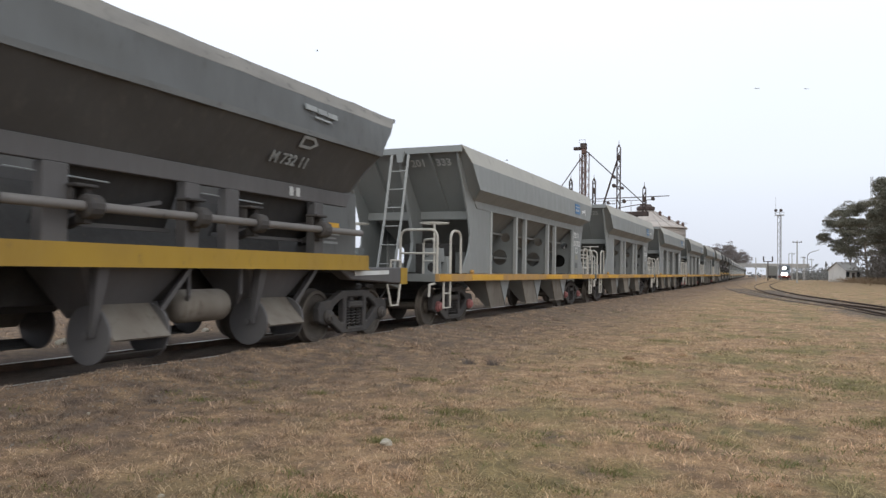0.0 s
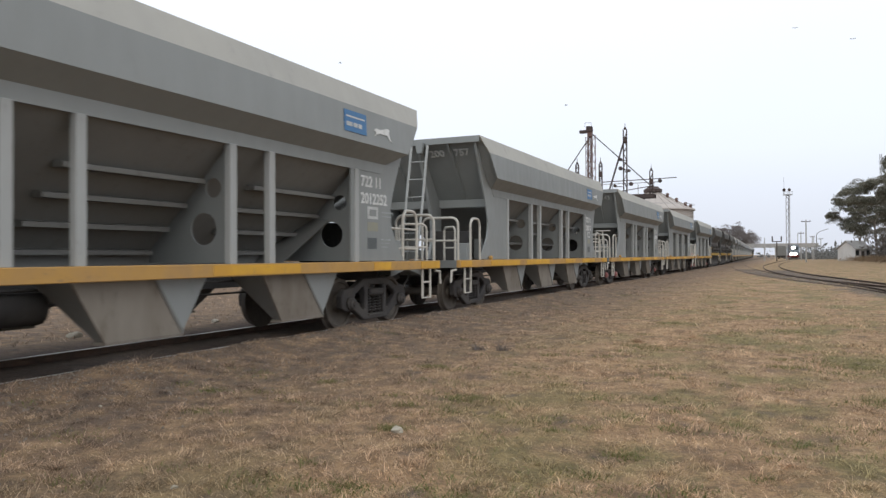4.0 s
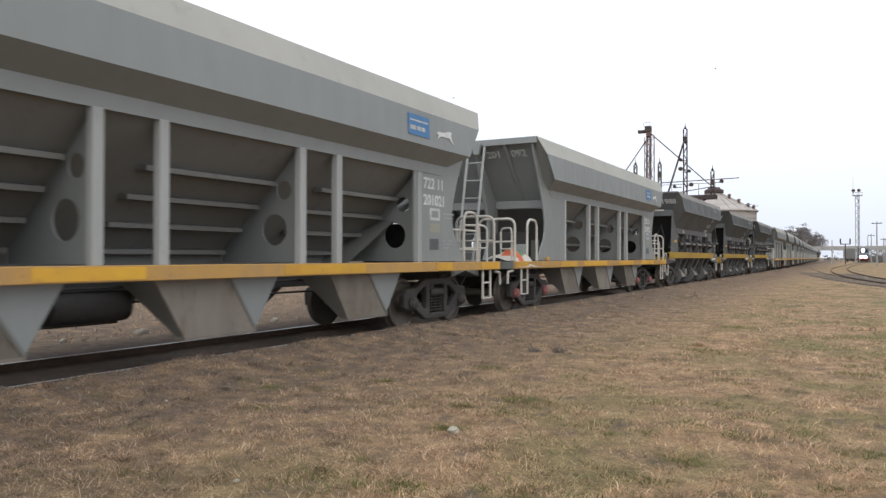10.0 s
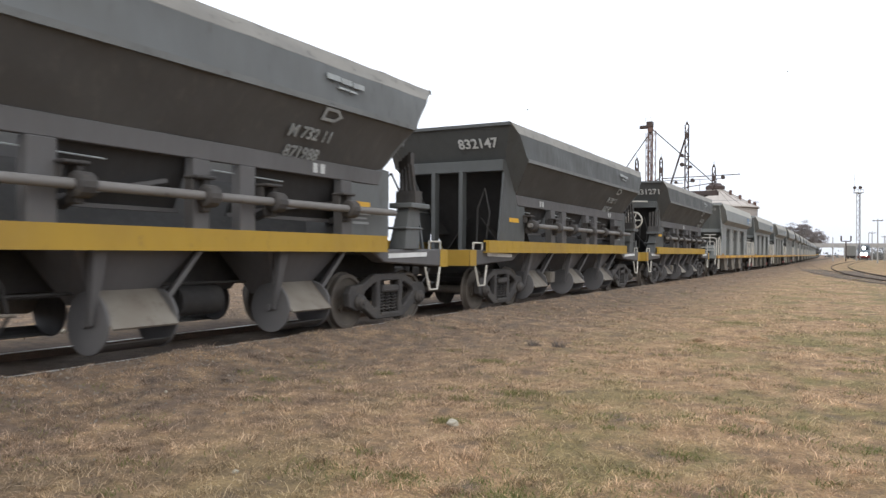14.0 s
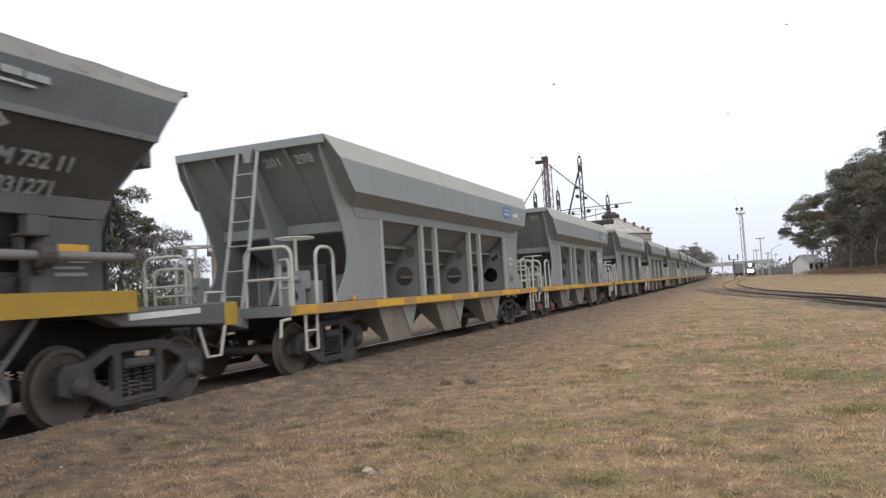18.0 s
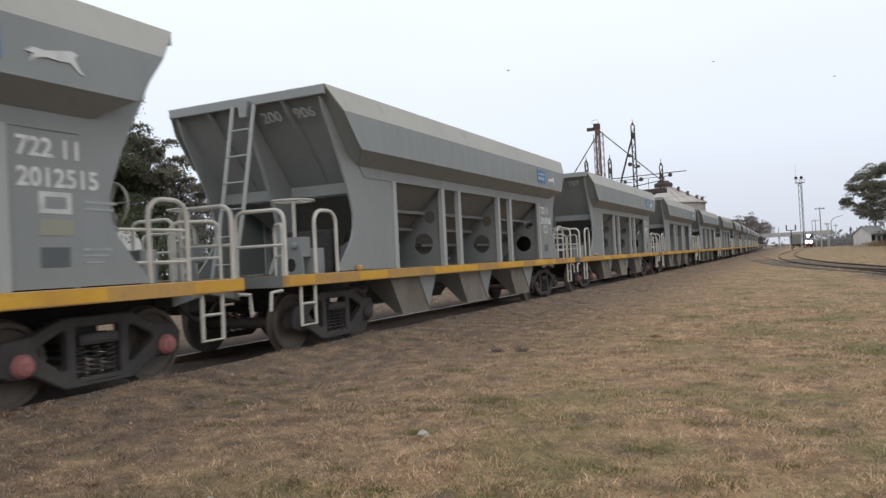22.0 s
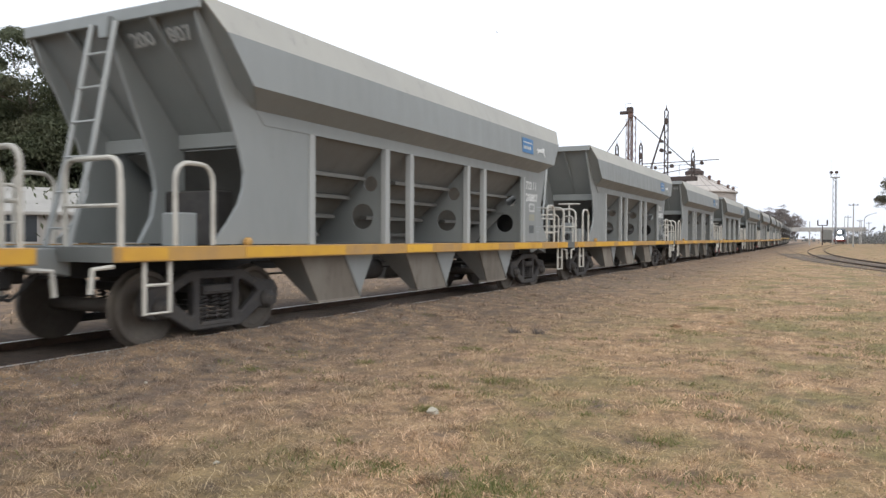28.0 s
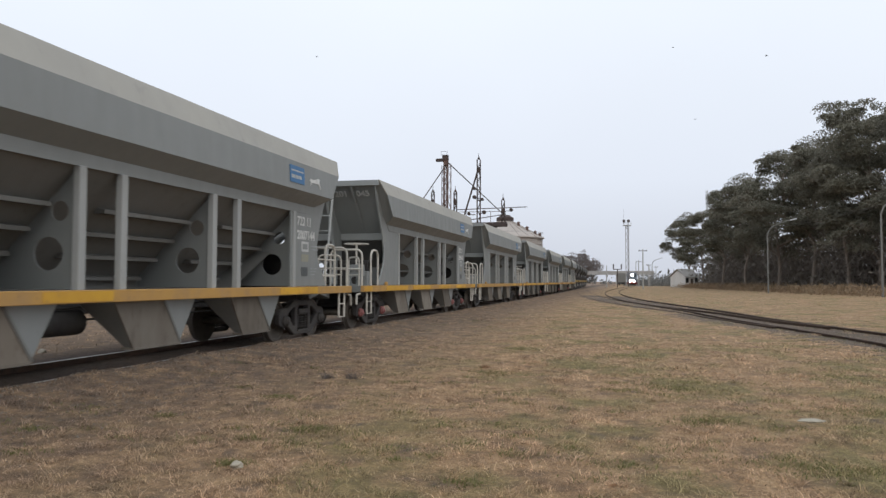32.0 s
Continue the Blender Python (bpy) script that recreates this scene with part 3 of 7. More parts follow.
near_y = np.concatenate([[-3000, -1000, -300, -100, -50, -25, -12, -6, -2, 0], np.arange(1.0, 26.01, 0.16), np.arange(26.5, 60, 1.0), np.arange(62, 130, 4.0), [140, 160, 190, 230, 300, 420, 700, 1200, 2000, 3500]])
gv, gf = sheet(near_x, near_y)
ground = part("ground", Shape().add(gv.tolist(), gf.tolist()).mesh("ground", smooth=True), TURF)
bed_pts = np.array(siding_pts + branch_pts)
bed_pts = bed_pts[bed_pts[:, 1] < 75]
gva = np.array(gv)
bed_near = np.where((gva[:, 1] > 4) & (gva[:, 1] < 78) & (np.abs(gva[:, 0]) < 14))[0]
cinder = np.zeros(len(gva))
gap = np.min(np.hypot(gva[bed_near, None, 0] - bed_pts[None, :, 0], gva[bed_near, None, 1] - bed_pts[None, :, 1]), 1)
nearside = gva[bed_near, 0] < np.interp(gva[bed_near, 1], [p[1] for p in siding_pts], [p[0] for p in siding_pts])
cinder[bed_near] = np.clip(1.45 - gap / np.where(nearside & (gva[bed_near, 1] < 34), 1.9, 1.15), 0, 0.85)
layer = ground.data.attributes.new("cinder", "FLOAT", "POINT")
layer.data.foreach_set("value", cinder)
tagged(ground, "dry straw-coloured lawn with green patches and bare soil", "ground", kind="structure")


def blades(name, label, rng, centres, material, low, high, wide, spread, rise=None):
    """Upright grass blades, each a thin bent leaf of its own."""
    n = len(centres)
    ang = rng.uniform(0, 2 * math.pi, n)
    h = rng.uniform(low, high, n) * (1 if rise is None else rise)
    w = rng.uniform(0.6, 1.2, n) * wide
    lean = rng.normal(0, spread, (n, 2)) * h[:, None]
    base = np.column_stack([centres, ground_height(centres[:, 0], centres[:, 1]) - 0.006])
    side = np.column_stack([np.cos(ang), np.sin(ang), np.zeros(n)]) * w[:, None] / 2
    mid = base + np.column_stack([lean * 0.35, h * 0.6])
    tip = base + np.column_stack([lean, h * 0.92])
    v = np.stack([base - side, base + side, mid + side * 0.7, mid - side * 0.7, tip], 1).reshape(-1, 3)
    k = np.arange(n)[:, None] * 5
    me = bpy.data.meshes.new(name)
    me.vertices.add(len(v))
    me.vertices.foreach_set("co", v.ravel())
    loops = np.concatenate([k + [0, 1, 2, 3], k + [3, 2, 4]], 1).ravel()
    me.loops.add(len(loops))
    me.loops.foreach_set("vertex_index", loops.astype(np.int32))
    me.polygons.add(2 * n)
    start = (np.arange(n)[:, None] * 7 + [0, 4]).ravel()
    me.polygons.foreach_set("loop_start", start.astype(np.int32))
    me.update(calc_edges=True)
    me.materials.append(material)
    ob = new(name, me)
    return tagged(ob, label, "grass", kind="stuff")


rng = np.random.default_rng(5)


def scatter(n, y0, y1, x0, x1, clump, size, sigma):
    """Places on the lawn, crowded in tufts of about so many blades, and each blade's share of height."""
    y = y0 * (y1 / y0) ** rng.uniform(0, 1, n)
    x = rng.uniform(x0, x1, n)
    k = n // size
    tuft = (rng.uniform(0, 1, n) ** 1.5 * k).astype(int)
    lift = rng.uniform(0.45, 1.0, k) + 0.9 * (rng.uniform(0, 1, k) > 0.82)
    wide = rng.uniform(0.5, 1.5, k)
    near = rng.uniform(0, 1, n) < clump
    tx, ty = x[:k][tuft], y[:k][tuft]
    reach = sigma * wide[tuft] * (1 + ty * 0.05)
    x, y = np.where(near, tx + rng.normal(0, 1, n) * reach, x), np.where(near, ty + rng.normal(0, 1, n) * reach, y)
    keep = ((x < 0.42 * y + 1.2) | (rng.uniform(0, 1, n) < 0.35)) & (x > -7.0) & (y > 1.0) & (np.abs(x - np.interp(y, SIDING_X[1], SIDING_X[0])) > 0.25 * np.abs(rng.normal(0, 1, n)) + 0.1)
    return np.column_stack([x, y])[keep], np.where(near, lift[tuft], 0.6)[keep]


near_c, near_h = scatter(270000, 2.3, 18.0, -7.0, 7.5, 0.80, 34, 0.032)
blades("dry_grass", "short dry straw-coloured grass blades on the lawn", rng, near_c, BLADES, 0.014, 0.052, 0.0066, 1.25, near_h)
far_c, far_h = scatter(70000, 11.0, 70.0, -7.0, 26.0, 0.85, 24, 0.06)
blades("dry_grass_beyond", "dry straw-coloured grass further off", rng, far_c, BLADES, 0.018, 0.055, 0.020, 1.2, far_h)
back_c = np.column_stack([rng.uniform(-30, -10.2, 26000), rng.uniform(3, 70, 26000)])
blades("dry_grass_behind_line", "taller dry grass behind the railway line", rng, back_c, BLADES, 0.03, 0.10, 0.02, 1.2)

# many small green and dark tufts, thicker on the open side of the lawn
tuft_y = 2.6 * (34.0 / 2.6) ** rng.uniform(0, 1, 430)
tuft_x = np.where(rng.uniform(0, 1, 430) < 0.78, rng.uniform(-2.6, 1.0, 430) + 0.42 * tuft_y * rng.uniform(-0.4, 1.0, 430), rng.uniform(-6.2, -1.0, 430))
for label, material, pick, low, high in (("small green grass tufts scattered over the dry lawn", GREEN_BLADES, slice(0, 310), 0.015, 0.055), ("brown withered tufts scattered over the lawn", WEED, slice(310, 430), 0.010, 0.045)):
    cx, cy = tuft_x[pick], tuft_y[pick]
    count = 46
    size = rng.uniform(0.035, 0.13, len(cx)) * (1 + 0.04 * cy)
    px = np.repeat(cx, count) + rng.normal(0, 1, len(cx) * count) * np.repeat(size, count) * 1.25
    py = np.repeat(cy, count) + rng.normal(0, 1, len(cx) * count) * np.repeat(size, count) * 0.8
    blades("scattered_tufts", label, rng, np.column_stack([px, py]), material, low, high, 0.009, 0.9)

# green tufts seen on the lawn
for x, y, r, n in ((-3.91, 8.31, 0.17, 500), (-2.78, 6.63, 0.20, 520), (-3.17, 6.16, 0.12, 220), (-2.86, 5.32, 0.13, 420), (-1.6, 3.7, 0.32, 900), (-2.35, 3.75, 0.22, 420), (0.9, 8.0, 0.30, 500),
                   (-1.0, 5.2, 0.16, 200), (0.6, 10.5, 0.40, 500), (-5.2, 5.9, 0.16, 220), (1.5, 6.2, 0.35, 500), (2.6, 9.0, 0.45, 600), (-4.5, 6.9, 0.15, 200), (-1.9, 11.5, 0.35, 350), (3.3, 12.5, 0.6, 500), (-0.2, 14.5, 0.6, 400)):
    c = np.column_stack([x + rng.normal(0, r * 0.55, n), y + rng.normal(0, r * 0.45, n)])
    blades("green_grass_tuft", "small green grass tuft in the dry lawn", rng, c, GREEN_BLADES, 0.015, 0.05, 0.007, 0.8)
for x, y in ((-4.04, 10.08), (-3.68, 10.16)):
    c = np.column_stack([x + rng.normal(0, 0.05, 90), y + rng.normal(0, 0.04, 90)])
    blades("dry_weed", "dark dried weed standing in the lawn", rng, c, TWIG, 0.04, 0.13, 0.010, 0.7)


def rock(name, label, x, y, size, flat, seed):
    bm = bmesh.new()
    bmesh.ops.create_icosphere(bm, subdivisions=3, radius=1)
    noise.seed_set(seed)
    for v in bm.verts:
        k = 1 + 0.35 * noise.noise(v.co * 1.3 + Vector((seed, 0, 0))) + 0.12 * noise.noise(v.co * 4)
        v.co = Vector((v.co.x * k * size, v.co.y * k * size * 0.75, v.co.z * k * size * flat))
    me = bpy.data.meshes.new(name)
    bm.to_mesh(me)
    bm.free()
    ob = part(name, me, STONE)
    ob.matrix_basis = pose(x, y, float(ground_height(np.array(x), np.array(y))) + size * flat * 0.35, 0, 0, seed * 37)
    return tagged(ob, label, "stone")


rock("stone", "pale flat stone lying in the grass", -2.78, 5.26, 0.065, 0.5, 3)
rock("stone", "pale flat slab of stone near the second line", 1.9, 8.23, 0.13, 0.12, 5)
rock("pebble", "small pale pebble in the grass", -3.3, 3.42, 0.022, 0.6, 7)
rock("pebble", "small pale pebble in the grass", -5.6, 4.9, 0.02, 0.6, 9)
for i, (x, y, s) in enumerate(((-10.9, 9.0, 0.12), (-11.3, 10.4, 0.09), (-11.0, 7.6, 0.08), (-10.7, 12.2, 0.1))):
    rock("stone", "pale stone lying behind the line", x, y, s, 0.6, 11 + i)


def gravel(name, label, centres, low, high, mat, seed):
    """Loose ballast stones, too many to count."""
    r = np.random.default_rng(seed)
    n = len(centres)
    s = r.uniform(low, high, n)[:, None, None]
    base = np.array([(1, 0, 0), (-0.4, 0.9, 0), (-0.5, -0.8, 0), (0.1, 0.1, 0.8), (0.1, 0.0, -0.5)])
    v = base[None] * r.uniform(0.6, 1.2, (n, 5, 3)) * s
    a = r.uniform(0, 2 * math.pi, n)
    ca, sa = np.cos(a)[:, None], np.sin(a)[:, None]
    v = np.stack([v[..., 0] * ca - v[..., 1] * sa, v[..., 0] * sa + v[..., 1] * ca, v[..., 2]], -1)
    v += np.column_stack([centres, ground_height(centres[:, 0], centres[:, 1]) + low * 0.3])[:, None]
    k = np.arange(n)[:, None, None] * 5
    f = (k + np.array([(0, 1, 3), (1, 2, 3), (2, 0, 3), (1, 0, 4), (2, 1, 4), (0, 2, 4)])[None]).reshape(-1, 3)
    me = bpy.data.meshes.new(name)
    me.from_pydata(v.reshape(-1, 3).tolist(), [], f.tolist())
    return tagged(part(name, me, mat), label, "gravel", kind="stuff")


gy = rng.uniform(8, 60, 5500)
gravel("ballast", "grey ballast stones along the second line", np.column_stack([np.interp(gy, SIDING_X[1], SIDING_X[0]) + rng.normal(-0.3, 1.1, 5500), gy]), 0.012, 0.034, BALLAST, 3)
gy = rng.uniform(2.5, 30, 11000)
gravel("verge_grit", "grey grit and small stones on the verge", np.column_stack([LINE_X + 1.0 + np.abs(rng.normal(0, 1.15, 11000)), gy]), 0.006, 0.022, BALLAST, 5)


# ---- running gear ----
def spring_shape(x, y):
    s = Shape()
    pts = []
    for i in range(37):
        a = i / 6 * 2 * math.pi
        pts.append((x + 0.062 * math.cos(a), y + 0.062 * math.sin(a), 0.24 + 0.32 * i / 36))
    return s.tube(pts, 0.017, 4)


FRAME_OUT = [(-1.22, 0.60), (-1.14, 0.71), (-0.80, 0.74), (-0.46, 0.90), (0.46, 0.90), (0.80, 0.74), (1.14, 0.71), (1.22, 0.60), (1.20, 0.38), (1.02, 0.31), (0.80, 0.33), (0.44, 0.13), (-0.44, 0.13), (-0.80, 0.33), (-1.02, 0.31), (-1.20, 0.38)]
WINDOW_A = [(-0.78, 0.56), (-0.74, 0.62), (-0.46, 0.76), (-0.41, 0.73), (-0.41, 0.34), (-0.46, 0.32)]
WINDOW_B = [(-y, z) for y, z in reversed(WINDOW_A)]
WINDOW_C = [(-0.29, 0.22), (0.29, 0.22), (0.29, 0.78), (-0.29, 0.78)]


def frame_mesh(x0, thick):
    """A cast side frame with raised rims round its windows."""
    me = plate(FRAME_OUT, [WINDOW_A, WINDOW_B, WINDOW_C], "x", x0, thick)
    bm = bmesh.new()
    bm.from_mesh(me)
    edges = [e for e in bm.edges if len(e.link_faces) == 2 and e.calc_face_angle(0) > 0.9]
    bmesh.ops.bevel(bm, geom=edges, offset=0.018, segments=1, affect="EDGES", clamp_overlap=True)
    bm.to_mesh(me)
    bm.free()
    return me


def wheelset_mesh():
    s = Shape().lathe((0, 0, 0), "x", [(-1.10, 0.07), (-0.95, 0.075), (-0.94, 0.09), (0.94, 0.09), (0.95, 0.075), (1.10, 0.07)], 14)
    prof = [(0.80, 0.12), (0.80, 0.36), (0.795, 0.40), (0.795, 0.475), (0.805, 0.487), (0.825, 0.485), (0.845, 0.460), (0.93, 0.452), (0.935, 0.445), (0.935, 0.395), (0.905, 0.375), (0.880, 0.30), (0.885, 0.17), (0.945, 0.14), (0.945, 0.10)]
    s.lathe((0, 0, 0), "x", prof, 30)
    s.lathe((0, 0, 0), "x", [(-a, r) for a, r in prof], 30)
    s.box(0.93, 0.955, 0.02, 0.09, 0.15, 0.27)
    return s.mesh("wheelset", smooth=True)


SIDE_R, SIDE_L = frame_mesh(1.02, 0.13), frame_mesh(-1.15, 0.13)
WHEELSET = wheelset_mesh()
SPRINGS = [spring_shape(x, y).mesh("spring", smooth=True) for x in (1.07, -1.07) for y in (-0.19, 0.0, 0.19)]
BOLSTER = Shape().box(-1.17, 1.17, -0.26, 0.26, 0.58, 0.70).box(-0.9, 0.9, -0.2, 0.2, 0.66, 0.82).box(1.10, 1.18, -0.24, 0.24, 0.60, 0.64).mesh("bolster", 0.015)
SEATS = [Shape().box(min(a, b), max(a, b), -0.28, 0.28, 0.18, 0.235).mesh("spring_seat", 0.01) for a, b in ((1.0, 1.16), (-1.16, -1.0))]
CAP = Shape().lathe((0, 0, 0), "x", [(0.0, 0.12), (0.05, 0.125), (0.07, 0.105), (0.10, 0.095), (0.115, 0.05), (0.13, 0.045)], 14).mesh("axle_cap", smooth=True)
BOX_R = Shape().box(1.0, 1.14, -0.15, 0.15, 0.33, 0.62).mesh("axle_box", 0.03)
BRAKE = [Shape().box(-0.95, 0.95, y - 0.025, y + 0.025, 0.38, 0.44).mesh("brake_beam", 0.01) for y in (-0.315, 0.315)]
CAP_PINK = CAP.copy()


def bogie(parent, y, caps):
    b = part("bogie", BOLSTER, IRON, parent)
    b.matrix_basis = pose(0, y, 0)
    part("side_frame", SIDE_R, IRON, b)
    part("side_frame", SIDE_L, IRON, b)
    for me in SEATS:
        part("spring_seat", me, IRON, b)
    for me in BRAKE:
        part("brake_beam", me, BLACK, b)
    for me in SPRINGS:
        part("spring", me, IRON, b)
    for k, dy in enumerate((-0.95, 0.95)):
        w = part("wheelset", WHEELSET, WHEEL, b)
        w.matrix_basis = pose(0, dy, 0.457)
        for side in (1, -1):
            bx = part("axle_box", BOX_R, IRON, b)
            bx.matrix_basis = pose(0 if side > 0 else -2.14, dy, 0)
            c = part("axle_cap", CAP_PINK if caps[k] else CAP, PINK if caps[k] else IRON, b, "faded red axle cap" if caps[k] else "")
            c.matrix_basis = pose(1.14 * side, dy, 0.46, 0, 0, 0 if side > 0 else 180)
    return b


def arch(a, b, low, high, r=0.022, corner=0.14, rails=(), low_b=None):
    """A bent-tube hoop standing between a and b (x, y), with cross rails."""
    a, b = Vector((*a, 0)), Vector((*b, 0))
    d = (b - a).normalized()
    w = (b - a).length
    c = min(corner, w * 0.45)
    pts = [a + Vector((0, 0, low))]
    for i in range(5):
        t = i / 4 * math.pi / 2
        pts.append(a + d * c * (1 - math.cos(t)) + Vector((0, 0, high - c + c * math.sin(t))))
    for i in range(5):
        t = i / 4 * math.pi / 2
        pts.append(b - d * c * (1 - math.sin(t)) + Vector((0, 0, high - c + c * math.cos(t))))
    pts.append(b + Vector((0, 0, low if low_b is None else low_b)))
    s = Shape().tube(pts, r, 8)
    for z in rails:
        s.tube([a + Vector((0, 0, z)), b + Vector((0, 0, z))], r * 0.85, 6)
    return s


def coupler(parent, y, way):
    s = Shape().box(-0.11, 0.11, min(y, y + way * 0.55), max(y, y + way * 0.55), 0.78, 0.98)
    s.box(-0.20, 0.20, min(y + way * 0.42, y + way * 0.66), max(y + way * 0.42, y + way * 0.66), 0.72, 1.02)
    part("coupler", s, BLACK, parent, bevel=0.03)
    h = Shape().tube([(0.35, y, 0.92), (0.36, y + way * 0.18, 0.75), (0.36, y + way * 0.36, 0.62), (0.33, y + way * 0.52, 0.68)], 0.022, 7)
    part("brake_hose", h, BLACK, parent)


# ---- the grey hopper wagon ----
GL = 13.0
SECTION = [(1.64, 4.20, 0.0), (1.80, 3.80, 0.30), (1.83, 3.22, 0.74), (1.53, 3.00, 1.12), (1.53, 2.82, 1.28)]
PANEL = [(0.03, 4.10), (0.16, 3.76), (0.33, 3.45), (0.52, 3.08), (0.70, 2.72), (0.83, 2.40), (0.90, 2.15), (0.88, 1.95), (0.80, 1.75), (0.60, 1.50), (0.33, 1.23)]
POSTS = (2.32, 4.42, 5.26, 7.66, 8.50, 10.86)


def skin(section, end, thick):
    """The folded sheet of one side, cut back at both ends; a solid of the given thickness."""
    s = Shape()
    k = len(section)
    out = [(x, y, z) for x, z, y in section] + [(x, end - y, z) for x, z, y in section]
    inn = [(x - thick, y, z) for x, z, y in section] + [(x - thick, end - y, z) for x, z, y in section]
    s.add(out + inn, [(i, i + 1, k + i + 1, k + i) for i in range(k - 1)] + [(2 * k + i, 3 * k + i, 3 * k + i + 1, 2 * k + i + 1) for i in range(k - 1)]
          + [(i, 2 * k + i, 2 * k + i + 1, i + 1) for i in range(k - 1)] + [(k + i, k + i + 1, 3 * k + i + 1, 3 * k + i) for i in range(k - 1)]
          + [(0, k, 3 * k, 2 * k), (k - 1, 3 * k - 1, 4 * k - 1, 2 * k - 1)])
    return s


def dented(section, end, thick, amp, seed, steps=22, fine=4):
    """The folded sheet of one side, knocked and wavy as used steel is."""
    rows = []
    for (xa, za, ya), (xb, zb, yb) in zip(section, section[1:]):
        for i in range(fine):
            f = i / fine
            rows.append((xa + (xb - xa) * f, za + (zb - za) * f, ya + (yb - ya) * f))
    rows.append(section[-1])
    s = Shape()
    k, m = len(rows), steps + 1
    out, inn = [], []
    for j in range(m):
        for x, z, y0 in rows:
            y = y0 + (end - 2 * y0) * j / steps
            d = amp * (noise.noise(Vector((seed, y * 1.25, z * 1.5))) + 0.5 * noise.noise(Vector((seed + 7, y * 3.1, z * 3.3))))
            out.append((x + d, y, z))
            inn.append((x + d - thick, y, z))
    n = k * m
    for j in range(m - 1):
        for i in range(k - 1):
            a = j * k + i
            s.f.append((a, a + 1, a + k + 1, a + k))
            s.f.append((n + a, n + a + k, n + a + k + 1, n + a + 1))
        for i in (0, k - 1):
            a = j * k + i
            s.f.append((a, a + k, n + a + k, n + a))
    for i in range(k - 1):
        s.f.append((i, n + i, n + i + 1, i + 1))
        a = (m - 1) * k + i
        s.f.append((a, a + 1, n + a + 1, n + a))
    s.v = out + inn
    return s


def flip(shape, end=None):
    """The same shape on the other side (or, with end, at the other end)."""
    s = Shape()
    s.add([(x, end - y, z) if end is not None else (-x, y, z) for x, y, z in shape.v], shape.f)
    return s


def mirrored(me, end=None):
    c = me.copy()
    c.transform(Matrix.Translation((0, end, 0)) @ Matrix.Diagonal((1, -1, 1, 1)) if end is not None else Matrix.Diagonal((-1, 1, 1, 1)))
    c.flip_normals()
    return c


def grey_wagon(front_wheel):
    w = thing("hopper_wagon", "grey steel grain hopper wagon with a yellow sill stripe", "railway wagon", "wagons of the train")
    side = dented(SECTION[1:], GL, 0.03, 0.007, 3 + 5 * front_wheel)
    top = dented(SECTION[:2], GL, 0.03, 0.007, 3 + 5 * front_wheel)
    for fl in ((lambda s: s), flip):
        part("side_sheet", fl(side), GREY, w, smooth=0.2)
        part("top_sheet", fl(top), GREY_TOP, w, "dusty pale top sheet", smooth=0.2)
    # sloping end sheets with their ribs, rims and legs
    for end in (None, GL):
        turn = (lambda s: s) if end is None else (lambda s: flip(s, GL))
        tm = (lambda m: m) if end is None else (lambda m: mirrored(m, GL))
        s = Shape()
        lv = [(4.19, 0.02, 1.62), (3.80, 0.36, 1.77), (3.22, 0.865, 1.79), (3.0, 1.055, 1.50), (2.72, 1.30, 1.50)]
        k = len(lv)
        s.add([q for z, y, x in lv for q in ((-x, y, z), (x, y, z), (x, y + 0.03, z), (-x, y + 0.03, z))], [(4 * i + j, 4 * i + (j + 1) % 4, 4 * i + 4 + (j + 1) % 4, 4 * i + 4 + j) for i in range(k - 1) for j in range(4)] + [(3, 2, 1, 0), (4 * k - 4, 4 * k - 3, 4 * k - 2, 4 * k - 1)])
        part("end_sheet", turn(s), GREY, w)
        s = Shape().box(-1.63, 1.63, 0.0, 0.06, 4.04, 4.20)
        part("end_rim", turn(s), GREY, w, bevel=0.01)
        for x in (-0.78, 0.78):
            s = Shape().hexa([(x - 0.03, -0.0, 4.06), (x + 0.03, -0.0, 4.06), (x + 0.03, 1.25, 2.75), (x - 0.03, 1.25, 2.75)], [(x - 0.03, 0.08, 4.08), (x + 0.03, 0.08, 4.08), (x + 0.03, 1.34, 2.77), (x - 0.03, 1.34, 2.77)])
            part("end_rib", turn(s), GREY, w)
        s = Shape().box(-1.49, 1.49, 1.20, 1.36, 2.56, 2.76)
        part("end_beam", turn(s), GREY, w, bevel=0.01)
        s = Shape().hexa([(-1.30, 1.40, 2.56), (1.30, 1.40, 2.56), (0.5, 3.2, 1.02), (-0.5, 3.2, 1.02)], [(-1.30, 1.43, 2.56), (1.30, 1.43, 2.56), (0.5, 3.23, 1.02), (-0.5, 3.23, 1.02)])
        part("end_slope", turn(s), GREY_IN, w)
        leg = [(0.0, 4.06), (0.22, 3.55), (0.45, 3.03), (0.66, 2.52), (0.76, 2.2), (0.80, 1.97), (0.74, 1.6), (0.52, 1.23), (1.30, 1.23), (1.30, 2.55), (1.20, 2.75), (0.06, 4.10)]
        part("end_leg", tm(plate(leg, [], "x", -0.04, 0.08)), GREY, w)
        for x in (1.48, -1.52):
            pan = PANEL + [(2.30, 1.23), (2.30, 2.84), (1.26, 2.84), (1.10, 3.02), (0.74, 3.24), (0.32, 3.80), (0.06, 4.12)]
            part("corner_panel", tm(plate(pan, [], "x", x, 0.04)), GREY, w)
        # deck, headstock and drawgear
        s = Shape().box(-1.5, 1.5, -1.08, 2.2, 1.15, 1.20)
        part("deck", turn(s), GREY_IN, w)
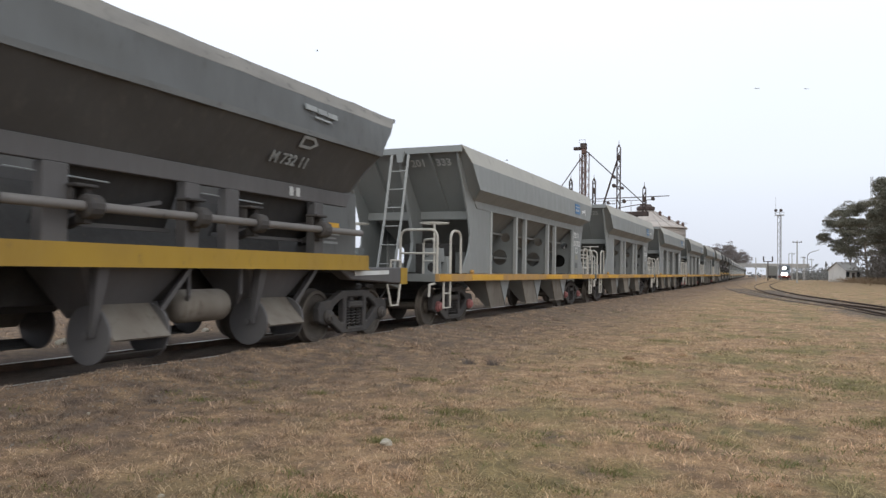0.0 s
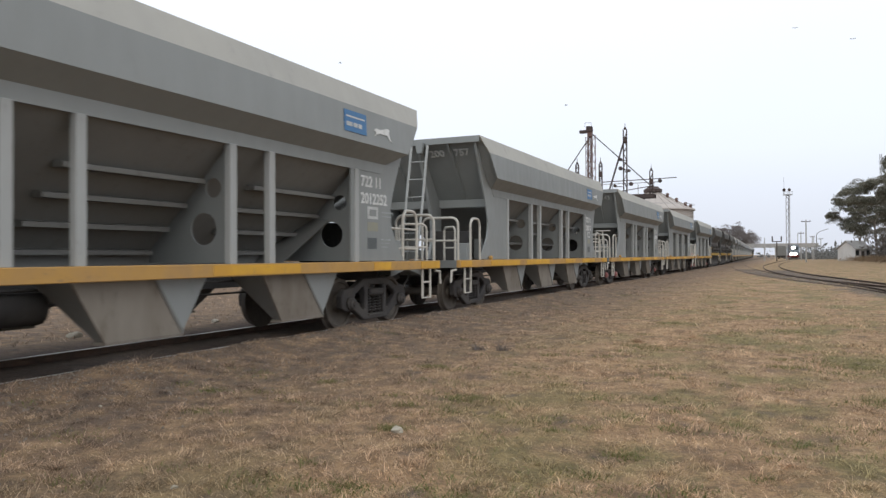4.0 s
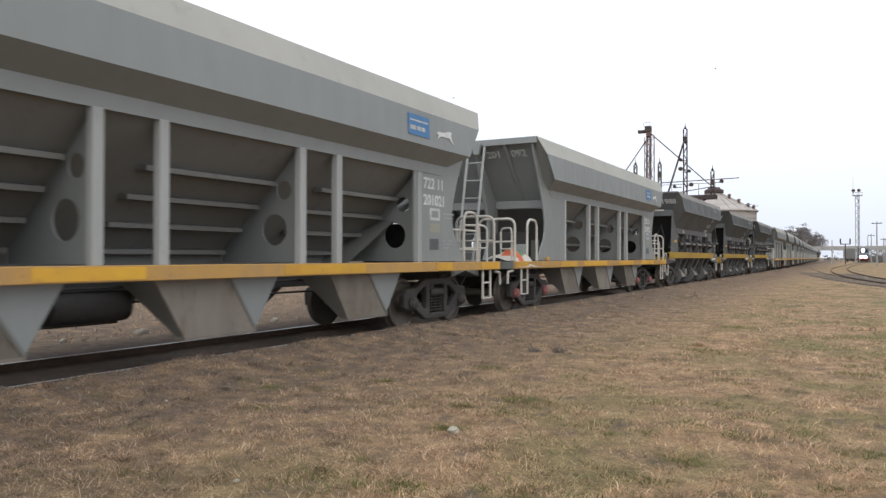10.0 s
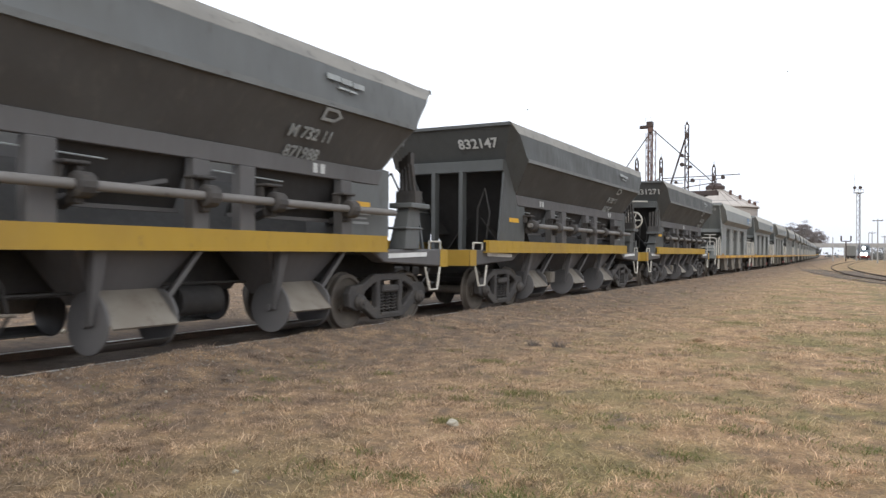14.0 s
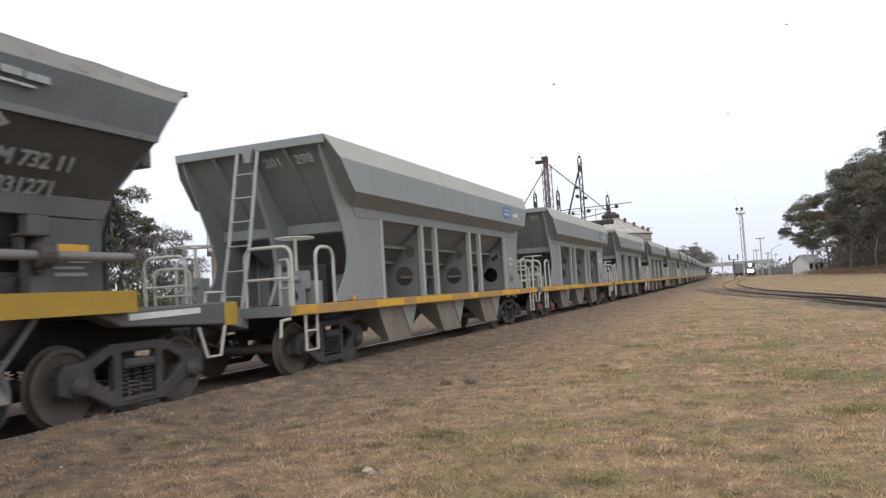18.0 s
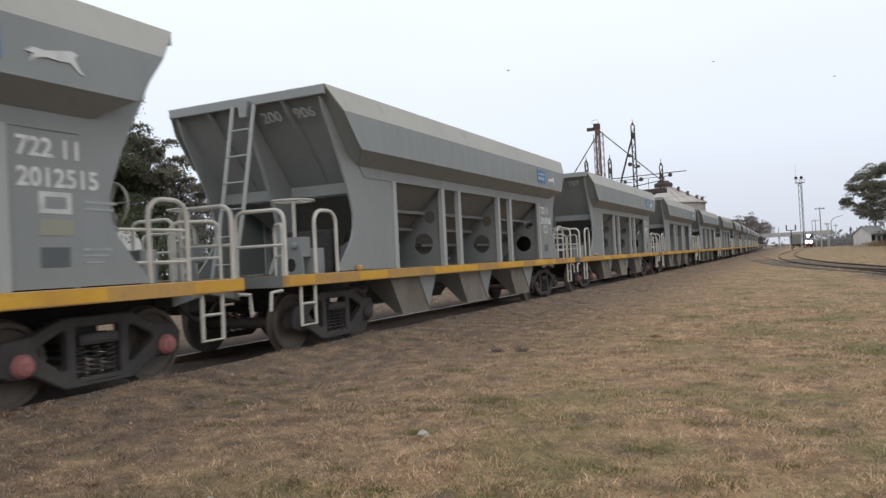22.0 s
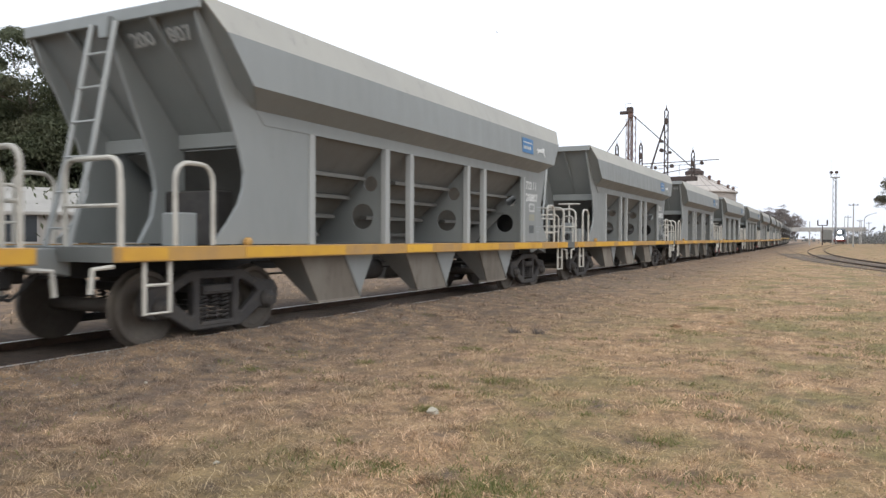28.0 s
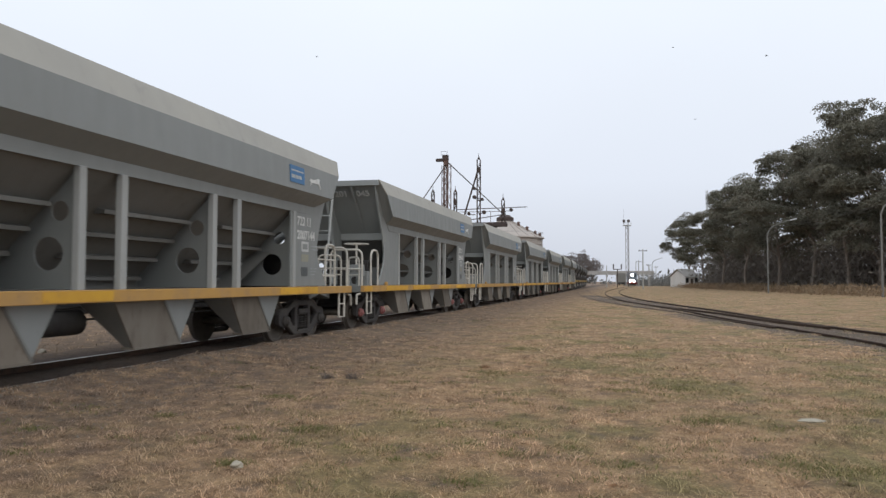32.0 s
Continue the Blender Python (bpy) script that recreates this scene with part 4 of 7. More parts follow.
        s = Shape().hexa([(-0.55, -1.5, 0.98), (0.55, -1.5, 0.98), (0.55, -0.9, 0.86), (-0.55, -0.9, 0.86)], [(-0.55, -1.5, 1.19), (0.55, -1.5, 1.19), (0.55, -0.9, 1.19), (-0.55, -0.9, 1.19)])
        part("headstock", turn(s), GREY, w, bevel=0.012)
        s = Shape().hexa([(-1.55, -1.06, 1.04), (1.55, -1.06, 1.04), (1.55, -0.96, 1.04), (-1.55, -0.96, 1.04)], [(-1.55, -1.10, 1.21), (1.55, -1.10, 1.21), (1.55, -0.96, 1.21), (-1.55, -0.96, 1.21)])
        part("end_beam", turn(s), GREY, w)
        for sx in (1, -1):
            pts = arch((1.50 * sx, -0.24), (1.50 * sx, 0.36), 1.22, 2.20, 0.030, 0.20)
            part("handrail", turn(pts), PIPE, w, smooth=True)
            if end is not None:
                part("side_rail", turn(Shape().tube([(1.49 * sx, -0.22, 1.84), (1.47 * sx, 0.78, 1.84)], 0.022, 6).tube([(1.49 * sx, -0.22, 1.46), (1.47 * sx, 0.66, 1.46)], 0.022, 6)), PIPE, w)
            pts = arch((1.52 * sx, -1.02), (0.62 * sx, -1.02), 1.05, 2.18, 0.030, 0.16, (1.66,), 1.2)
            part("handrail", turn(pts), PIPE, w, smooth=True)
            pts = arch((1.40 * sx, -0.92), (0.95 * sx, -0.52), 1.2, 1.98, 0.024, 0.12, (1.5,))
            part("handrail", turn(pts), PIPE, w, smooth=True)
            for yy in (-0.74,):
                s = Shape().tube([(1.56 * sx, yy, 1.06), (1.56 * sx, yy, 0.46), (1.56 * sx, yy + 0.36, 0.46), (1.56 * sx, yy + 0.36, 1.06)], 0.028, 6).tube([(1.56 * sx, yy, 0.78), (1.56 * sx, yy + 0.36, 0.78)], 0.02, 6)
                part("step", turn(s), PIPE, w)
            s = Shape().tube([(1.5 * sx, -1.1, 1.0), (1.5 * sx, -1.35, 0.98), (1.5 * sx, -1.38, 0.72)], 0.028, 6)
            part("shunting_grip", turn(s), PIPE, w)
        s = Shape().box(0.95, 1.30, 0.05, 0.30, 1.20, 1.62)
        part("valve_box", turn(s), GREY, w, bevel=0.015)
        s = Shape().box(-0.30, 1.0, 0.95, 1.25, 1.20, 1.95)
        part("brake_cabinet", turn(s), BLACK, w, bevel=0.02)
    # side frames: chords, posts, gussets and stepped hopper sheets
    gus = [(1.50, 1.23), (1.50, 2.82), (1.42, 2.82), (0.02, 1.40), (0.02, 1.23)]
    g_mesh = plate(gus, [ring(1.02, 1.69, 0.225, 18), ring(1.19, 2.25, 0.135, 16)], "y", 0, 0.02)
    g_left = mirrored(g_mesh)
    for sx in (1, -1):
        fl = (lambda s: s) if sx > 0 else flip
        for y in POSTS:
            post = Shape().box(1.44, 1.545, y - 0.068, y + 0.068, 1.21, 2.83)
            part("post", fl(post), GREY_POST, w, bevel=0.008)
            if y in (5.26, 8.50):
                continue
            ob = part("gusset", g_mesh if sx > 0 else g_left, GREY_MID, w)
            ob.matrix_basis = pose(0, y, 0)
        # hopper sheet and stiffeners: the shade of the bay sits in their grey
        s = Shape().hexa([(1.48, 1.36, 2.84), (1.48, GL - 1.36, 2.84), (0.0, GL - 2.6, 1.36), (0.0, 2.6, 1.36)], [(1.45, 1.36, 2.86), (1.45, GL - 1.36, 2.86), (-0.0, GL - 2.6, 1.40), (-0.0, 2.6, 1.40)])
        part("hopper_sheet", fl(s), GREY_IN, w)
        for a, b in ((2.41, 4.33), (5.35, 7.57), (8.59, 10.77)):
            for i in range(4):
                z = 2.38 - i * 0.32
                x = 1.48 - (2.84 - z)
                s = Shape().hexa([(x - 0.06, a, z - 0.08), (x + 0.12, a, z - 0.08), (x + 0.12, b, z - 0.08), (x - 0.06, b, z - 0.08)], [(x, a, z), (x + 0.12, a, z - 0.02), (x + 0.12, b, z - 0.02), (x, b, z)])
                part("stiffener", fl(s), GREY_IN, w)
        s = Shape().box(1.52, 1.62, -1.12, GL + 1.12, 1.045, 1.215)
        sill = part("sill", fl(s), BROWN_BAND, w, bevel=0.008)
        y = -1.08
        k = 0
        while y < GL + 1.0:
            ln = (0.62, 1.28, 0.95, 1.28)[k % 4]
            if k % 3 != 1:
                s = Shape().box(1.615, 1.626, y, min(y + ln, GL + 1.1), 1.065, 1.198)
                part("reflective_strip", fl(s), YELLOW, sill, "bright yellow strip")
            y += ln
            k += 1
        s = Shape().lathe((1.58, 0.9, 1.26), "x", [(-0.03, 0.06), (0.03, 0.06), (0.05, 0.03)], 10)
        part("lifting_lug", fl(s), BROWN_BAND, w)
    # outlets under the frame
    for t0, tm, t1, b0, b1 in ((2.15, 3.25, 4.15, 2.60, 3.72), (5.20, 6.36, 7.28, 5.66, 6.82), (8.40, 9.40, 10.42, 8.86, 9.94)):
        for sx in (1, -1):
            s = Shape().hexa([(1.28 * sx, b0, 0.37), (1.41 * sx, b0, 0.37), (1.41 * sx, b1, 0.37), (1.28 * sx, b1, 0.37)], [(0.80 * sx, t0, 1.06), (1.41 * sx, t0, 1.06), (1.41 * sx, t1, 1.06), (0.80 * sx, t1, 1.06)])
            chute = part("outlet_chute", s, GREY_IN, w, "grimy outlet chute")
            low = [(1.412 * sx, b0 - 0.01, 0.355), (1.412 * sx, b1 - 0.01, 0.355), (1.412 * sx, tm, 1.06), (1.412 * sx, t0, 1.06)]
            part("wear_plate", Shape().hexa(low, [(x + 0.03 * sx, y, z) for x, y, z in low]), DUSTY, chute, "dust-covered side plate")
            low = [(1.411 * sx, b1 - 0.01, 0.365), (1.411 * sx, b1 + 0.01, 0.365), (1.411 * sx, t1, 1.06), (1.411 * sx, tm, 1.06)]
            part("side_plate", Shape().hexa(low, [(x + 0.012 * sx, y, z) for x, y, z in low]), GREY, chute)
            part("chute_rib", Shape().bar((1.44 * sx, tm, 1.05), (1.44 * sx, b1, 0.37), 0.035, 0.035), GREY_IN, chute)
            part("chute_lip", Shape().box(min(1.24 * sx, 1.45 * sx), max(1.24 * sx, 1.45 * sx), b0 - 0.02, b1 + 0.01, 0.33, 0.365), DUSTY, chute)
    part("centre_web", Shape().box(-0.03, 0.03, 2.5, GL - 2.5, 1.14, 1.42), GREY_IN, w)
    s = Shape().box(-0.22, 0.22, -0.9, GL + 0.9, 0.82, 1.14)
    part("centre_sill", s, BLACK, w)
    s = Shape().lathe((0.62, 4.95, 0.74), "y", [(-0.58, 0.05), (-0.5, 0.19), (0.5, 0.19), (0.58, 0.05)], 14)
    part("air_reservoir", s, BLACK, w, smooth=True)
    s = Shape().tube([(0.75, 1.9, 0.95), (0.75, 11.2, 0.95)], 0.02, 6).tube([(0.45, 1.9, 0.75), (0.45, 11.2, 0.75)], 0.018, 6)
    part("brake_pipe", s, BLACK, w)
    # ladder at the leading end
    s = Shape().tube([(-0.13, -0.75, 1.18), (-0.13, -0.42, 2.4), (-0.13, -0.08, 4.02)], 0.034, 6).tube([(0.31, -0.75, 1.18), (0.31, -0.42, 2.4), (0.31, -0.08, 4.02)], 0.034, 6)
    lad = part("ladder", s, GREY_POST, w, "pale grey painted steel ladder")
    part("ladder_bracket", Shape().hexa([(0.02, -0.10, 3.84), (0.16, -0.10, 3.84), (0.16, -0.02, 3.84), (0.02, -0.02, 3.84)], [(-0.02, -0.10, 4.10), (0.20, -0.10, 4.10), (0.20, -0.02, 4.10), (-0.02, -0.02, 4.10)]), GREY, w)
    for i in range(6):
        z = 1.42 + i * 0.44
        y = -0.75 + (z - 1.18) / 2.84 * 0.67
        part("rung", Shape().tube([(-0.13, y, z), (0.31, y, z)], 0.013, 5), GREY_POST, lad)
    # brake wheel standing upright at the trailing end
    wheel_shape = Shape()
    n = 22
    wheel_shape.tube([(0.35 + 0.27 * math.cos(2 * math.pi * i / n), GL + 0.15, 2.25 + 0.27 * math.sin(2 * math.pi * i / n)) for i in range(n + 1)], 0.02, 6)
    for i in range(5):
        a = 2 * math.pi * i / 5
        wheel_shape.tube([(0.35, GL + 0.12, 2.25), (0.35 + 0.27 * math.cos(a), GL + 0.15, 2.25 + 0.27 * math.sin(a))], 0.014, 5)
    part("brake_wheel", wheel_shape, PIPE, w)
    part("brake_stand", Shape().box(0.22, 0.48, GL - 0.15, GL + 0.09, 1.2, 2.15).box(0.1, 0.6, GL - 0.2, GL + 0.08, 1.2, 1.5), GREY_IN, w, bevel=0.02)
    if front_wheel:
        for cx, cy in ((1.02, -0.10), (-1.0, -0.3)):
            s = Shape().tube([(cx + 0.33 * math.cos(2 * math.pi * i / n), cy + 0.33 * math.sin(2 * math.pi * i / n), 2.38) for i in range(n + 1)], 0.018, 6)
            for i in range(4):
                a = 2 * math.pi * i / 4
                s.tube([(cx, cy, 2.36), (cx + 0.33 * math.cos(a), cy + 0.33 * math.sin(a), 2.38)], 0.013, 5)
            s.tube([(cx, cy, 1.6), (cx, cy, 2.38)], 0.03, 7)
            part("brake_wheel", s, PIPE, w)
            stand_ = part("brake_stand", plate([(cx - 0.24, 1.2), (cx + 0.24, 1.2), (cx + 0.22, 1.55), (cx + 0.20, 1.80), (cx - 0.20, 1.80), (cx - 0.22, 1.55)], [ring(cx, 1.36, 0.11, 16)], "y", cy - 0.15, 0.04), GREY, w)
            part("gear_case", Shape().box(cx - 0.20, cx + 0.20, cy - 0.11, cy + 0.14, 1.48, 1.80).lathe((cx - 0.1, cy - 0.15, 1.66), "y", [(-0.06, 0.04), (-0.03, 0.06), (0.0, 0.06)], 12).lathe((cx + 0.1, cy - 0.15, 1.66), "y", [(-0.06, 0.04), (-0.03, 0.06), (0.0, 0.06)], 12), GREY, stand_, bevel=0.012)
    # markings on the trailing corner
    for sx in (1, -1):
        fl = (lambda s: s) if sx > 0 else flip
        s = Shape().hexa([(1.829, 10.00, 3.35), (1.829, 10.70, 3.35), (1.835, 10.70, 3.35), (1.835, 10.00, 3.35)], [(1.812, 10.00, 3.70), (1.812, 10.70, 3.70), (1.818, 10.70, 3.70), (1.818, 10.00, 3.70)])
        b = part("blue_panel", fl(s), BLUE, w, "blue sign panel with pale bars")
        for y0, y1, z0, z1 in ((10.06, 10.64, 3.585, 3.612), (10.06, 10.24, 3.44, 3.51), (10.27, 10.40, 3.44, 3.51), (10.43, 10.54, 3.44, 3.51)):
            xa, xb = 1.838 - (z0 - 3.35) * 0.049, 1.838 - (z1 - 3.35) * 0.049
            s = Shape().hexa([(xa - 0.006, y0, z0), (xa - 0.006, y1, z0), (xa, y1, z0), (xa, y0, z0)], [(xb - 0.006, y0, z1), (xb - 0.006, y1, z1), (xb, y1, z1), (xb, y0, z1)])
            part("sign_bar", fl(s), STENCIL, b)
        run = [(0.0, 0.12), (0.10, 0.17), (0.24, 0.16), (0.40, 0.19), (0.55, 0.22), (0.64, 0.20), (0.60, 0.15), (0.66, 0.05), (0.72, 0.0), (0.66, 0.01), (0.54, 0.10), (0.40, 0.09), (0.26, 0.10), (0.12, 0.07), (0.05, 0.02), (0.10, 0.11)]
        me = plate([(10.94 + y * 0.9, 3.36 + z) for y, z in run], [], "x", 1.826, 0.006)
        part("white_emblem", me if sx > 0 else mirrored(me), WHITE, w)
        rows = [((11.25, 11.62, 1.98, 2.20), STENCIL, "frame"), ((11.76, 12.18, 2.10, 2.13), FADED, ""), ((11.76, 12.14, 2.03, 2.055), FADED, ""), ((11.25, 11.62, 1.76, 1.92), OCHRE, ""), ((11.25, 11.58, 1.44, 1.64), INK, ""), ((11.74, 12.10, 1.60, 1.63), FADED, ""), ((11.74, 12.06, 1.54, 1.56), FADED, ""), ((11.74, 12.0, 1.47, 1.49), FADED, "")]
        for (y0, y1, z0, z1), mt, kind in rows:
            s = Shape().box(1.519, 1.524, y0, y1, z0, z1)
            part("marking", fl(s), mt, w)
            if kind:
                part("marking", fl(Shape().box(1.5235, 1.527, y0 + 0.07, y1 - 0.06, z0 + 0.05, z1 - 0.05)), GREY, w)
    coupler(w, -1.15, -1)
    coupler(w, GL + 1.15, 1)
    bogie(w, 0.80, (1, 1))
    bogie(w, GL - 0.80, (1, 1))
    return w


# ---- the dark hopper wagon ----
DL = 11.4
D_SECTION = [(1.62, 4.14, 0.0), (1.74, 3.90, 0.30), (1.77, 3.36, 0.72), (1.30, 2.62, 1.10), (1.30, 2.38, 1.22)]


def dark_wagon(lead, levers, sill=(-0.68, 10.3), tank=False, pale=False, rear=True, reflect=(2.55, 8.5), corner=0.85):
    paint, grime = (DARK_PALE, DIRT_PALE) if pale else (DARK, DARK_DIRT)
    w = thing("side_door_wagon", "dark grey grimy steel hopper wagon with a yellow sill", "railway wagon", "wagons of the train")
    up = [(1.732, 3.92, 0.28), D_SECTION[2]]
    low = [D_SECTION[2], D_SECTION[3]]
    beam = [(1.33, 2.62, 1.05), (1.33, 2.38, 1.18)]
    for fl in ((lambda s: s), flip):
        part("rim", fl(dented([(1.625, 4.145, 0.0), (1.735, 3.91, 0.29)], DL, 0.04, 0.045, 11, 30)), DARK_TOP, w, "rim under pale grain dust", smooth=0.3)
        part("upper_sheet", fl(dented(up, DL, 0.03, 0.045, 11, 30)), paint, w, smooth=0.3)
        part("lower_sheet", fl(dented(low, DL, 0.03, 0.045, 11, 30, 7)), grime, w, smooth=0.3)
        part("fold_bar", fl(skin([(1.79, 3.40, 0.70), (1.79, 3.32, 0.74)], DL, 0.04)), FOLD, w, "worn pale fold edge")
        part("beam", fl(skin(beam, DL, 0.08)), DARK_FRAME, w, bevel=0.01)
        # sloping doors between the paired posts, each with a ledge and a stiffening rib
        for a, b in ((1.40, 3.40), (4.36, 6.30), (7.20, 10.10)):
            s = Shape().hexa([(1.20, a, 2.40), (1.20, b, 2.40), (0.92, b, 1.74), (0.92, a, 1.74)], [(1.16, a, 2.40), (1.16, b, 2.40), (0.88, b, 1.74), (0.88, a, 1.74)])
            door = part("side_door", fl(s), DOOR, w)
            part("door_ledge", fl(Shape().bar((0.98, a, 1.76), (0.98, b, 1.76), 0.10, 0.05)), DARK_FRAME, door)
            part("door_rib", fl(Shape().bar((1.02, a + 0.2, 1.80), (1.15, b - 0.3, 2.10), 0.05, 0.05)), DARK_FRAME, door)
            part("pull_rod", fl(Shape().tube([(1.24, a - 0.55, 2.28), (1.24, a + 0.75, 2.25)], 0.010, 5)), FADED, door)
        # black inner floor, added to stop light from the far side
        part("floor_plate", fl(Shape().hexa([(0.06, 1.6, 2.3), (0.06, DL - 1.4, 2.3), (0.80, DL - 1.4, 1.30), (0.80, 1.6, 1.30)], [(0.03, 1.6, 2.3), (0.03, DL - 1.4, 2.3), (0.77, DL - 1.4, 1.30), (0.77, 1.6, 1.30)])), BLACK, w)
        for y, half in ((3.45, 0.15), (4.32, 0.16), (6.35, 0.13), (7.14, 0.14), (9.30, 0.13)):
            s = Shape().hexa([(1.20, y - half, 1.50), (1.37, y - half, 1.50), (1.37, y + half, 1.50), (1.20, y + half, 1.50)], [(1.20, y - half, 2.38), (1.36, y - half, 2.38), (1.36, y + half, 2.38), (1.20, y + half, 2.38)])
            part("post", fl(s), DARK_FRAME, w, bevel=0.012)
        s = Shape().lathe((1.50, 0, 1.93), "y", [(1.5, 0.055), (DL - 0.95, 0.055)], 12)
        part("operating_shaft", fl(s), SHAFT, w, "dusty steel shaft", smooth=True)
        for y in (1.73, 3.44, 4.66, 6.35, 7.55, 9.23):
            s = Shape().lathe((1.49, y, 1.93), "y", [(-0.11, 0.09), (-0.09, 0.135), (0.09, 0.135), (0.11, 0.09)], 14)
            s.box(1.30, 1.46, y - 0.05, y + 0.05, 1.74, 2.16).box(1.28, 1.52, y - 0.22, y + 0.08, 2.13, 2.17).box(1.28, 1.42, y - 0.20, y - 0.16, 1.98, 2.14)
            s.bar((1.42, y, 1.84), (1.02, y + 0.1, 1.74), 0.09, 0.10)
            part("crank", fl(s), IRON, w, bevel=0.012)
        channel = [(1.34, 1.275), (1.49, 1.275), (1.49, 1.30), (1.47, 1.30), (1.47, 1.54), (1.34, 1.54), (1.34, 1.50), (1.40, 1.50), (1.40, 1.30), (1.34, 1.30)]
        me = plate(channel, [], "y", sill[0], sill[1] - sill[0])
        part("sill", me if fl is not flip else mirrored(me), YELLOW_SILL, w, "dirty yellow sill")
        for y in reflect:
            part("reflector", fl(Shape().box(1.334, 1.340, y, y + 0.10, 2.43, 2.57).box(1.334, 1.340, y + 0.17, y + 0.27, 2.43, 2.57)), STENCIL, w, "white reflector pair")
        for end, y0 in ((None, 0), (DL, DL)):
            turn = (lambda s: s) if end is None else (lambda s: flip(s, DL))
            pan = [(0.16, 1.53), (0.47, 3.36), (0.80, 3.36), (1.08, 2.64), (1.20, 2.37), (1.62, 2.37), (1.62, 1.53)]
            if end is not None:
                pan = [(corner, 1.53), (corner, 2.64), (1.06, 2.66), (1.32, 2.60), (1.32, 2.37), (2.00, 2.37), (2.00, 1.53)]
            me = plate(pan, [], "x", 1.27, 0.05)
            me = me if end is None else mirrored(me, DL)
            part("corner_panel", me if fl is not flip else mirrored(me), paint, w)
            s = Shape().box(1.322, 1.328, 0.70, 1.24, 1.98, 2.08) if end is None else Shape().box(1.322, 1.328, 1.42, 1.84, 1.98, 2.08)
            part("reflective_strip", fl(turn(s)), YELLOW, w)
            # end frame shoulder over the bogie
            s = Shape().hexa([(1.05, -1.25, 1.0), (1.32, -1.25, 1.0), (1.32, 0.95, 1.10), (1.05, 0.95, 1.10)], [(1.05, -1.25, 1.34), (1.32, -1.25, 1.34), (1.32, 1.4, 1.30), (1.05, 1.4, 1.30)])
            part("frame_shoulder", fl(turn(s)), DARK_FRAME, w, bevel=0.02)
            s = Shape().hexa([(1.325, -0.45, 1.20), (1.332, -0.45, 1.20), (1.332, 0.85, 1.17), (1.325, 0.85, 1.17)], [(1.325, -0.45, 1.28), (1.332, -0.45, 1.28), (1.332, 0.85, 1.25), (1.325, 0.85, 1.25)])
            part("white_strip", fl(turn(s)), WHITE, w)
            s = Shape().tube([(1.30, -1.0, 1.0), (1.32, -0.86, 0.58), (1.32, -0.58, 0.58), (1.30, -0.44, 1.0)], 0.025, 6)
            part("step", fl(turn(s)), PIPE, w)
            s = Shape().tube([(1.28, -1.05, 1.32), (1.28, -1.05, 1.48), (1.28, -0.62, 1.48), (1.28, -0.62, 1.32)], 0.02, 6)
            part("grab_iron", fl(turn(s)), PIPE, w)
    for end in (None, DL):
        turn = (lambda s: s) if end is None else (lambda s: flip(s, DL))
        s = Shape().hexa([(-1.62, 0, 4.12), (1.62, 0, 4.12), (1.30, 0.50, 3.36), (-1.30, 0.50, 3.36)], [(-1.62, 0.03, 4.14), (1.62, 0.03, 4.14), (1.30, 0.54, 3.36), (-1.30, 0.54, 3.36)])
        wings = []
        part("end_sheet", turn(s), paint, w)
        wings.append(Shape().hexa([(1.62, 0, 4.12), (1.74, 0.30, 3.90), (1.77, 0.72, 3.36), (1.30, 0.50, 3.36)], [(1.60, 0.03, 4.12), (1.72, 0.33, 3.90), (1.75, 0.75, 3.36), (1.28, 0.53, 3.36)]))
        wings.append(Shape().hexa([(-1.62, 0, 4.12), (-1.74, 0.30, 3.90), (-1.77, 0.72, 3.36), (-1.30, 0.50, 3.36)], [(-1.60, 0.03, 4.12), (-1.72, 0.33, 3.90), (-1.75, 0.75, 3.36), (-1.28, 0.53, 3.36)]))
        wings.append(Shape().hexa([(1.30, 0.50, 3.36), (1.77, 0.72, 3.36), (1.30, 1.10, 2.62), (1.29, 1.05, 2.62)], [(1.28, 0.53, 3.36), (1.75, 0.75, 3.36), (1.28, 1.13, 2.62), (1.27, 1.08, 2.62)]))
        for s in wings:
            part("end_wing", turn(s), paint, w)
        part("end_rim", turn(Shape().box(-1.63, 1.63, -0.03, 0.03, 4.08, 4.15)), paint, w)
        part("end_beam", turn(Shape().box(-1.31, 1.31, 0.34, 0.50, 3.12, 3.38)), paint, w, bevel=0.012)
        for x in (-0.42, 0.30) if not lead else (0.35,):
            part("end_post", turn(Shape().box(x - 0.05, x + 0.05, 0.24, 0.46, 1.33, 3.14)), paint, w, bevel=0.01)
        # end cavity: its shade is put into the near-black sheet colour
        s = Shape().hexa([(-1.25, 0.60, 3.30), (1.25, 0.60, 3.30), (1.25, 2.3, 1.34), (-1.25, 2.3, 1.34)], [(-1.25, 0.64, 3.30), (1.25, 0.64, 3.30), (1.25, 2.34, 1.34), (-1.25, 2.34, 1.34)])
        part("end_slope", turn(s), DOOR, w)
        s = Shape().tube([(0.85, 0.5, 1.6), (0.95, 0.45, 2.2), (0.8, 0.5, 2.75), (0.62, 0.5, 2.3), (0.6, 0.5, 1.5)], 0.025, 6)
        part("air_hose", turn(s), BLACK, w, smooth=True)
        s = Shape().box(-1.3, 1.3, -1.25, 1.2, 1.22, 1.33)
        part("deck", turn(s), DARK_FRAME, w, bevel=0.012)
        s = Shape().box(-1.30, 1.30, -1.27, -1.10, 0.99, 1.335)
        hs = part("headstock", turn(s), DARK_FRAME, w, bevel=0.012)
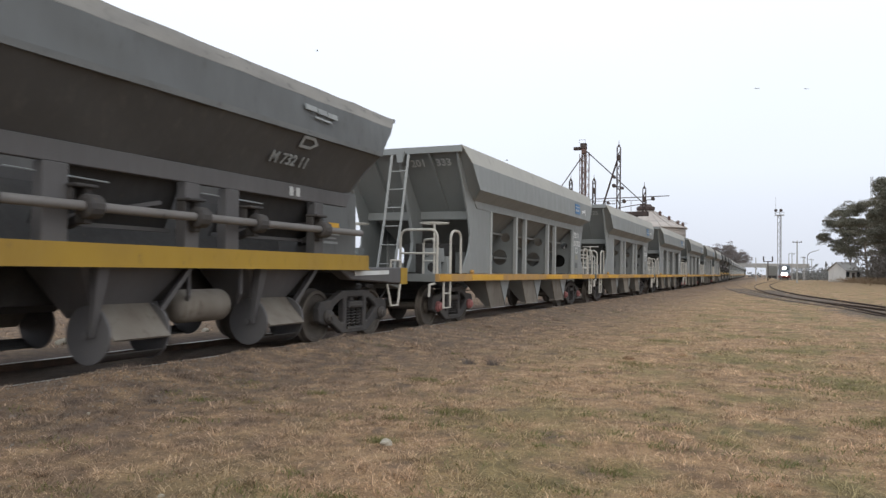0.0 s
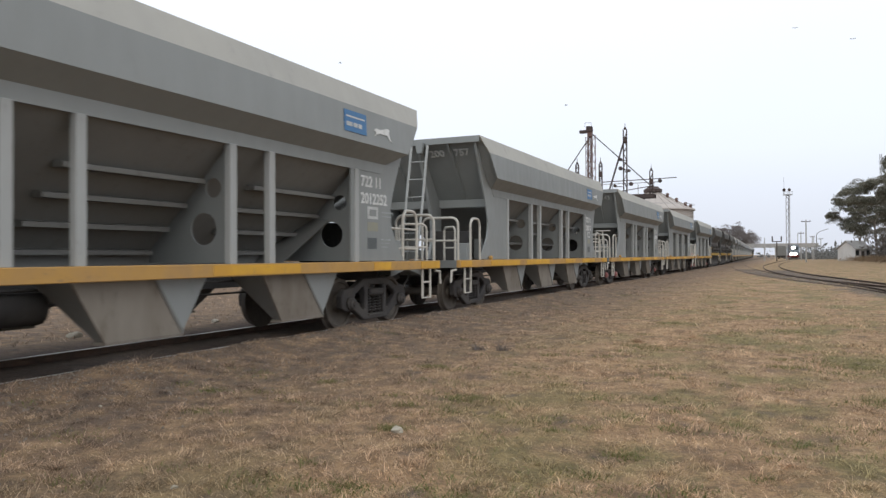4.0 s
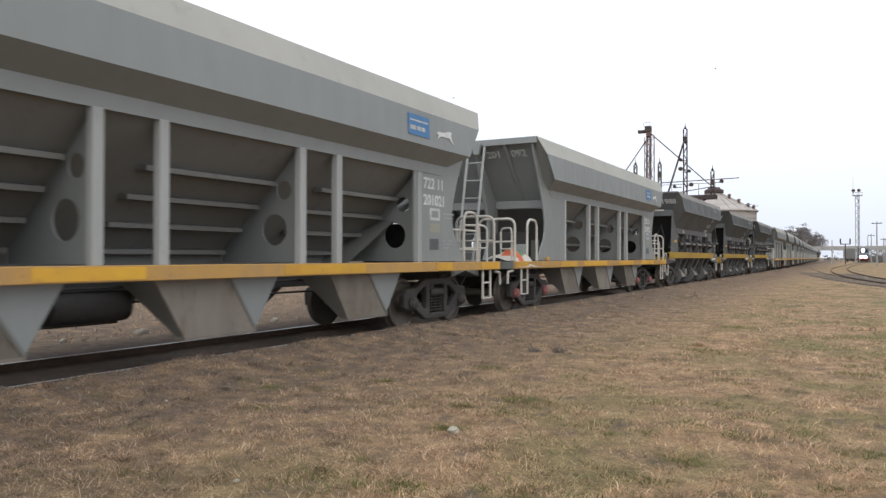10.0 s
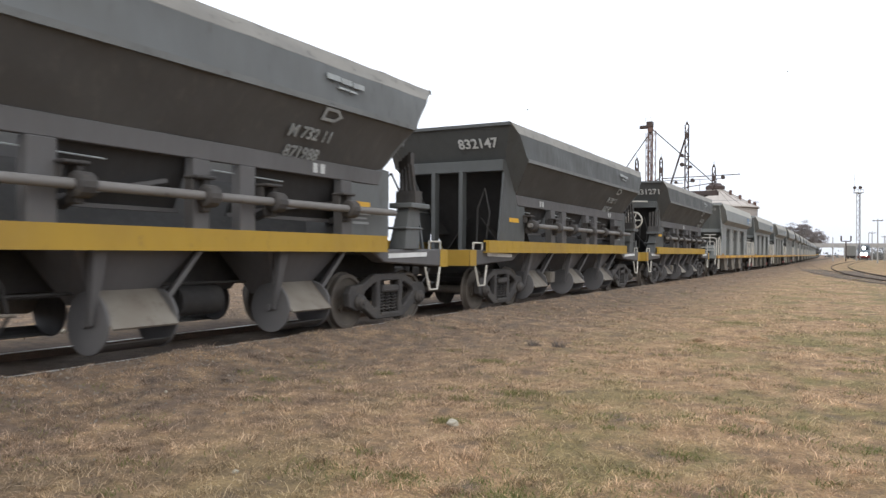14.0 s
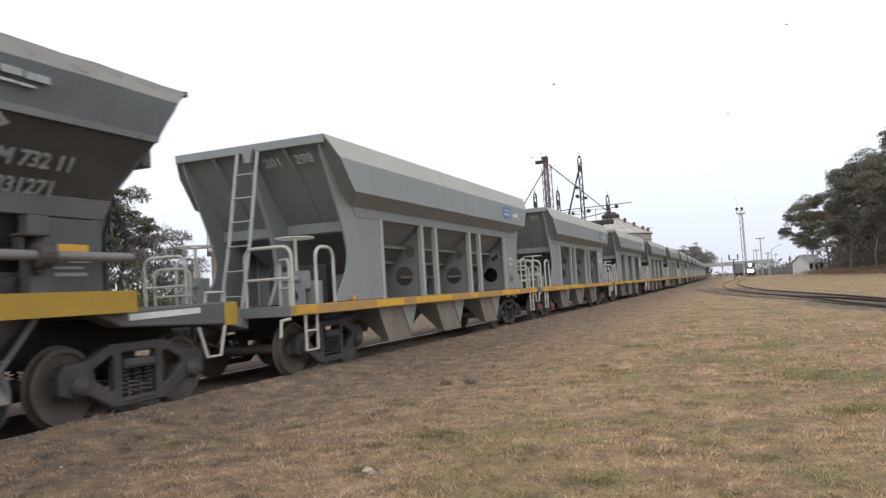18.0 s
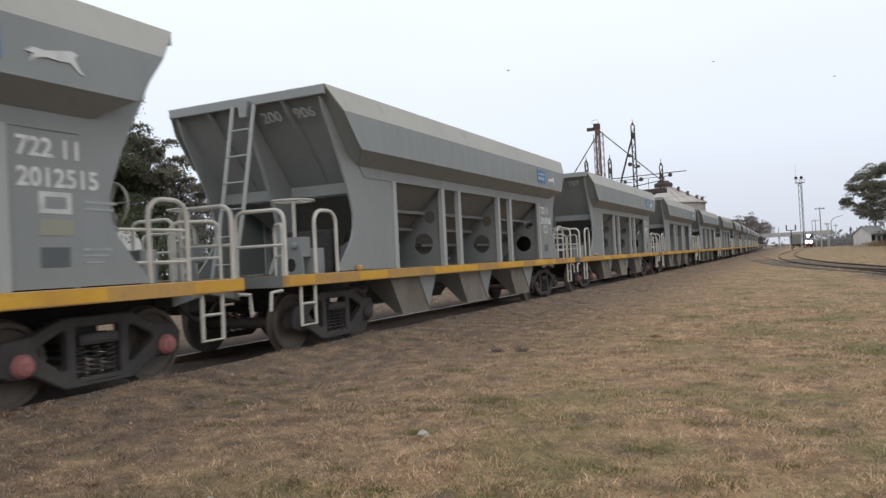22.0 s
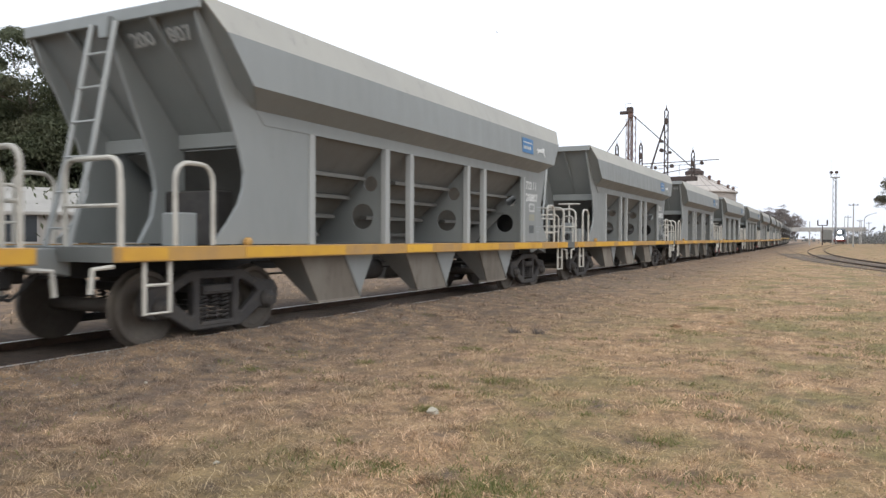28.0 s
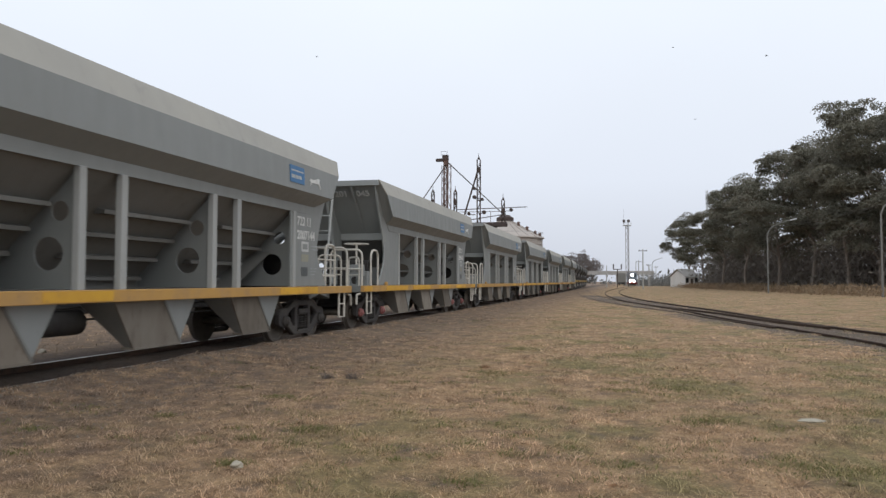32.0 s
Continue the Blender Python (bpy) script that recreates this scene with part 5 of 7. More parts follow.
        for x in (-1.04, 1.04):
            s = Shape().box(x - 0.265, x + 0.265, -1.278, -1.268, 1.0, 1.33).box(x - 0.265 if x < 0 else x + 0.275, x - 0.275 if x < 0 else x + 0.285, -1.27, -0.98, 1.0, 1.33)
            part("corner_plate", turn(s), YELLOW_SILL, hs, "yellow corner plate")
    # discharge chutes: a drum between round end plates under each funnel, closed by a pale worn plate
    for y in (2.12, 5.08, 7.97):
        for sx in (1, -1):
            for dy in (0.0, 0.92):
                s = Shape().lathe((1.02 * sx, y + dy, 0.48), "y", [(-0.018, 0.34), (-0.012, 0.348), (0.012, 0.348), (0.018, 0.34)], 28)
                s.lathe((1.02 * sx, y + dy, 0.48), "y", [(-0.055, 0.03), (-0.05, 0.05), (0.05, 0.05), (0.055, 0.03)], 10)
                part("chute_end_plate", s, DARK_FRAME, w)
            s = Shape().hexa([(0.98 * sx, y + 0.02, 0.83), (1.39 * sx, y + 0.02, 0.42), (1.39 * sx, y + 0.90, 0.42), (0.98 * sx, y + 0.90, 0.83)], [(1.01 * sx, y + 0.02, 0.85), (1.41 * sx, y + 0.02, 0.44), (1.41 * sx, y + 0.90, 0.44), (1.01 * sx, y + 0.90, 0.85)])
            part("chute_plate", s, DUSTY, w, "pale worn chute plate")
            lip = [(1.02 * sx + 0.33 * sx * math.cos(a), 0.48 + 0.33 * math.sin(a)) for a in (math.radians(q) for q in (-100, -85, -70, -55, -42))]
            s = Shape()
            for (xa, za), (xb, zb) in zip(lip, lip[1:]):
                s.hexa([(xa, y + 0.02, za), (xb, y + 0.02, zb), (xb, y + 0.90, zb), (xa, y + 0.90, za)], [(xa, y + 0.02, za + 0.012), (xb, y + 0.02, zb + 0.012), (xb, y + 0.90, zb + 0.012), (xa, y + 0.90, za + 0.012)])
            part("chute_lip", s, IRON, w)
            s = Shape().hexa([(0.62 * sx, y + 0.03, 0.66), (1.00 * sx, y + 0.03, 0.78), (1.00 * sx, y + 0.89, 0.78), (0.62 * sx, y + 0.89, 0.66)], [(0.30 * sx, y - 0.38, 1.34), (1.30 * sx, y - 0.38, 1.34), (1.30 * sx, y + 1.30, 1.34), (0.30 * sx, y + 1.30, 1.34)])
            part("funnel", s, DARK_FRAME, w)
            s = Shape().hexa([(1.10 * sx, y - 0.07, 0.46), (1.16 * sx, y - 0.07, 0.46), (1.16 * sx, y - 0.02, 0.46), (1.10 * sx, y - 0.02, 0.46)], [(1.24 * sx, y - 0.20, 1.30), (1.38 * sx, y - 0.20, 1.30), (1.38 * sx, y - 0.02, 1.30), (1.24 * sx, y - 0.02, 1.30)])
            part("strut", s, DARK_FRAME, w, bevel=0.008)
            s = Shape().bar((1.36 * sx, y + 1.27, 1.30), (1.16 * sx, y + 0.96, 0.74), 0.16, 0.05)
            part("brace", s, DARK_FRAME, w)
    if tank:
        s = Shape().lathe((0.98, 6.92, 0.76), "y", [(-0.54, 0.04), (-0.51, 0.14), (-0.44, 0.205), (-0.40, 0.225), (0.40, 0.225), (0.44, 0.205), (0.51, 0.14), (0.54, 0.04)], 20)
        part("air_reservoir", s, DUSTY, w, "dusty grey air tank", smooth=True)
        for yy in (6.55, 7.60):
            part("hanger", Shape().tube([(1.22, yy - 0.08, 1.32), (1.22, yy - 0.08, 0.92), (1.10, yy, 0.78)], 0.03, 6), DARK_FRAME, w)
    else:
        s = Shape().lathe((0.55, 7.0, 0.62), "y", [(-0.40, 0.05), (-0.36, 0.20), (0.36, 0.20), (0.40, 0.05)], 16)
        part("air_reservoir", s, BLACK, w, smooth=True)
        valve = part("valve_box", Shape().box(1.0, 1.24, 3.62, 3.95, 0.50, 0.78).box(0.92, 1.1, 3.40, 3.60, 0.42, 0.70).tube([(1.1, 3.3, 0.66), (1.1, 4.25, 0.63)], 0.02, 6), DUSTY, w, "dusty valve box", bevel=0.015)
        part("valve_pipe", Shape().tube([(1.0, 3.95, 0.50), (1.0, 4.10, 0.42), (1.0, 4.22, 0.60), (1.0, 4.15, 0.90), (1.0, 3.95, 1.2)], 0.022, 6), BLACK, valve)
        part("brake_rod", Shape().tube([(0.8, 2.9, 0.78), (0.8, 5.1, 0.80)], 0.022, 6).tube([(0.62, 5.9, 0.86), (0.62, 7.9, 0.84)], 0.022, 6), BLACK, w)
    part("centre_sill", Shape().box(-0.22, 0.22, -1.1, DL + 1.1, 0.80, 1.30), BLACK, w)
    # ladder
    if lead:
        lad_pts = [(0.04, 4.08), (-0.22, 3.1), (-0.48, 2.2), (-0.74, 1.34)]
        s = Shape()
        for x in (-0.02, 0.40):
            s.tube([(x, y - 0.10, z) for y, z in lad_pts], 0.024, 6)
        s.tube([(0.0, -0.2, 3.36), (1.0, 0.2, 3.36)], 0.03, 5)
        lad = part("ladder", s, PIPE, w, "pale painted steel ladder")
        for i in range(8):
            z = 1.75 + i * 0.29
            y = float(np.interp(z, [q[1] for q in lad_pts[::-1]], [q[0] for q in lad_pts[::-1]])) - 0.10
            part("rung", Shape().tube([(-0.02, y, z), (0.40, y, z)], 0.013, 5), PIPE, lad)
    # brake columns and lever stands
    n = 22
    for cx, cy, cz in () if lead else ((0.35, DL + 1.02, 2.66), (1.12, DL + 1.16, 2.50)):
        s = Shape()
        s.tube([(cx + 0.29 * math.cos(2 * math.pi * i / n), cy, cz + 0.29 * math.sin(2 * math.pi * i / n)) for i in range(n + 1)], 0.03, 6)
        for i in range(5):
            a = 2 * math.pi * i / 5
            s.tube([(cx, cy - 0.02, cz), (cx + 0.29 * math.cos(a), cy, cz + 0.29 * math.sin(a))], 0.022, 5)
        s.lathe((cx, cy, cz), "y", [(-0.06, 0.06), (0.05, 0.07), (0.08, 0.04)], 10)
        part("brake_wheel", s, PIPE, w)
        part("brake_column", Shape().bar((cx - 0.02, cy - 0.14, 1.33), (cx, cy - 0.12, cz + 0.08), 0.12, 0.10).box(cx - 0.14, cx + 0.12, cy - 0.24, cy - 0.04, 1.33, 1.75), paint, w, bevel=0.012)
    if rear:
        part("brake_stand", Shape().hexa([(-0.3, DL + 0.5, 1.33), (0.1, DL + 0.5, 1.33), (0.1, DL + 0.9, 1.33), (-0.3, DL + 0.9, 1.33)], [(-0.2, DL + 0.62, 2.55), (0.0, DL + 0.62, 2.55), (0.0, DL + 0.88, 2.55), (-0.2, DL + 0.88, 2.55)]), paint, w, bevel=0.02)
    for turn in ((lambda s: s), (lambda s: flip(s, DL))):
        front = turn(Shape().box(0, 1, 0, 1, 0, 1)).v[0][1] > 1
        if (front and not levers) or (not front and not rear):
            continue
        s = Shape().hexa([(1.0, DL - 0.35, 1.33), (1.35, DL - 0.35, 1.33), (1.35, DL + 0.15, 1.33), (1.0, DL + 0.15, 1.33)], [(1.15, DL - 0.3, 2.1), (1.4, DL - 0.3, 2.1), (1.4, DL + 0.05, 2.1), (1.15, DL + 0.05, 2.1)])
        s.box(1.05, 1.52, DL - 0.42, DL + 0.22, 2.05, 2.14).box(0.95, 1.40, DL - 0.40, DL + 0.20, 1.68, 1.72)
        stand_ = part("lever_stand", turn(s), paint, w, bevel=0.012)
        for i in range(4):
            q = 1.12 + 0.10 * i
            s = Shape().bar((q, DL - 0.1, 2.05), (q, DL - 0.10 - 0.06 * i, 2.72 + 0.04 * i), 0.05, 0.08).box(q - 0.03, q + 0.03, DL - 0.17 - 0.06 * i, DL - 0.05 - 0.06 * i, 2.70 + 0.04 * i, 2.90 + 0.04 * i)
            s.box(q - 0.05, q + 0.05, DL - 0.22, DL + 0.02, 2.14, 2.36)
            part("lever", turn(s), IRON, stand_)
    if rear:
        s = Shape().tube([(1.1, DL + 0.05, 2.15), (0.6, DL + 0.35, 2.75), (0.25, DL + 0.55, 2.6), (0.15, DL + 0.7, 2.2)], 0.02, 6)
        part("hose", s, BLACK, w)
        part("stay", Shape().bar((0.9, DL + 0.7, 2.4), (0.95, DL + 0.95, 1.3), 0.05).bar((-0.6, DL + 0.7, 2.2), (-0.6, DL + 0.9, 1.3), 0.05), paint, w)
    # faint markings
    for y0, y1, z0, z1 in ((8.22, 8.52, 3.70, 3.78), (8.56, 8.80, 3.69, 3.77), (8.84, 9.12, 3.68, 3.76), (8.50, 8.72, 3.605, 3.635), (8.75, 8.95, 3.60, 3.63)):
        s = Shape().hexa([(1.79, y0, z0), (1.79, y1, z0), (1.805, y1, z0), (1.805, y0, z0)], [(1.782, y0, z1), (1.782, y1, z1), (1.797, y1, z1), (1.797, y0, z1)])
        part("marking", s, FADED, w)
    me = plate([(8.25, -0.10), (8.55, -0.10), (8.70, 0.0), (8.55, 0.10), (8.25, 0.10)], [[(8.31, -0.055), (8.53, -0.055), (8.61, 0.0), (8.53, 0.055), (8.31, 0.055)]], "x", 0, 0.005)
    me.transform(Matrix.Translation((1.715, 0, 3.22)) @ Matrix.Rotation(math.atan2(0.47, 0.74), 4, "Y"))
    part("marking", me, FADED, w)
    for y0, y1, z0, z1 in ((9.50, 9.95, 1.72, 1.76), (9.50, 9.90, 1.80, 1.83), (9.70, 10.0, 1.87, 1.89)):
        part("marking", Shape().box(1.322, 1.327, y0, y1, z0, z1), FADED, w)
    coupler(w, -1.25, -1)
    coupler(w, DL + 1.25, 1)
    bogie(w, 0.73, (0, 0))
    bogie(w, DL - 0.51, (0, 0))
    return w


# ---- the train: kind, leading rim's place along the line at the start, numbers ----
PITCH = 16.164
TRAIN = [("e", 1.23, "", "M 732 11")]
ENDS = {1: ("201 333", "2013332"), 2: ("201 225", "2012252"), 3: ("200 757", "200757"), 4: ("201 143", "2011435"), 5: ("201 021", "201021"), 6: ("201 092", "201092"),
        10: ("201 298", ""), 11: ("201 251", "2012515"), 12: ("200 906", "2010068"), 13: ("200 767", "200767"), 14: ("200 849", "2008490"), 15: ("200 807", "200807"), 16: ("", "2008621"), 17: ("200 7144", "2007144"), 18: ("201 045", "201045")}
STANDS = (1, 2, 4, 10, 11, 12, 16, 18, 20, 22)
for k in range(1, 7):
    TRAIN.append(("w" if k in STANDS else "g", 15.969 + PITCH * (k - 1) - (0.17 if k == 2 else 0), *ENDS[k]))
for k, at in ((7, 113.21), (8, 128.13), (9, 143.05)):
    TRAIN.append(({7: "k", 8: "d", 9: "l"}[k], at, {7: "871988", 8: "832147", 9: "831271"}[k], "M 732 11"))
for k in range(10, 24):
    TRAIN.append(("w" if k in STANDS else "g", 157.94 + PITCH * (k - 10), *ENDS.get(k, ("", ""))))
for k in range(5):
    TRAIN.append(("d", 157.94 + PITCH * 14 + 0.3 + 14.92 * k, "", ""))


def run(t):
    """How far the train has come by t."""
    return 7.8194 * t + 0.0384 * t * t / 2 - 0.0005 * t ** 3 / 6


def stand(at, half, t):
    """The pose of a wagon whose leading rim was at that place at the start."""
    y = at - run(t) + half
    x, h = line_at(y)
    return pose(x, y, RAIL, 0, 0, math.degrees(h)) @ Matrix.Translation((0, -half, 0))


masters = {"g": grey_wagon(False), "w": grey_wagon(True), "d": dark_wagon(False, False), "e": dark_wagon(False, False, (-0.68, 10.8), True, True, False), "l": dark_wagon(True, True, (0.1, 10.55), rear=False, reflect=(5.55,), corner=1.22), "k": dark_wagon(True, False, pale=True)}
used, WAGONS = set(), []
for kind, at, front, flank in TRAIN:
    half = (DL if kind in "delk" else GL) / 2
    m = stand(at, half, 0)
    if kind in used:
        w = copy_thing(masters[kind], m)
    else:
        w = masters[kind]
        w.matrix_basis = m
        used.add(kind)
    WAGONS.append((w, at, half))
for (w, at, half), (kind, _, front, flank) in zip(WAGONS, TRAIN):
    if kind in "gw":
        if front:
            for q, word in enumerate(front.split()):
                me = words(word, 0.27)
                part("wagon_number", turned(me, Matrix.Translation(((0.22, 0.88)[q], 0.285, 3.775)) @ Matrix.Rotation(math.atan2(1.0, -0.87), 4, "X")), END_STENCIL, w)
        if flank:
            me = words("722 11", 0.27)
            part("wagon_number", turned(me, Matrix.Translation((1.521, 11.02, 2.55)) @ Matrix.Rotation(math.pi / 2, 4, "Z") @ Matrix.Rotation(math.pi / 2, 4, "X")), WHITE, w)
            me = words(flank, 0.27)
            part("wagon_number", turned(me, Matrix.Translation((1.521, 11.02, 2.25)) @ Matrix.Rotation(math.pi / 2, 4, "Z") @ Matrix.Rotation(math.pi / 2, 4, "X")), WHITE, w)
    else:
        if front:
            me = words(front, 0.33)
            part("wagon_number", turned(me, Matrix.Translation(((0.25 if kind == "d" else 0.52), 0.27, 3.65)) @ Matrix.Rotation(math.atan2(0.76, -0.5), 4, "X")), STENCIL, w)
        if flank:
            shift = 0.95 if kind == "l" else 0.0
            lines = [(flank, 7.72 + shift, 2.86)] + ([(front, 7.80 + shift, 2.60)] if front else [])
            for word, y, z in lines:
                me = words(word, 0.25)
                part("wagon_number", turned(me, Matrix.Translation((1.82 - (3.36 - z) * 0.635, y, z)) @ Matrix.Rotation(math.pi / 2, 4, "Z") @ Matrix.Rotation(math.atan2(0.74, -0.47), 4, "X")), FADED, w)

# reflective strips lost here and there from the sills
lost = random.Random(12)
for w, at, half in WAGONS:
    for ob in list(w.children_recursive):
        if ob.name.split(".")[0] == "reflective_strip" and ob.parent.name.split(".")[0] == "sill" and lost.random() < 0.22:
            bpy.data.objects.remove(ob)

# some wagons have plain axle caps
for i in (2, 3, 5, 10, 12, 15, 16, 17, 19, 21):
    for ob in WAGONS[i][0].children_recursive:
        if ob.name.split(".")[0] == "axle_cap":
            ob.data = CAP
            ob["label"] = ""


def graffiti(w):
    """Dark sprayed strokes on the trailing corner panel: rows of bars, a heart."""
    def bars(y0, y1, z0, z1, n):
        step = (y1 - y0) / n
        for i in range(n):
            s = Shape()
            a = y0 + step * (i + 0.12)
            b = y0 + step * (i + 0.80)
            s.box(1.523, 1.528, a, a + 0.05, z0, z1).box(1.523, 1.528, b - 0.05, b, z0 + 0.02, z1 - 0.02)
            part("graffiti_stroke", s, GRAFFITI, w, "dark sprayed graffiti stroke")
    bars(11.05, 11.98, 1.93, 2.20, 4)
    bars(10.96, 12.05, 1.26, 1.50, 5)
    part("graffiti_stroke", Shape().bar((1.526, 11.32, 1.84), (1.526, 11.45, 1.74), 0.005, 0.045).bar((1.526, 11.58, 1.86), (1.526, 11.38, 1.64), 0.005, 0.045), GRAFFITI, w, "dark sprayed graffiti stroke")
    heart = []
    for i in range(25):
        a = 2 * math.pi * i / 24
        heart.append((1.528, 12.02 + 0.011 * 16 * math.sin(a) ** 3, 1.74 + 0.010 * (13 * math.cos(a) - 5 * math.cos(2 * a) - 2 * math.cos(3 * a) - math.cos(4 * a))))
    part("graffiti_heart", Shape().tube(heart, 0.016, 4), GRAFFITI, w, "dark sprayed graffiti heart")


graffiti(WAGONS[16][0])

# only one of the dark wagons has upright brake wheels
for i, (w, at, half) in enumerate(WAGONS):
    if TRAIN[i][0] in "de" and i != 8:
        for ob in list(w.children):
            if ob.name.split(".")[0] in ("brake_wheel", "brake_column"):
                bpy.data.objects.remove(ob)

# a tarpaulin thrown over the leading deck of one wagon
def tarpaulin(w):
    bm = bmesh.new()
    n, m_ = 22, 14
    grid = []
    for j in range(m_):
        row = []
        for i in range(n):
            u, v = i / (n - 1), j / (m_ - 1)
            x = 0.72 + 0.92 * v
            y = -0.98 + 1.25 * u
            hump = 0.26 * math.exp(-((u - 0.42) / 0.30) ** 2) * math.exp(-((v - 0.5) / 0.38) ** 2)
            z = 1.24 + hump + 0.05 * math.sin(9 * u + 3 * v) * math.sin(7 * v + 2 * u)
            if v > 0.86:
                z -= (v - 0.86) * 1.6
            row.append(bm.verts.new((x, y, max(z, 1.08))))
        grid.append(row)
    for j in range(m_ - 1):
        for i in range(n - 1):
            f = bm.faces.new((grid[j][i], grid[j][i + 1], grid[j + 1][i + 1], grid[j + 1][i]))
            f.smooth = True
            f.material_index = 1 if (3 <= i <= 6 and 5 <= j <= 11) else 2 if (6 < i <= 9 and 6 <= j <= 10) else 0
    me = bpy.data.meshes.new("tarpaulin")
    bm.to_mesh(me)
    bm.free()
    for mt in (SACK, SACK_RED, SACK_GREEN):
        me.materials.append(mt)
    part("tarpaulin", me, SACK, w, "crumpled pale tarpaulin with red and green print")


tarpaulin(WAGONS[6][0])


# ---- trees ----
def tree(name, label, seed, height, spread, first, leaf, leaf_size, clumps, per, bare=False, droop=0.0, group="trees", category="tree", puff=0.26):
    """A tapered trunk with limbs, and a crown of many small leaves gathered in uneven clumps."""
    rnd = random.Random(seed)
    t = thing(name, label, category, group)
    wood = Shape()
    top = height * (0.86 if not bare else 0.7)
    bend = [(rnd.uniform(-1, 1) * height * 0.02 * i, rnd.uniform(-1, 1) * height * 0.02 * i) for i in range(6)]
    spine = [Vector((bend[i][0], bend[i][1], top * i / 5)) for i in range(6)]
    wood.tube(spine, height * (0.014 if height > 15 else 0.020), 8, height * 0.005)
    tips = []
    limbs = 11 if not bare else 14
    for k in range(limbs):
        f = first + (0.97 - first) * k / (limbs - 1)
        i = min(4, int(f * 5))
        base = spine[i].lerp(spine[i + 1], f * 5 - i)
        a = k * 2.4 + rnd.uniform(-0.5, 0.5)
        reach = spread * (1.0 - 0.55 * abs(f - 0.55) / 0.45) * rnd.uniform(0.7, 1.1)
        end = base + Vector((math.cos(a) * reach, math.sin(a) * reach, height * rnd.uniform(0.05, 0.16) - droop * reach))
        mid = base.lerp(end, 0.5) + Vector((0, 0, height * 0.02))
        wood.tube([base, mid, end], height * 0.009 * (1.3 - f), 5, height * 0.002)
        tips += [end, mid.lerp(end, 0.5)]
        for _ in range(3 if not bare else 7):
            q = mid.lerp(end, rnd.uniform(0.0, 1.0))
            e2 = q + Vector((rnd.uniform(-1, 1), rnd.uniform(-1, 1), rnd.uniform(0.1, 0.9))) * spread * (0.35 if not bare else 0.42)
            wood.tube([q, e2], height * 0.0032, 4, height * 0.0008)
            tips.append(e2)
    part("trunk", wood, BARK, t, smooth=True)
    r = np.random.default_rng(seed)
    cs, rs = [], []
    while len(cs) < clumps:
        q = tips[rnd.randrange(len(tips))]
        q = q + Vector((rnd.gauss(0, 0.13), rnd.gauss(0, 0.13), rnd.gauss(0.02, 0.08))) * spread
        cs.append(q)
        rs.append(spread * rnd.uniform(0.10, puff))
    cs, rs = np.array([tuple(c) for c in cs]), np.array(rs)
    n = clumps * per
    d = r.normal(0, 1, (n, 3))
    d /= np.linalg.norm(d, axis=1)[:, None]
    d[:, 2] = np.where(d[:, 2] < -0.35, -d[:, 2], d[:, 2])
    rad = r.uniform(0.2, 1.0, n) ** 0.45 * r.uniform(0.85, 1.12, n)
    c = np.repeat(cs, per, 0) + d * (rad * np.repeat(rs, per))[:, None] * np.array([1.15, 1.15, 0.70])
    c = c[c[:, 2] > height * 0.10]
    n = len(c)
    u = r.normal(0, 1, (n, 3))
    u /= np.linalg.norm(u, axis=1)[:, None]
    v = np.cross(u, r.normal(0, 1, (n, 3)))
    v /= np.linalg.norm(v, axis=1)[:, None]
    s = leaf_size * r.uniform(0.5, 1.25, n)[:, None]
    wide = 0.6 if not bare else 0.10
    q = np.stack([c - u * s - v * s * wide, c - u * s * 0.6 + v * s * wide, c + u * s], 1).reshape(-1, 3)
    me = bpy.data.meshes.new("crown")
    me.from_pydata(q.tolist(), [], np.arange(3 * n).reshape(-1, 3).tolist())
    part("crown", me, leaf, t)
    return t


def plant(masters_, places, seed):
    """Copies of a few trees at places (x, y, scale), each turned its own way."""
    rnd = random.Random(seed)
    first = set()
    for i, (x, y, s) in enumerate(places):
        k = i % len(masters_)
        m = pose(x, y, -0.05, 0, 0, rnd.uniform(0, 360)) @ Matrix.Diagonal((s * rnd.uniform(0.92, 1.08), s * rnd.uniform(0.92, 1.08), s, 1))
        if k in first:
            copy_thing(masters_[k], m)
        else:
            masters_[k].matrix_basis = m
            first.add(k)


EUC = "tall dark eucalyptus tree with pale trunk and ragged crown"
euc = [tree("eucalyptus_tree", EUC, 3 + i, 20.0, 6.0, (0.30, 0.22, 0.34)[i], LEAF, 0.15, 190, 240, group="trees beyond the second line", puff=0.28) for i in range(3)]
plant(euc, [(15.6, 201, 0.90), (18.6, 195, 0.92), (18.2, 154, 0.90), (20.6, 141, 1.08), (23.4, 127, 1.17), (26.0, 117, 1.08), (28.2, 107, 1.10), (30.4, 101, 1.20), (32.6, 96, 1.18), (35.2, 92, 1.12), (38.5, 86, 1.08), (34.5, 112, 1.25), (29.5, 134, 1.2), (25.0, 160, 1.0), (22.6, 176, 0.9)], 4)

PINE = "dense dark green tree behind the line"
pine = [tree("broad_tree", PINE, 21 + i, 11.2, 4.3, 0.16, LEAF_PINE, 0.095, 230, 300, group="trees behind the train", puff=0.32) for i in range(2)]
plant(pine, [(-33.9, 28.4, 0.90), (-36.4, 25.6, 0.97), (-39.5, 24.0, 0.93), (-42.0, 23.4, 0.95), (-40.8, 30.0, 0.95), (-36.0, 31.5, 0.80)], 8)
thin = [tree("slender_tree", "slender tree with thin open foliage behind the line", 31, 9.3, 2.6, 0.4, LEAF, 0.10, 60, 190, group="trees behind the train")]
plant(thin, [(-32.2, 31.8, 1.0)], 2)
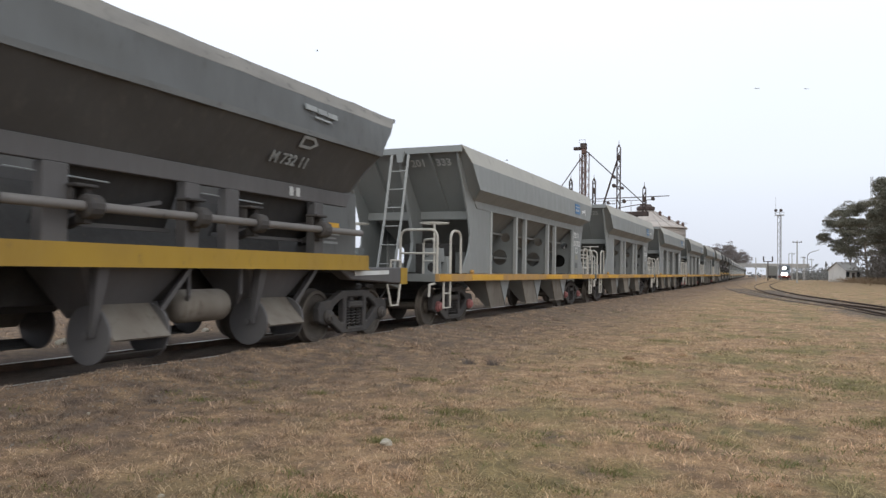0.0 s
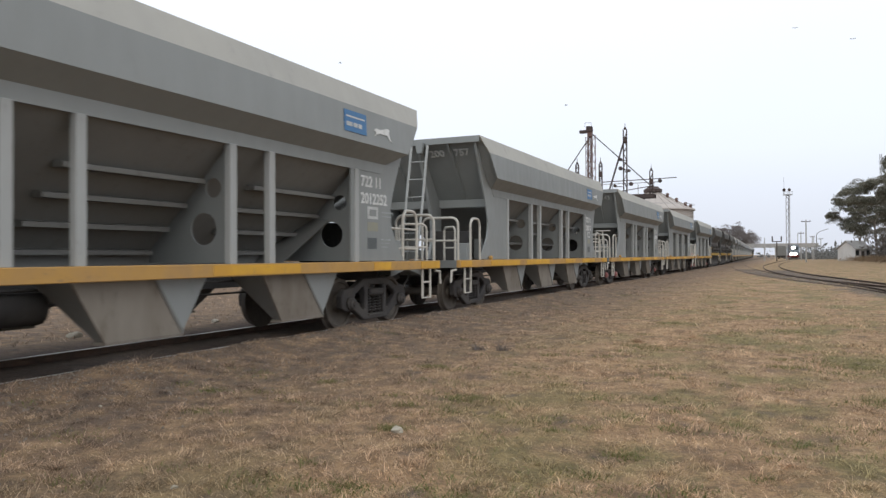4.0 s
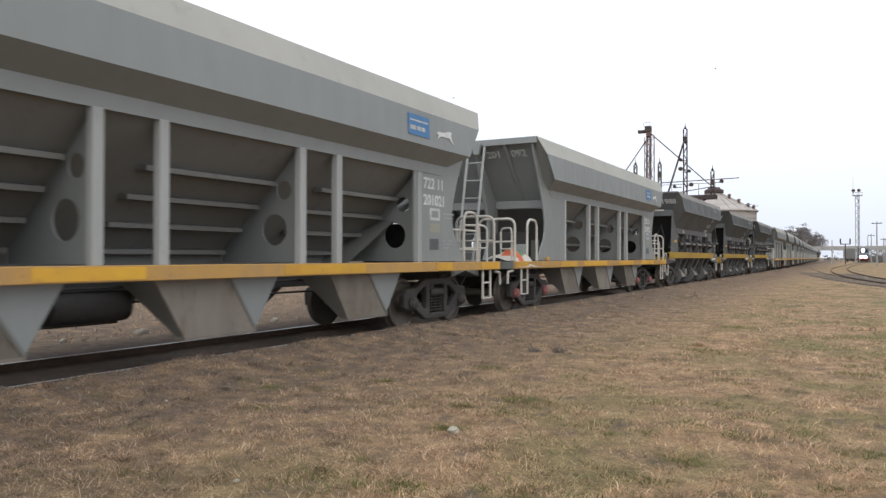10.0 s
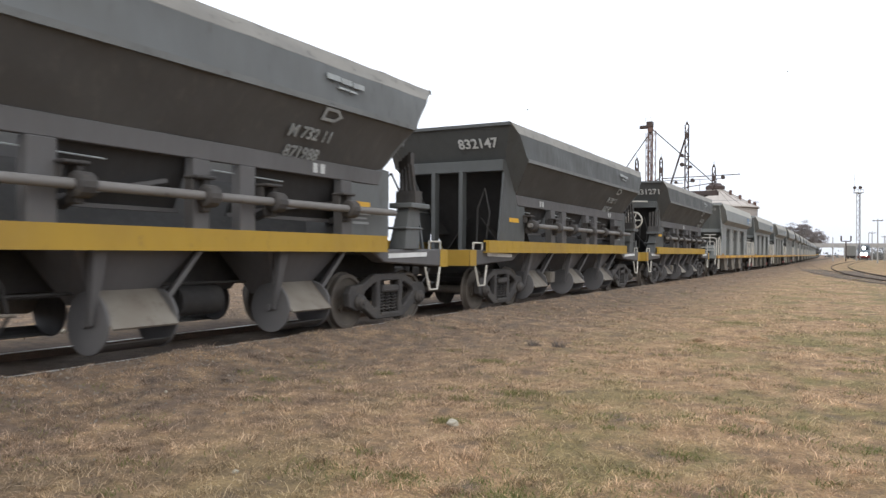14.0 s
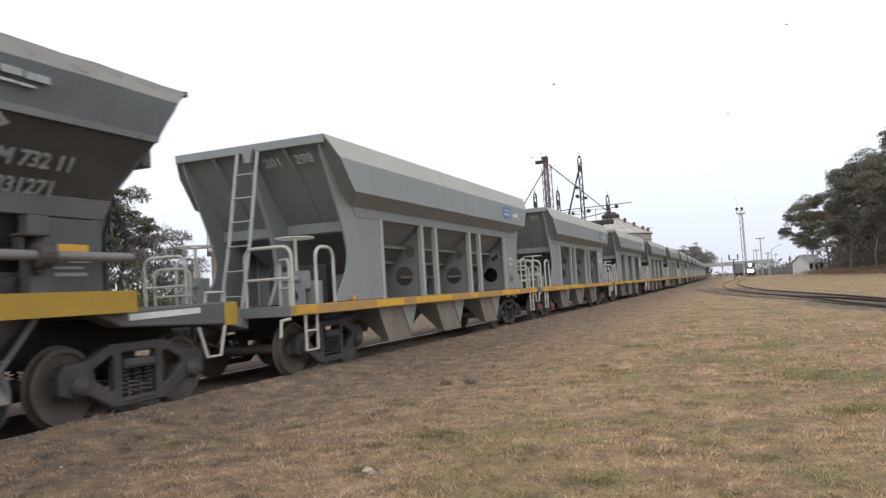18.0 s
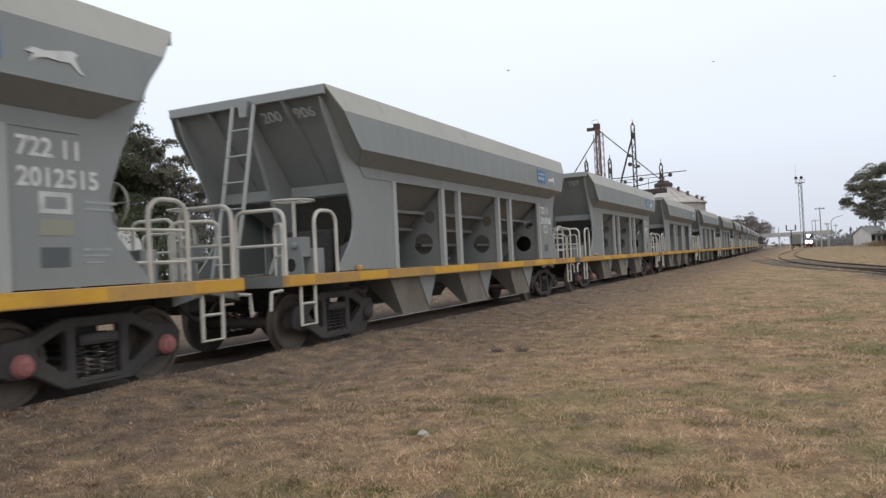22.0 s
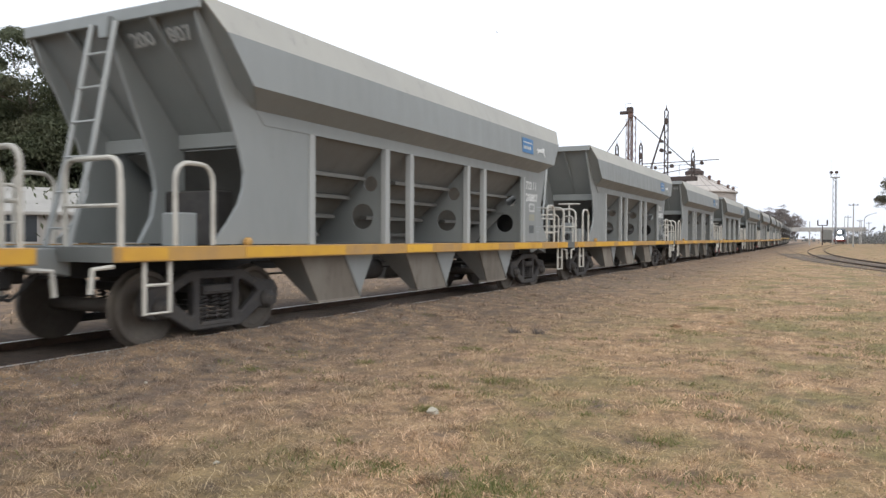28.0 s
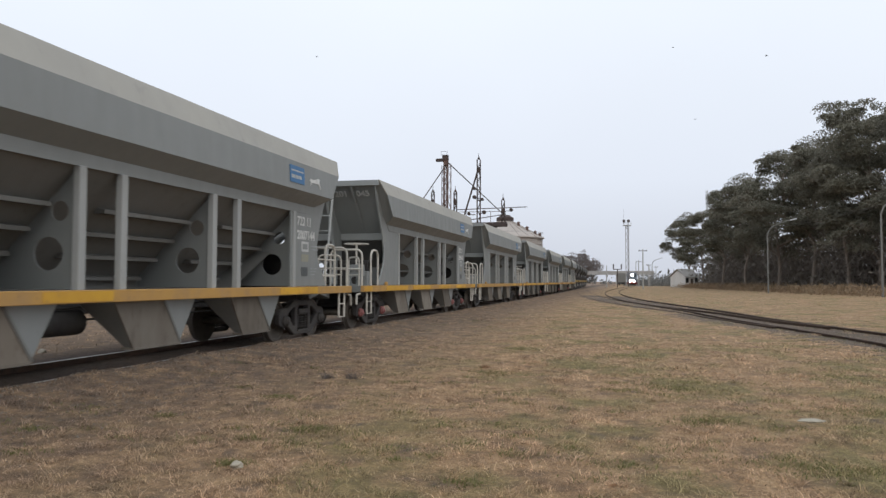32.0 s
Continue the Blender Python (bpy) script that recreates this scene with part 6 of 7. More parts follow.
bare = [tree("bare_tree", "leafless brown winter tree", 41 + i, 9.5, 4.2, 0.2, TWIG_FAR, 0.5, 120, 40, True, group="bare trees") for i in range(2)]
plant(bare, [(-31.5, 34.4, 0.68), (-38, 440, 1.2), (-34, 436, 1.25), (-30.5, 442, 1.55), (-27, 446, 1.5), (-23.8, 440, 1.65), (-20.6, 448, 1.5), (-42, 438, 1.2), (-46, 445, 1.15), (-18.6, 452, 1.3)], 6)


def foliage_band(name, label, places, leaf, size, seed, per):
    """A mass of low growth, as one uncountable thing: x, y, half width, height."""
    r = np.random.default_rng(seed)
    out = []
    for x, y, w, h in places:
        c = np.column_stack([r.normal(x, w, per), r.normal(y, w * 0.8, per), h * r.uniform(0, 1, per) ** 1.5])
        out.append(c)
    c = np.concatenate(out)
    n = len(c)
    u = r.normal(0, 1, (n, 3)) * np.array([0.6, 0.6, 1.2])
    u /= np.linalg.norm(u, axis=1)[:, None]
    v = np.cross(u, r.normal(0, 1, (n, 3)))
    v /= np.linalg.norm(v, axis=1)[:, None]
    s = size * r.uniform(0.5, 1.3, n)[:, None]
    q = np.stack([c - u * s, c + v * s * 0.4, c + u * s, c - v * s * 0.4], 1).reshape(-1, 3)
    me = bpy.data.meshes.new(name)
    me.from_pydata(q.tolist(), [], np.arange(4 * n).reshape(-1, 4).tolist())
    return tagged(part(name, me, leaf), label, "undergrowth", kind="stuff")


rb = random.Random(9)
foliage_band("dry_weeds", "tall brown dry weeds along the foot of the trees", [(16 + 10 * f + rb.uniform(-1.5, 1.5), 190 - 110 * f + rb.uniform(-4, 4), 2.4, rb.uniform(0.5, 1.3)) for f in (i / 80 for i in range(81))], WEED, 0.15, 3, 330)
foliage_band("dark_undergrowth", "dark shaded undergrowth between the trunks", [(22 + 15 * f + rb.uniform(-2, 2), 192 - 114 * f + rb.uniform(-4, 4), 2.4, rb.uniform(5.0, 11.0)) for f in (i / 70 for i in range(71))], SHADE_LEAF, 0.34, 5, 900)
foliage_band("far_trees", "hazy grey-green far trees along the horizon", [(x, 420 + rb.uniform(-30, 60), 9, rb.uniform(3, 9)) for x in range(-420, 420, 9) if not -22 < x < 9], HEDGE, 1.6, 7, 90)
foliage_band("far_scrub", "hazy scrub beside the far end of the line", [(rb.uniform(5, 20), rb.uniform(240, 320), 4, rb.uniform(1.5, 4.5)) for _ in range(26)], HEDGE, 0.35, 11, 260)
foliage_band("dark_shrubs", "dark green shrubs filling the gaps under the trees behind the line", [(-d * math.sin(a), d * math.cos(a), 1.3, h * rb.uniform(0.7, 1.1)) for a, d, h in ((math.radians(q), 38 + 6 * rb.random(), 4.2 if q > 44 else 2.2) for q in [41 + 0.34 * i for i in range(60)])], LEAF_PINE, 0.14, 19, 420)
foliage_band("field_scrub", "dry scrub behind the line", [(rb.uniform(-60, -22), rb.uniform(20, 60), 1.2, rb.uniform(0.5, 1.2)) for _ in range(40)], WEED, 0.16, 13, 120)


# ---- signals, silo and masts behind the train ----
def lattice(shape, x, y, z0, z1, w, step, bar=0.05):
    """Four legs with crossed bracing."""
    for sx in (-1, 1):
        for sy in (-1, 1):
            shape.bar((x + sx * w / 2, y + sy * w / 2, z0), (x + sx * w / 2, y + sy * w / 2, z1), bar)
    z, k = z0, 1
    while z < z1 - step * 0.5:
        for sy in (-1, 1):
            shape.bar((x - k * w / 2, y + sy * w / 2, z), (x + k * w / 2, y + sy * w / 2, min(z + step, z1)), bar * 0.7)
            shape.bar((x + sy * w / 2, y - k * w / 2, z), (x + sy * w / 2, y + k * w / 2, min(z + step, z1)), bar * 0.7)
        z += step
        k = -k
    return shape


def signal_gantry():
    t = thing("signal_gantry", "dark iron railway signal gantry with bare posts and lamps", "railway signal")
    y = 60.0
    s = Shape()
    for x in (-15.9, -12.6):
        lattice(s, x, y, 0.0, 6.1, 0.45, 0.8, 0.07)
    part("trestle", s, LATTICE, t)
    s = Shape().box(-16.2, -9.15, y - 0.35, y + 0.35, 6.05, 6.13).box(-16.2, -9.15, y - 0.38, y - 0.33, 5.80, 6.12).box(-16.2, -9.15, y + 0.33, y + 0.38, 5.80, 6.12)
    part("platform", s, LATTICE, t)
    part("bracket", Shape().bar((-12.4, y, 5.0), (-9.9, y, 5.8), 0.09), LATTICE, t)
    for x, z in ((-15.3, 8.73), (-13.4, 8.69), (-11.45, 11.3), (-9.45, 7.93)):
        s = lattice(Shape(), x, y, 6.1, z, 0.22 if z < 10 else 0.26, 0.55, 0.045)
        d = part("signal_post", s, LATTICE, t)
        part("finial", Shape().lathe((x, y, z), "z", [(0.0, 0.11), (0.10, 0.10), (0.24, 0.025), (0.50, 0.015)], 10), LATTICE, d)
        part("lamp_case", Shape().box(x - 0.13, x + 0.13, y - 0.2, y + 0.2, z - 1.05, z - 0.62), LATTICE, d, bevel=0.03)
    for x, z, r in ((-10.95, 6.95, 0.16), (-12.2, 6.85, 0.13), (-8.75, 7.1, 0.15), (-11.75, 8.9, 0.14), (-11.75, 8.2, 0.16), (-11.1, 8.0, 0.12)):
        s = Shape().lathe((x, y - 0.25, z), "y", [(-0.18, r * 0.9), (-0.12, r), (0.12, r * 0.9), (0.2, r * 0.5)], 14).bar((x, y, z - 0.05), (x + (0.5 if x < -11.45 else -0.5), y, z - 0.05), 0.05)
        part("signal_lamp", s, LATTICE, t)
    part("stay", Shape().tube([(-11.6, y + 0.3, 10.4), (-12.95, y + 0.3, 6.0)], 0.07, 6), LATTICE, t)
    s = Shape()
    for x0, x1 in ((-16.2, -9.2),):
        s.tube([(x0, y - 0.36, 7.0), (x1, y - 0.36, 7.0)], 0.02, 5)
    for x in (-16.2, -14.4, -12.4, -10.4, -9.2):
        s.tube([(x, y - 0.36, 6.1), (x, y - 0.36, 7.0)], 0.02, 5)
    part("guard_rail", s, LATTICE, t)


signal_gantry()


def elevator():
    t = thing("grain_elevator", "rusty grain elevator leg with spouts and a ladder cage", "grain elevator")
    x, y, top = -25.4, 107.0, 19.6
    part("leg", lattice(Shape(), x, y, 0, top, 0.44, 0.8, 0.075).box(x - 0.05, x + 0.05, y + 0.12, y + 0.2, 0, top).box(x - 0.32, x + 0.32, y - 0.32, y + 0.32, top - 1.2, top - 0.5), RUSTY, t)
    part("head", Shape().box(x - 0.5, x + 0.35, y - 0.4, y + 0.4, top - 0.5, top + 0.3).box(x - 1.5, x - 0.4, y - 0.25, y + 0.25, top - 0.65, top - 0.2), LATTICE, t, bevel=0.05)
    s = lattice(Shape(), x + 0.52, y, 0, top - 1.0, 0.45, 1.1, 0.05)
    part("ladder_cage", s, RUSTY, t)
    part("guard_rail", Shape().tube([(x - 0.6, y - 0.5, top + 0.2), (x - 0.6, y - 0.5, top + 0.75), (x + 0.3, y - 0.5, top + 0.75), (x + 0.3, y - 0.5, top + 0.2)], 0.03, 5), LATTICE, t)
    part("ladder_cage", lattice(Shape(), x - 0.50, y, 0, top - 1.2, 0.24, 1.2, 0.04), RUSTY, t)
    for a, b in (((x, y, top - 1.2), (x - 3.9, y, 12.9)), ((x + 0.3, y, top - 0.8), (-19.8, 126, 12.6)), ((x + 0.2, y, top - 8.4), (x + 1.2, y, top - 7.8)), ((-24.0, 108, 11.9), (-15.8, 125, 13.8)), ((-23.6, 112, 10.6), (-19.8, 126, 12.7))):
        part("spout", Shape().tube([a, b], 0.075, 6), LATTICE, t)


elevator()


def silo():
    t = thing("grain_silo", "weathered round sheet-metal grain silo with a conical roof", "silo")
    cx, cy, r, ez, az = -20.0, 128.4, 6.4, 8.7, 12.3
    prof = []
    z = 0.0
    while z < ez:
        prof += [(z, r), (z + 0.55, r), (z + 0.57, r + 0.05), (z + 0.62, r + 0.05)]
        z += 0.64
    part("wall", Shape().lathe((cx, cy, 0), "z", prof, 48), SILO, t)
    part("roof", Shape().lathe((cx, cy, 0), "z", [(ez - 0.05, r + 0.3), (ez + 0.08, r + 0.3), (az - 0.5, 1.0), (az - 0.45, 0.2)], 48), SILO, t)
    for i in range(24):
        a = 2 * math.pi * i / 24
        part("roof_rib", Shape().bar((cx + (r + 0.28) * math.cos(a), cy + (r + 0.28) * math.sin(a), ez + 0.12), (cx + 1.0 * math.cos(a), cy + 1.0 * math.sin(a), az - 0.44), 0.07), SILO, t)
    part("roof_cap", Shape().lathe((cx, cy, az - 0.5), "z", [(0, 1.5), (0.5, 1.5), (0.75, 1.0), (0.95, 0.9), (1.0, 0.3)], 12), LATTICE, t)
    for i, f in enumerate((0.35, 0.62, 0.86, 0.97)):
        a = -0.5 + 0.1 * i
        rr = 1 + (r - 1) * f
        zz = az - 0.5 + (ez - az + 0.5) * f
        part("roof_vent", Shape().lathe((cx + rr * math.cos(a), cy + rr * math.sin(a), zz), "z", [(0, 0.22), (0.55, 0.22), (0.6, 0.34), (0.8, 0.1)], 10), RUSTY, t)
    part("guard_rail", Shape().tube([(cx + (r + 0.2) * math.cos(a), cy + (r + 0.2) * math.sin(a), ez + 0.9) for a in (2 * math.pi * i / 36 for i in range(37))], 0.03, 5), GALV, t)


silo()


def light_tower(x, y, h):
    t = thing("floodlight_mast", "tall pale floodlight mast with a lamp platform", "light mast")
    part("mast", lattice(Shape(), x, y, 0, h - 1.2, 0.85, 0.9, 0.17), GALV, t)
    part("ladder", Shape().box(x + 0.10, x + 0.24, y - 0.52, y - 0.46, 0, h - 1.3), LATTICE, t)
    part("platform", Shape().box(x - 1.1, x + 1.1, y - 0.8, y + 0.8, h - 1.35, h - 1.15), GALV, t)
    part("guard_rail", Shape().box(x - 1.1, x + 1.1, y - 0.85, y - 0.78, h - 0.62, h - 0.52).box(x - 1.1, x - 1.02, y - 0.85, y - 0.78, h - 1.2, h - 0.5).box(x + 1.02, x + 1.1, y - 0.85, y - 0.78, h - 1.2, h - 0.5).box(x - 0.05, x + 0.05, y - 0.85, y - 0.78, h - 1.2, h - 0.5), GALV, t)
    for dx in (-0.85, 0.35):
        part("floodlight", Shape().lathe((x + dx, y - 0.5, h - 0.05), "y", [(-0.30, 0.36), (-0.2, 0.40), (0.2, 0.2), (0.35, 0.1)], 12).bar((x + dx, y - 0.4, h - 1.2), (x + dx, y - 0.4, h - 0.05), 0.08), LATTICE, t)
    part("lightning_rod", Shape().tube([(x - 0.9, y, h - 1), (x - 0.9, y, h + 3.4)], 0.035, 5), GALV, t)


light_tower(0.66, 211, 17.9)


def pole(name, label, x, y, h, arms=(), r=0.14, mat=CONCRETE):
    t = thing(name, label, "pole", "poles along the line")
    part("shaft", Shape().tube([(x, y, 0), (x, y, h)], r, 8, r * 0.6), mat, t)
    for z, w in arms:
        part("cross_arm", Shape().box(x - w / 2, x + w / 2, y - 0.06, y + 0.06, z - 0.06, z + 0.06), LATTICE, t)
        for dx in (-w * 0.42, w * 0.42):
            part("insulator", Shape().lathe((x + dx, y, z + 0.06), "z", [(0, 0.05), (0.08, 0.07), (0.16, 0.04)], 8), CONCRETE, t)


LINE_POLE = "grey pole standing beside the far lines"
for x, y, h, arms in ((3.4, 150, 7.6, ((7.3, 1.6),)), (3.5, 205, 7.0, ((6.6, 1.4),)), (3.2, 235, 7.4, ()), (6.3, 215, 6.2, ((5.9, 1.2),)), (7.4, 240, 6.6, ()), (9.6, 250, 6.4, ((6.0, 1.2),)), (-4.4, 190, 5.3, ())):
    pole("line_pole", LINE_POLE, x, y, h, arms)


def signal_post(x, y):
    t = thing("signal_post", "dark twin-lamp railway signal on a thin post", "railway signal")
    part("shaft", Shape().tube([(x, y, 0), (x, y, 4.3)], 0.12, 7), LATTICE, t)
    part("bracket", Shape().box(x - 0.95, x + 0.95, y - 0.06, y + 0.06, 4.15, 4.32), LATTICE, t)
    for dx in (-0.9, 0.9):
        part("signal_head", Shape().box(x + dx - 0.14, x + dx + 0.14, y - 0.15, y + 0.15, 4.3, 5.4), LATTICE, t, bevel=0.05)


signal_post(-1.7, 180)


def street_lamp(x, y, h, reach):
    t = thing("street_lamp", "tall grey street lamp with a curved arm", "street lamp", "street lamps")
    pts = [(x, y, 0), (x, y, h * 0.5), (x, y, h * 0.86), (x + reach * 0.08, y, h * 0.93), (x + reach * 0.25, y, h * 0.985), (x + reach * 0.55, y, h * 1.03), (x + reach, y, h * 1.07)]
    part("column", Shape().tube(pts, 0.10, 8, 0.055), GREY_IN, t, smooth=True)
    part("lamp_head", Shape().hexa([(x + reach - 0.1, y - 0.15, h * 1.06), (x + reach + 0.65, y - 0.15, h * 1.085), (x + reach + 0.65, y + 0.15, h * 1.085), (x + reach - 0.1, y + 0.15, h * 1.06)], [(x + reach - 0.1, y - 0.1, h * 1.06 + 0.16), (x + reach + 0.6, y - 0.1, h * 1.085 + 0.14), (x + reach + 0.6, y + 0.1, h * 1.085 + 0.14), (x + reach - 0.1, y + 0.1, h * 1.06 + 0.16)]), GALV, t)


street_lamp(17.0, 98.5, 8.3, 2.7)
street_lamp(23.0, 76.6, 8.9, 2.8)
wire = thing("overhead_wire", "thin overhead wire between two street lamps", "wire")
part("strand", Shape().tube([(17.0 + 6 * f, 98.5 - 21.9 * f, 8.0 + 0.5 * f - 1.2 * f * (1 - f)) for f in (i / 12 for i in range(13))], 0.018, 4), BLACK, wire)
street_lamp(7.5, 222, 7.4, 2.2)


def antenna(x, y, h):
    t = thing("antenna_mast", "thin red and white antenna mast far off", "antenna mast")
    part("mast", lattice(Shape(), x, y, 0, h, 0.9, 3.0, 0.22), GALV, t)


antenna(48.5, 480, 57)


# ---- houses ----
def gable_house(name, label, cx, cy, turn, w, d, eave, ridge, wall, roof, windows, door=True):
    t = thing(name, label, "house", m=pose(cx, cy, 0, 0, 0, turn))
    hw, hd = w / 2, d / 2
    s = Shape()
    s.box(-hw, hw, -hd, -hd + 0.22, 0, eave).box(-hw, hw, hd - 0.22, hd, 0, eave).box(-hw, -hw + 0.22, -hd + 0.22, hd - 0.22, 0, eave).box(hw - 0.22, hw, -hd + 0.22, hd - 0.22, 0, eave)
    for x in (-hw, hw - 0.22):
        s.add([(x, -hd, eave), (x, hd, eave), (x, 0, ridge), (x + 0.22, -hd, eave), (x + 0.22, hd, eave), (x + 0.22, 0, ridge)], [(0, 1, 2), (5, 4, 3), (0, 3, 4, 1), (1, 4, 5, 2), (2, 5, 3, 0)])
    part("wall", s, wall, t)
    o = 0.35
    for sy in (-1, 1):
        s = Shape().hexa([(-hw - o, sy * (hd + o), eave - 0.12), (hw + o, sy * (hd + o), eave - 0.12), (hw + o, 0, ridge + 0.05), (-hw - o, 0, ridge + 0.05)], [(-hw - o, sy * (hd + o), eave), (hw + o, sy * (hd + o), eave), (hw + o, 0, ridge + 0.17), (-hw - o, 0, ridge + 0.17)])
        part("roof", s, roof, t)
    for x, z, ww, hh in windows:
        f = part("window", Shape().box(x - ww / 2 - 0.08, x + ww / 2 + 0.08, -hd - 0.05, -hd + 0.02, z - hh / 2 - 0.08, z + hh / 2 + 0.08), CONCRETE, t)
        part("pane", Shape().box(x - ww / 2, x + ww / 2, -hd - 0.056, -hd - 0.05, z - hh / 2, z + hh / 2), GLASS_DARK, f)
    if door:
        part("door", Shape().box(-0.45, 0.45, -hd - 0.05, -hd + 0.02, 0, 2.05), LATTICE, t)
    return t


gable_house("white_house", "white plastered house with a dark window behind trees", -30.4, 23.2, 56, 6.0, 5.0, 2.4, 3.4, PLASTER_OLD, PLASTER_OLD, ((-2.6, 1.7, 1.2, 1.1), (2.4, 1.7, 1.0, 1.1)))
gable_house("white_house", "small white house with a grey roof among trees", 14.0, 192, 48, 4.8, 4.4, 2.6, 4.3, PLASTER, CONCRETE, ((-1.8, 1.7, 1.0, 1.1), (1.7, 1.7, 1.0, 1.1)))
gable_house("brick_house", "brown brick house with a grey roof behind the line", -41.5, 57.0, 40, 6.4, 6.0, 6.0, 7.8, BRICK, CONCRETE, ((-2.4, 1.8, 1.2, 1.2), (2.2, 1.8, 1.2, 1.2)))


def garden_wall():
    t = thing("garden_wall", "low pale wall behind the line", "wall", kind="structure")
    for i in range(7):
        a = Vector((-36.5 - 0.9 * i, 38.0 + 2.6 * i, 0))
        s = Shape().bar(a + Vector((0, 0, 0.55)), a + Vector((-0.9, 2.58, 0.55)), 0.18, 1.1)
        part("wall_panel", s, PLASTER, t)


garden_wall()


def overpass():
    t = thing("road_overpass", "hazy grey road overpass crossing far off", "bridge")
    y = 390
    part("deck", Shape().box(-90, 14, y, y + 8, 4.8, 5.9).box(-90, 14, y, y + 0.3, 5.9, 6.7), CONCRETE, t)
    for x in range(-84, 12, 16):
        part("pier", Shape().box(x - 0.6, x + 0.6, y + 1, y + 7, 0, 4.8), CONCRETE, t)


overpass()


def locomotive(x, y):
    t = thing("locomotive", "distant locomotive with bright headlamps lit", "locomotive", m=pose(x, y, 0.02))
    part("body", Shape().box(-1.45, 1.45, 1.2, 15.5, 1.1, 3.7).box(-1.45, 1.45, 0.0, 2.4, 1.1, 2.5).box(-1.3, 1.3, 1.0, 4.0, 3.6, 4.1), LOCO, t, bevel=0.12)
    part("windscreen", Shape().box(-1.1, 1.1, 1.17, 1.2, 2.7, 3.4), GLASS_DARK, t)
    part("buffer_beam", Shape().box(-1.45, 1.45, -0.15, 0.05, 0.7, 1.15), RED_PAINT, t)
    part("under_frame", Shape().box(-1.3, 1.3, 0.3, 15.2, 0.55, 1.1), BLACK, t)
    for yy in (2.2, 4.0, 11.5, 13.3):
        part("wheelset", Shape().lathe((0, yy, 0.5), "x", [(-1.0, 0.5), (-0.85, 0.5), (-0.84, 0.08), (0.84, 0.08), (0.85, 0.5), (1.0, 0.5)], 18), IRON, t)
    # radii enlarged: the bloom round each lamp is built into its lens
    for xx, z, r in ((0.0, 3.25, 0.38), (-0.45, 1.55, 0.34), (0.45, 1.55, 0.34)):
        yy = 1.05 if z > 2.5 else -0.1
        h = part("headlamp", Shape().lathe((xx, yy, z), "y", [(-0.12, r * 1.15), (0.15, r * 1.15)], 16), BLACK, t)
        part("lens", Shape().lathe((xx, yy - 0.13, z), "y", [(-0.03, r * 0.6), (0.0, r)], 16), LAMP_GLOW, h, "glowing white lens")


locomotive(2.0, 228)


def wagon_far(x, y, turn, mat):
    t = thing("box_wagon", "dark distant box wagon on the far line", "railway wagon", m=pose(x, y, 0, 0, 0, turn))
    part("body", Shape().box(-1.4, 1.4, 0, 12, 1.1, 3.9).hexa([(-1.4, 0, 3.9), (1.4, 0, 3.9), (1.4, 12, 3.9), (-1.4, 12, 3.9)], [(-0.9, 0, 4.2), (0.9, 0, 4.2), (0.9, 12, 4.2), (-0.9, 12, 4.2)]), mat, t)
    part("under_frame", Shape().box(-1.3, 1.3, 0.2, 11.8, 0.5, 1.1), BLACK, t)
    for yy in (1.4, 3.2, 8.8, 10.6):
        part("wheelset", Shape().lathe((0, yy, 0.46), "x", [(-0.95, 0.46), (-0.82, 0.46), (-0.8, 0.08), (0.8, 0.08), (0.82, 0.46), (0.95, 0.46)], 16), IRON, t)


# grey instead of black: distance haze taken into the colour
wagon_far(-1.2, 262, -1, GREY_IN)


def truck(x, y, turn):
    t = thing("red_truck", "small red truck with a white roof under the trees", "truck", m=pose(x, y, 0, 0, 0, turn))
    part("cab", Shape().box(-0.95, 0.95, -2.6, -1.0, 0.6, 2.2), RED_PAINT, t, bevel=0.12)
    part("roof", Shape().box(-0.97, 0.97, -2.5, 2.4, 2.25, 2.45), PLASTER, t, bevel=0.05)
    part("load_box", Shape().box(-1.0, 1.0, -0.9, 2.5, 0.7, 2.25), RED_PAINT, t, bevel=0.05)
    part("windscreen", Shape().box(-0.8, 0.8, -2.63, -2.6, 1.45, 2.05), GLASS_DARK, t)
    for sx in (-0.85, 0.85):
        for yy in (-1.8, 1.6):
            wl_ = part("wheel", Shape().lathe((sx, yy, 0.4), "x", [(-0.12, 0.36), (-0.08, 0.4), (0.08, 0.4), (0.12, 0.36)], 16), BLACK, t)
            part("rim", Shape().lathe((sx * 1.16, yy, 0.4), "x", [(-0.02, 0.2), (0.02, 0.2)], 12), GALV, wl_)


truck(31.0, 92.6, 100)


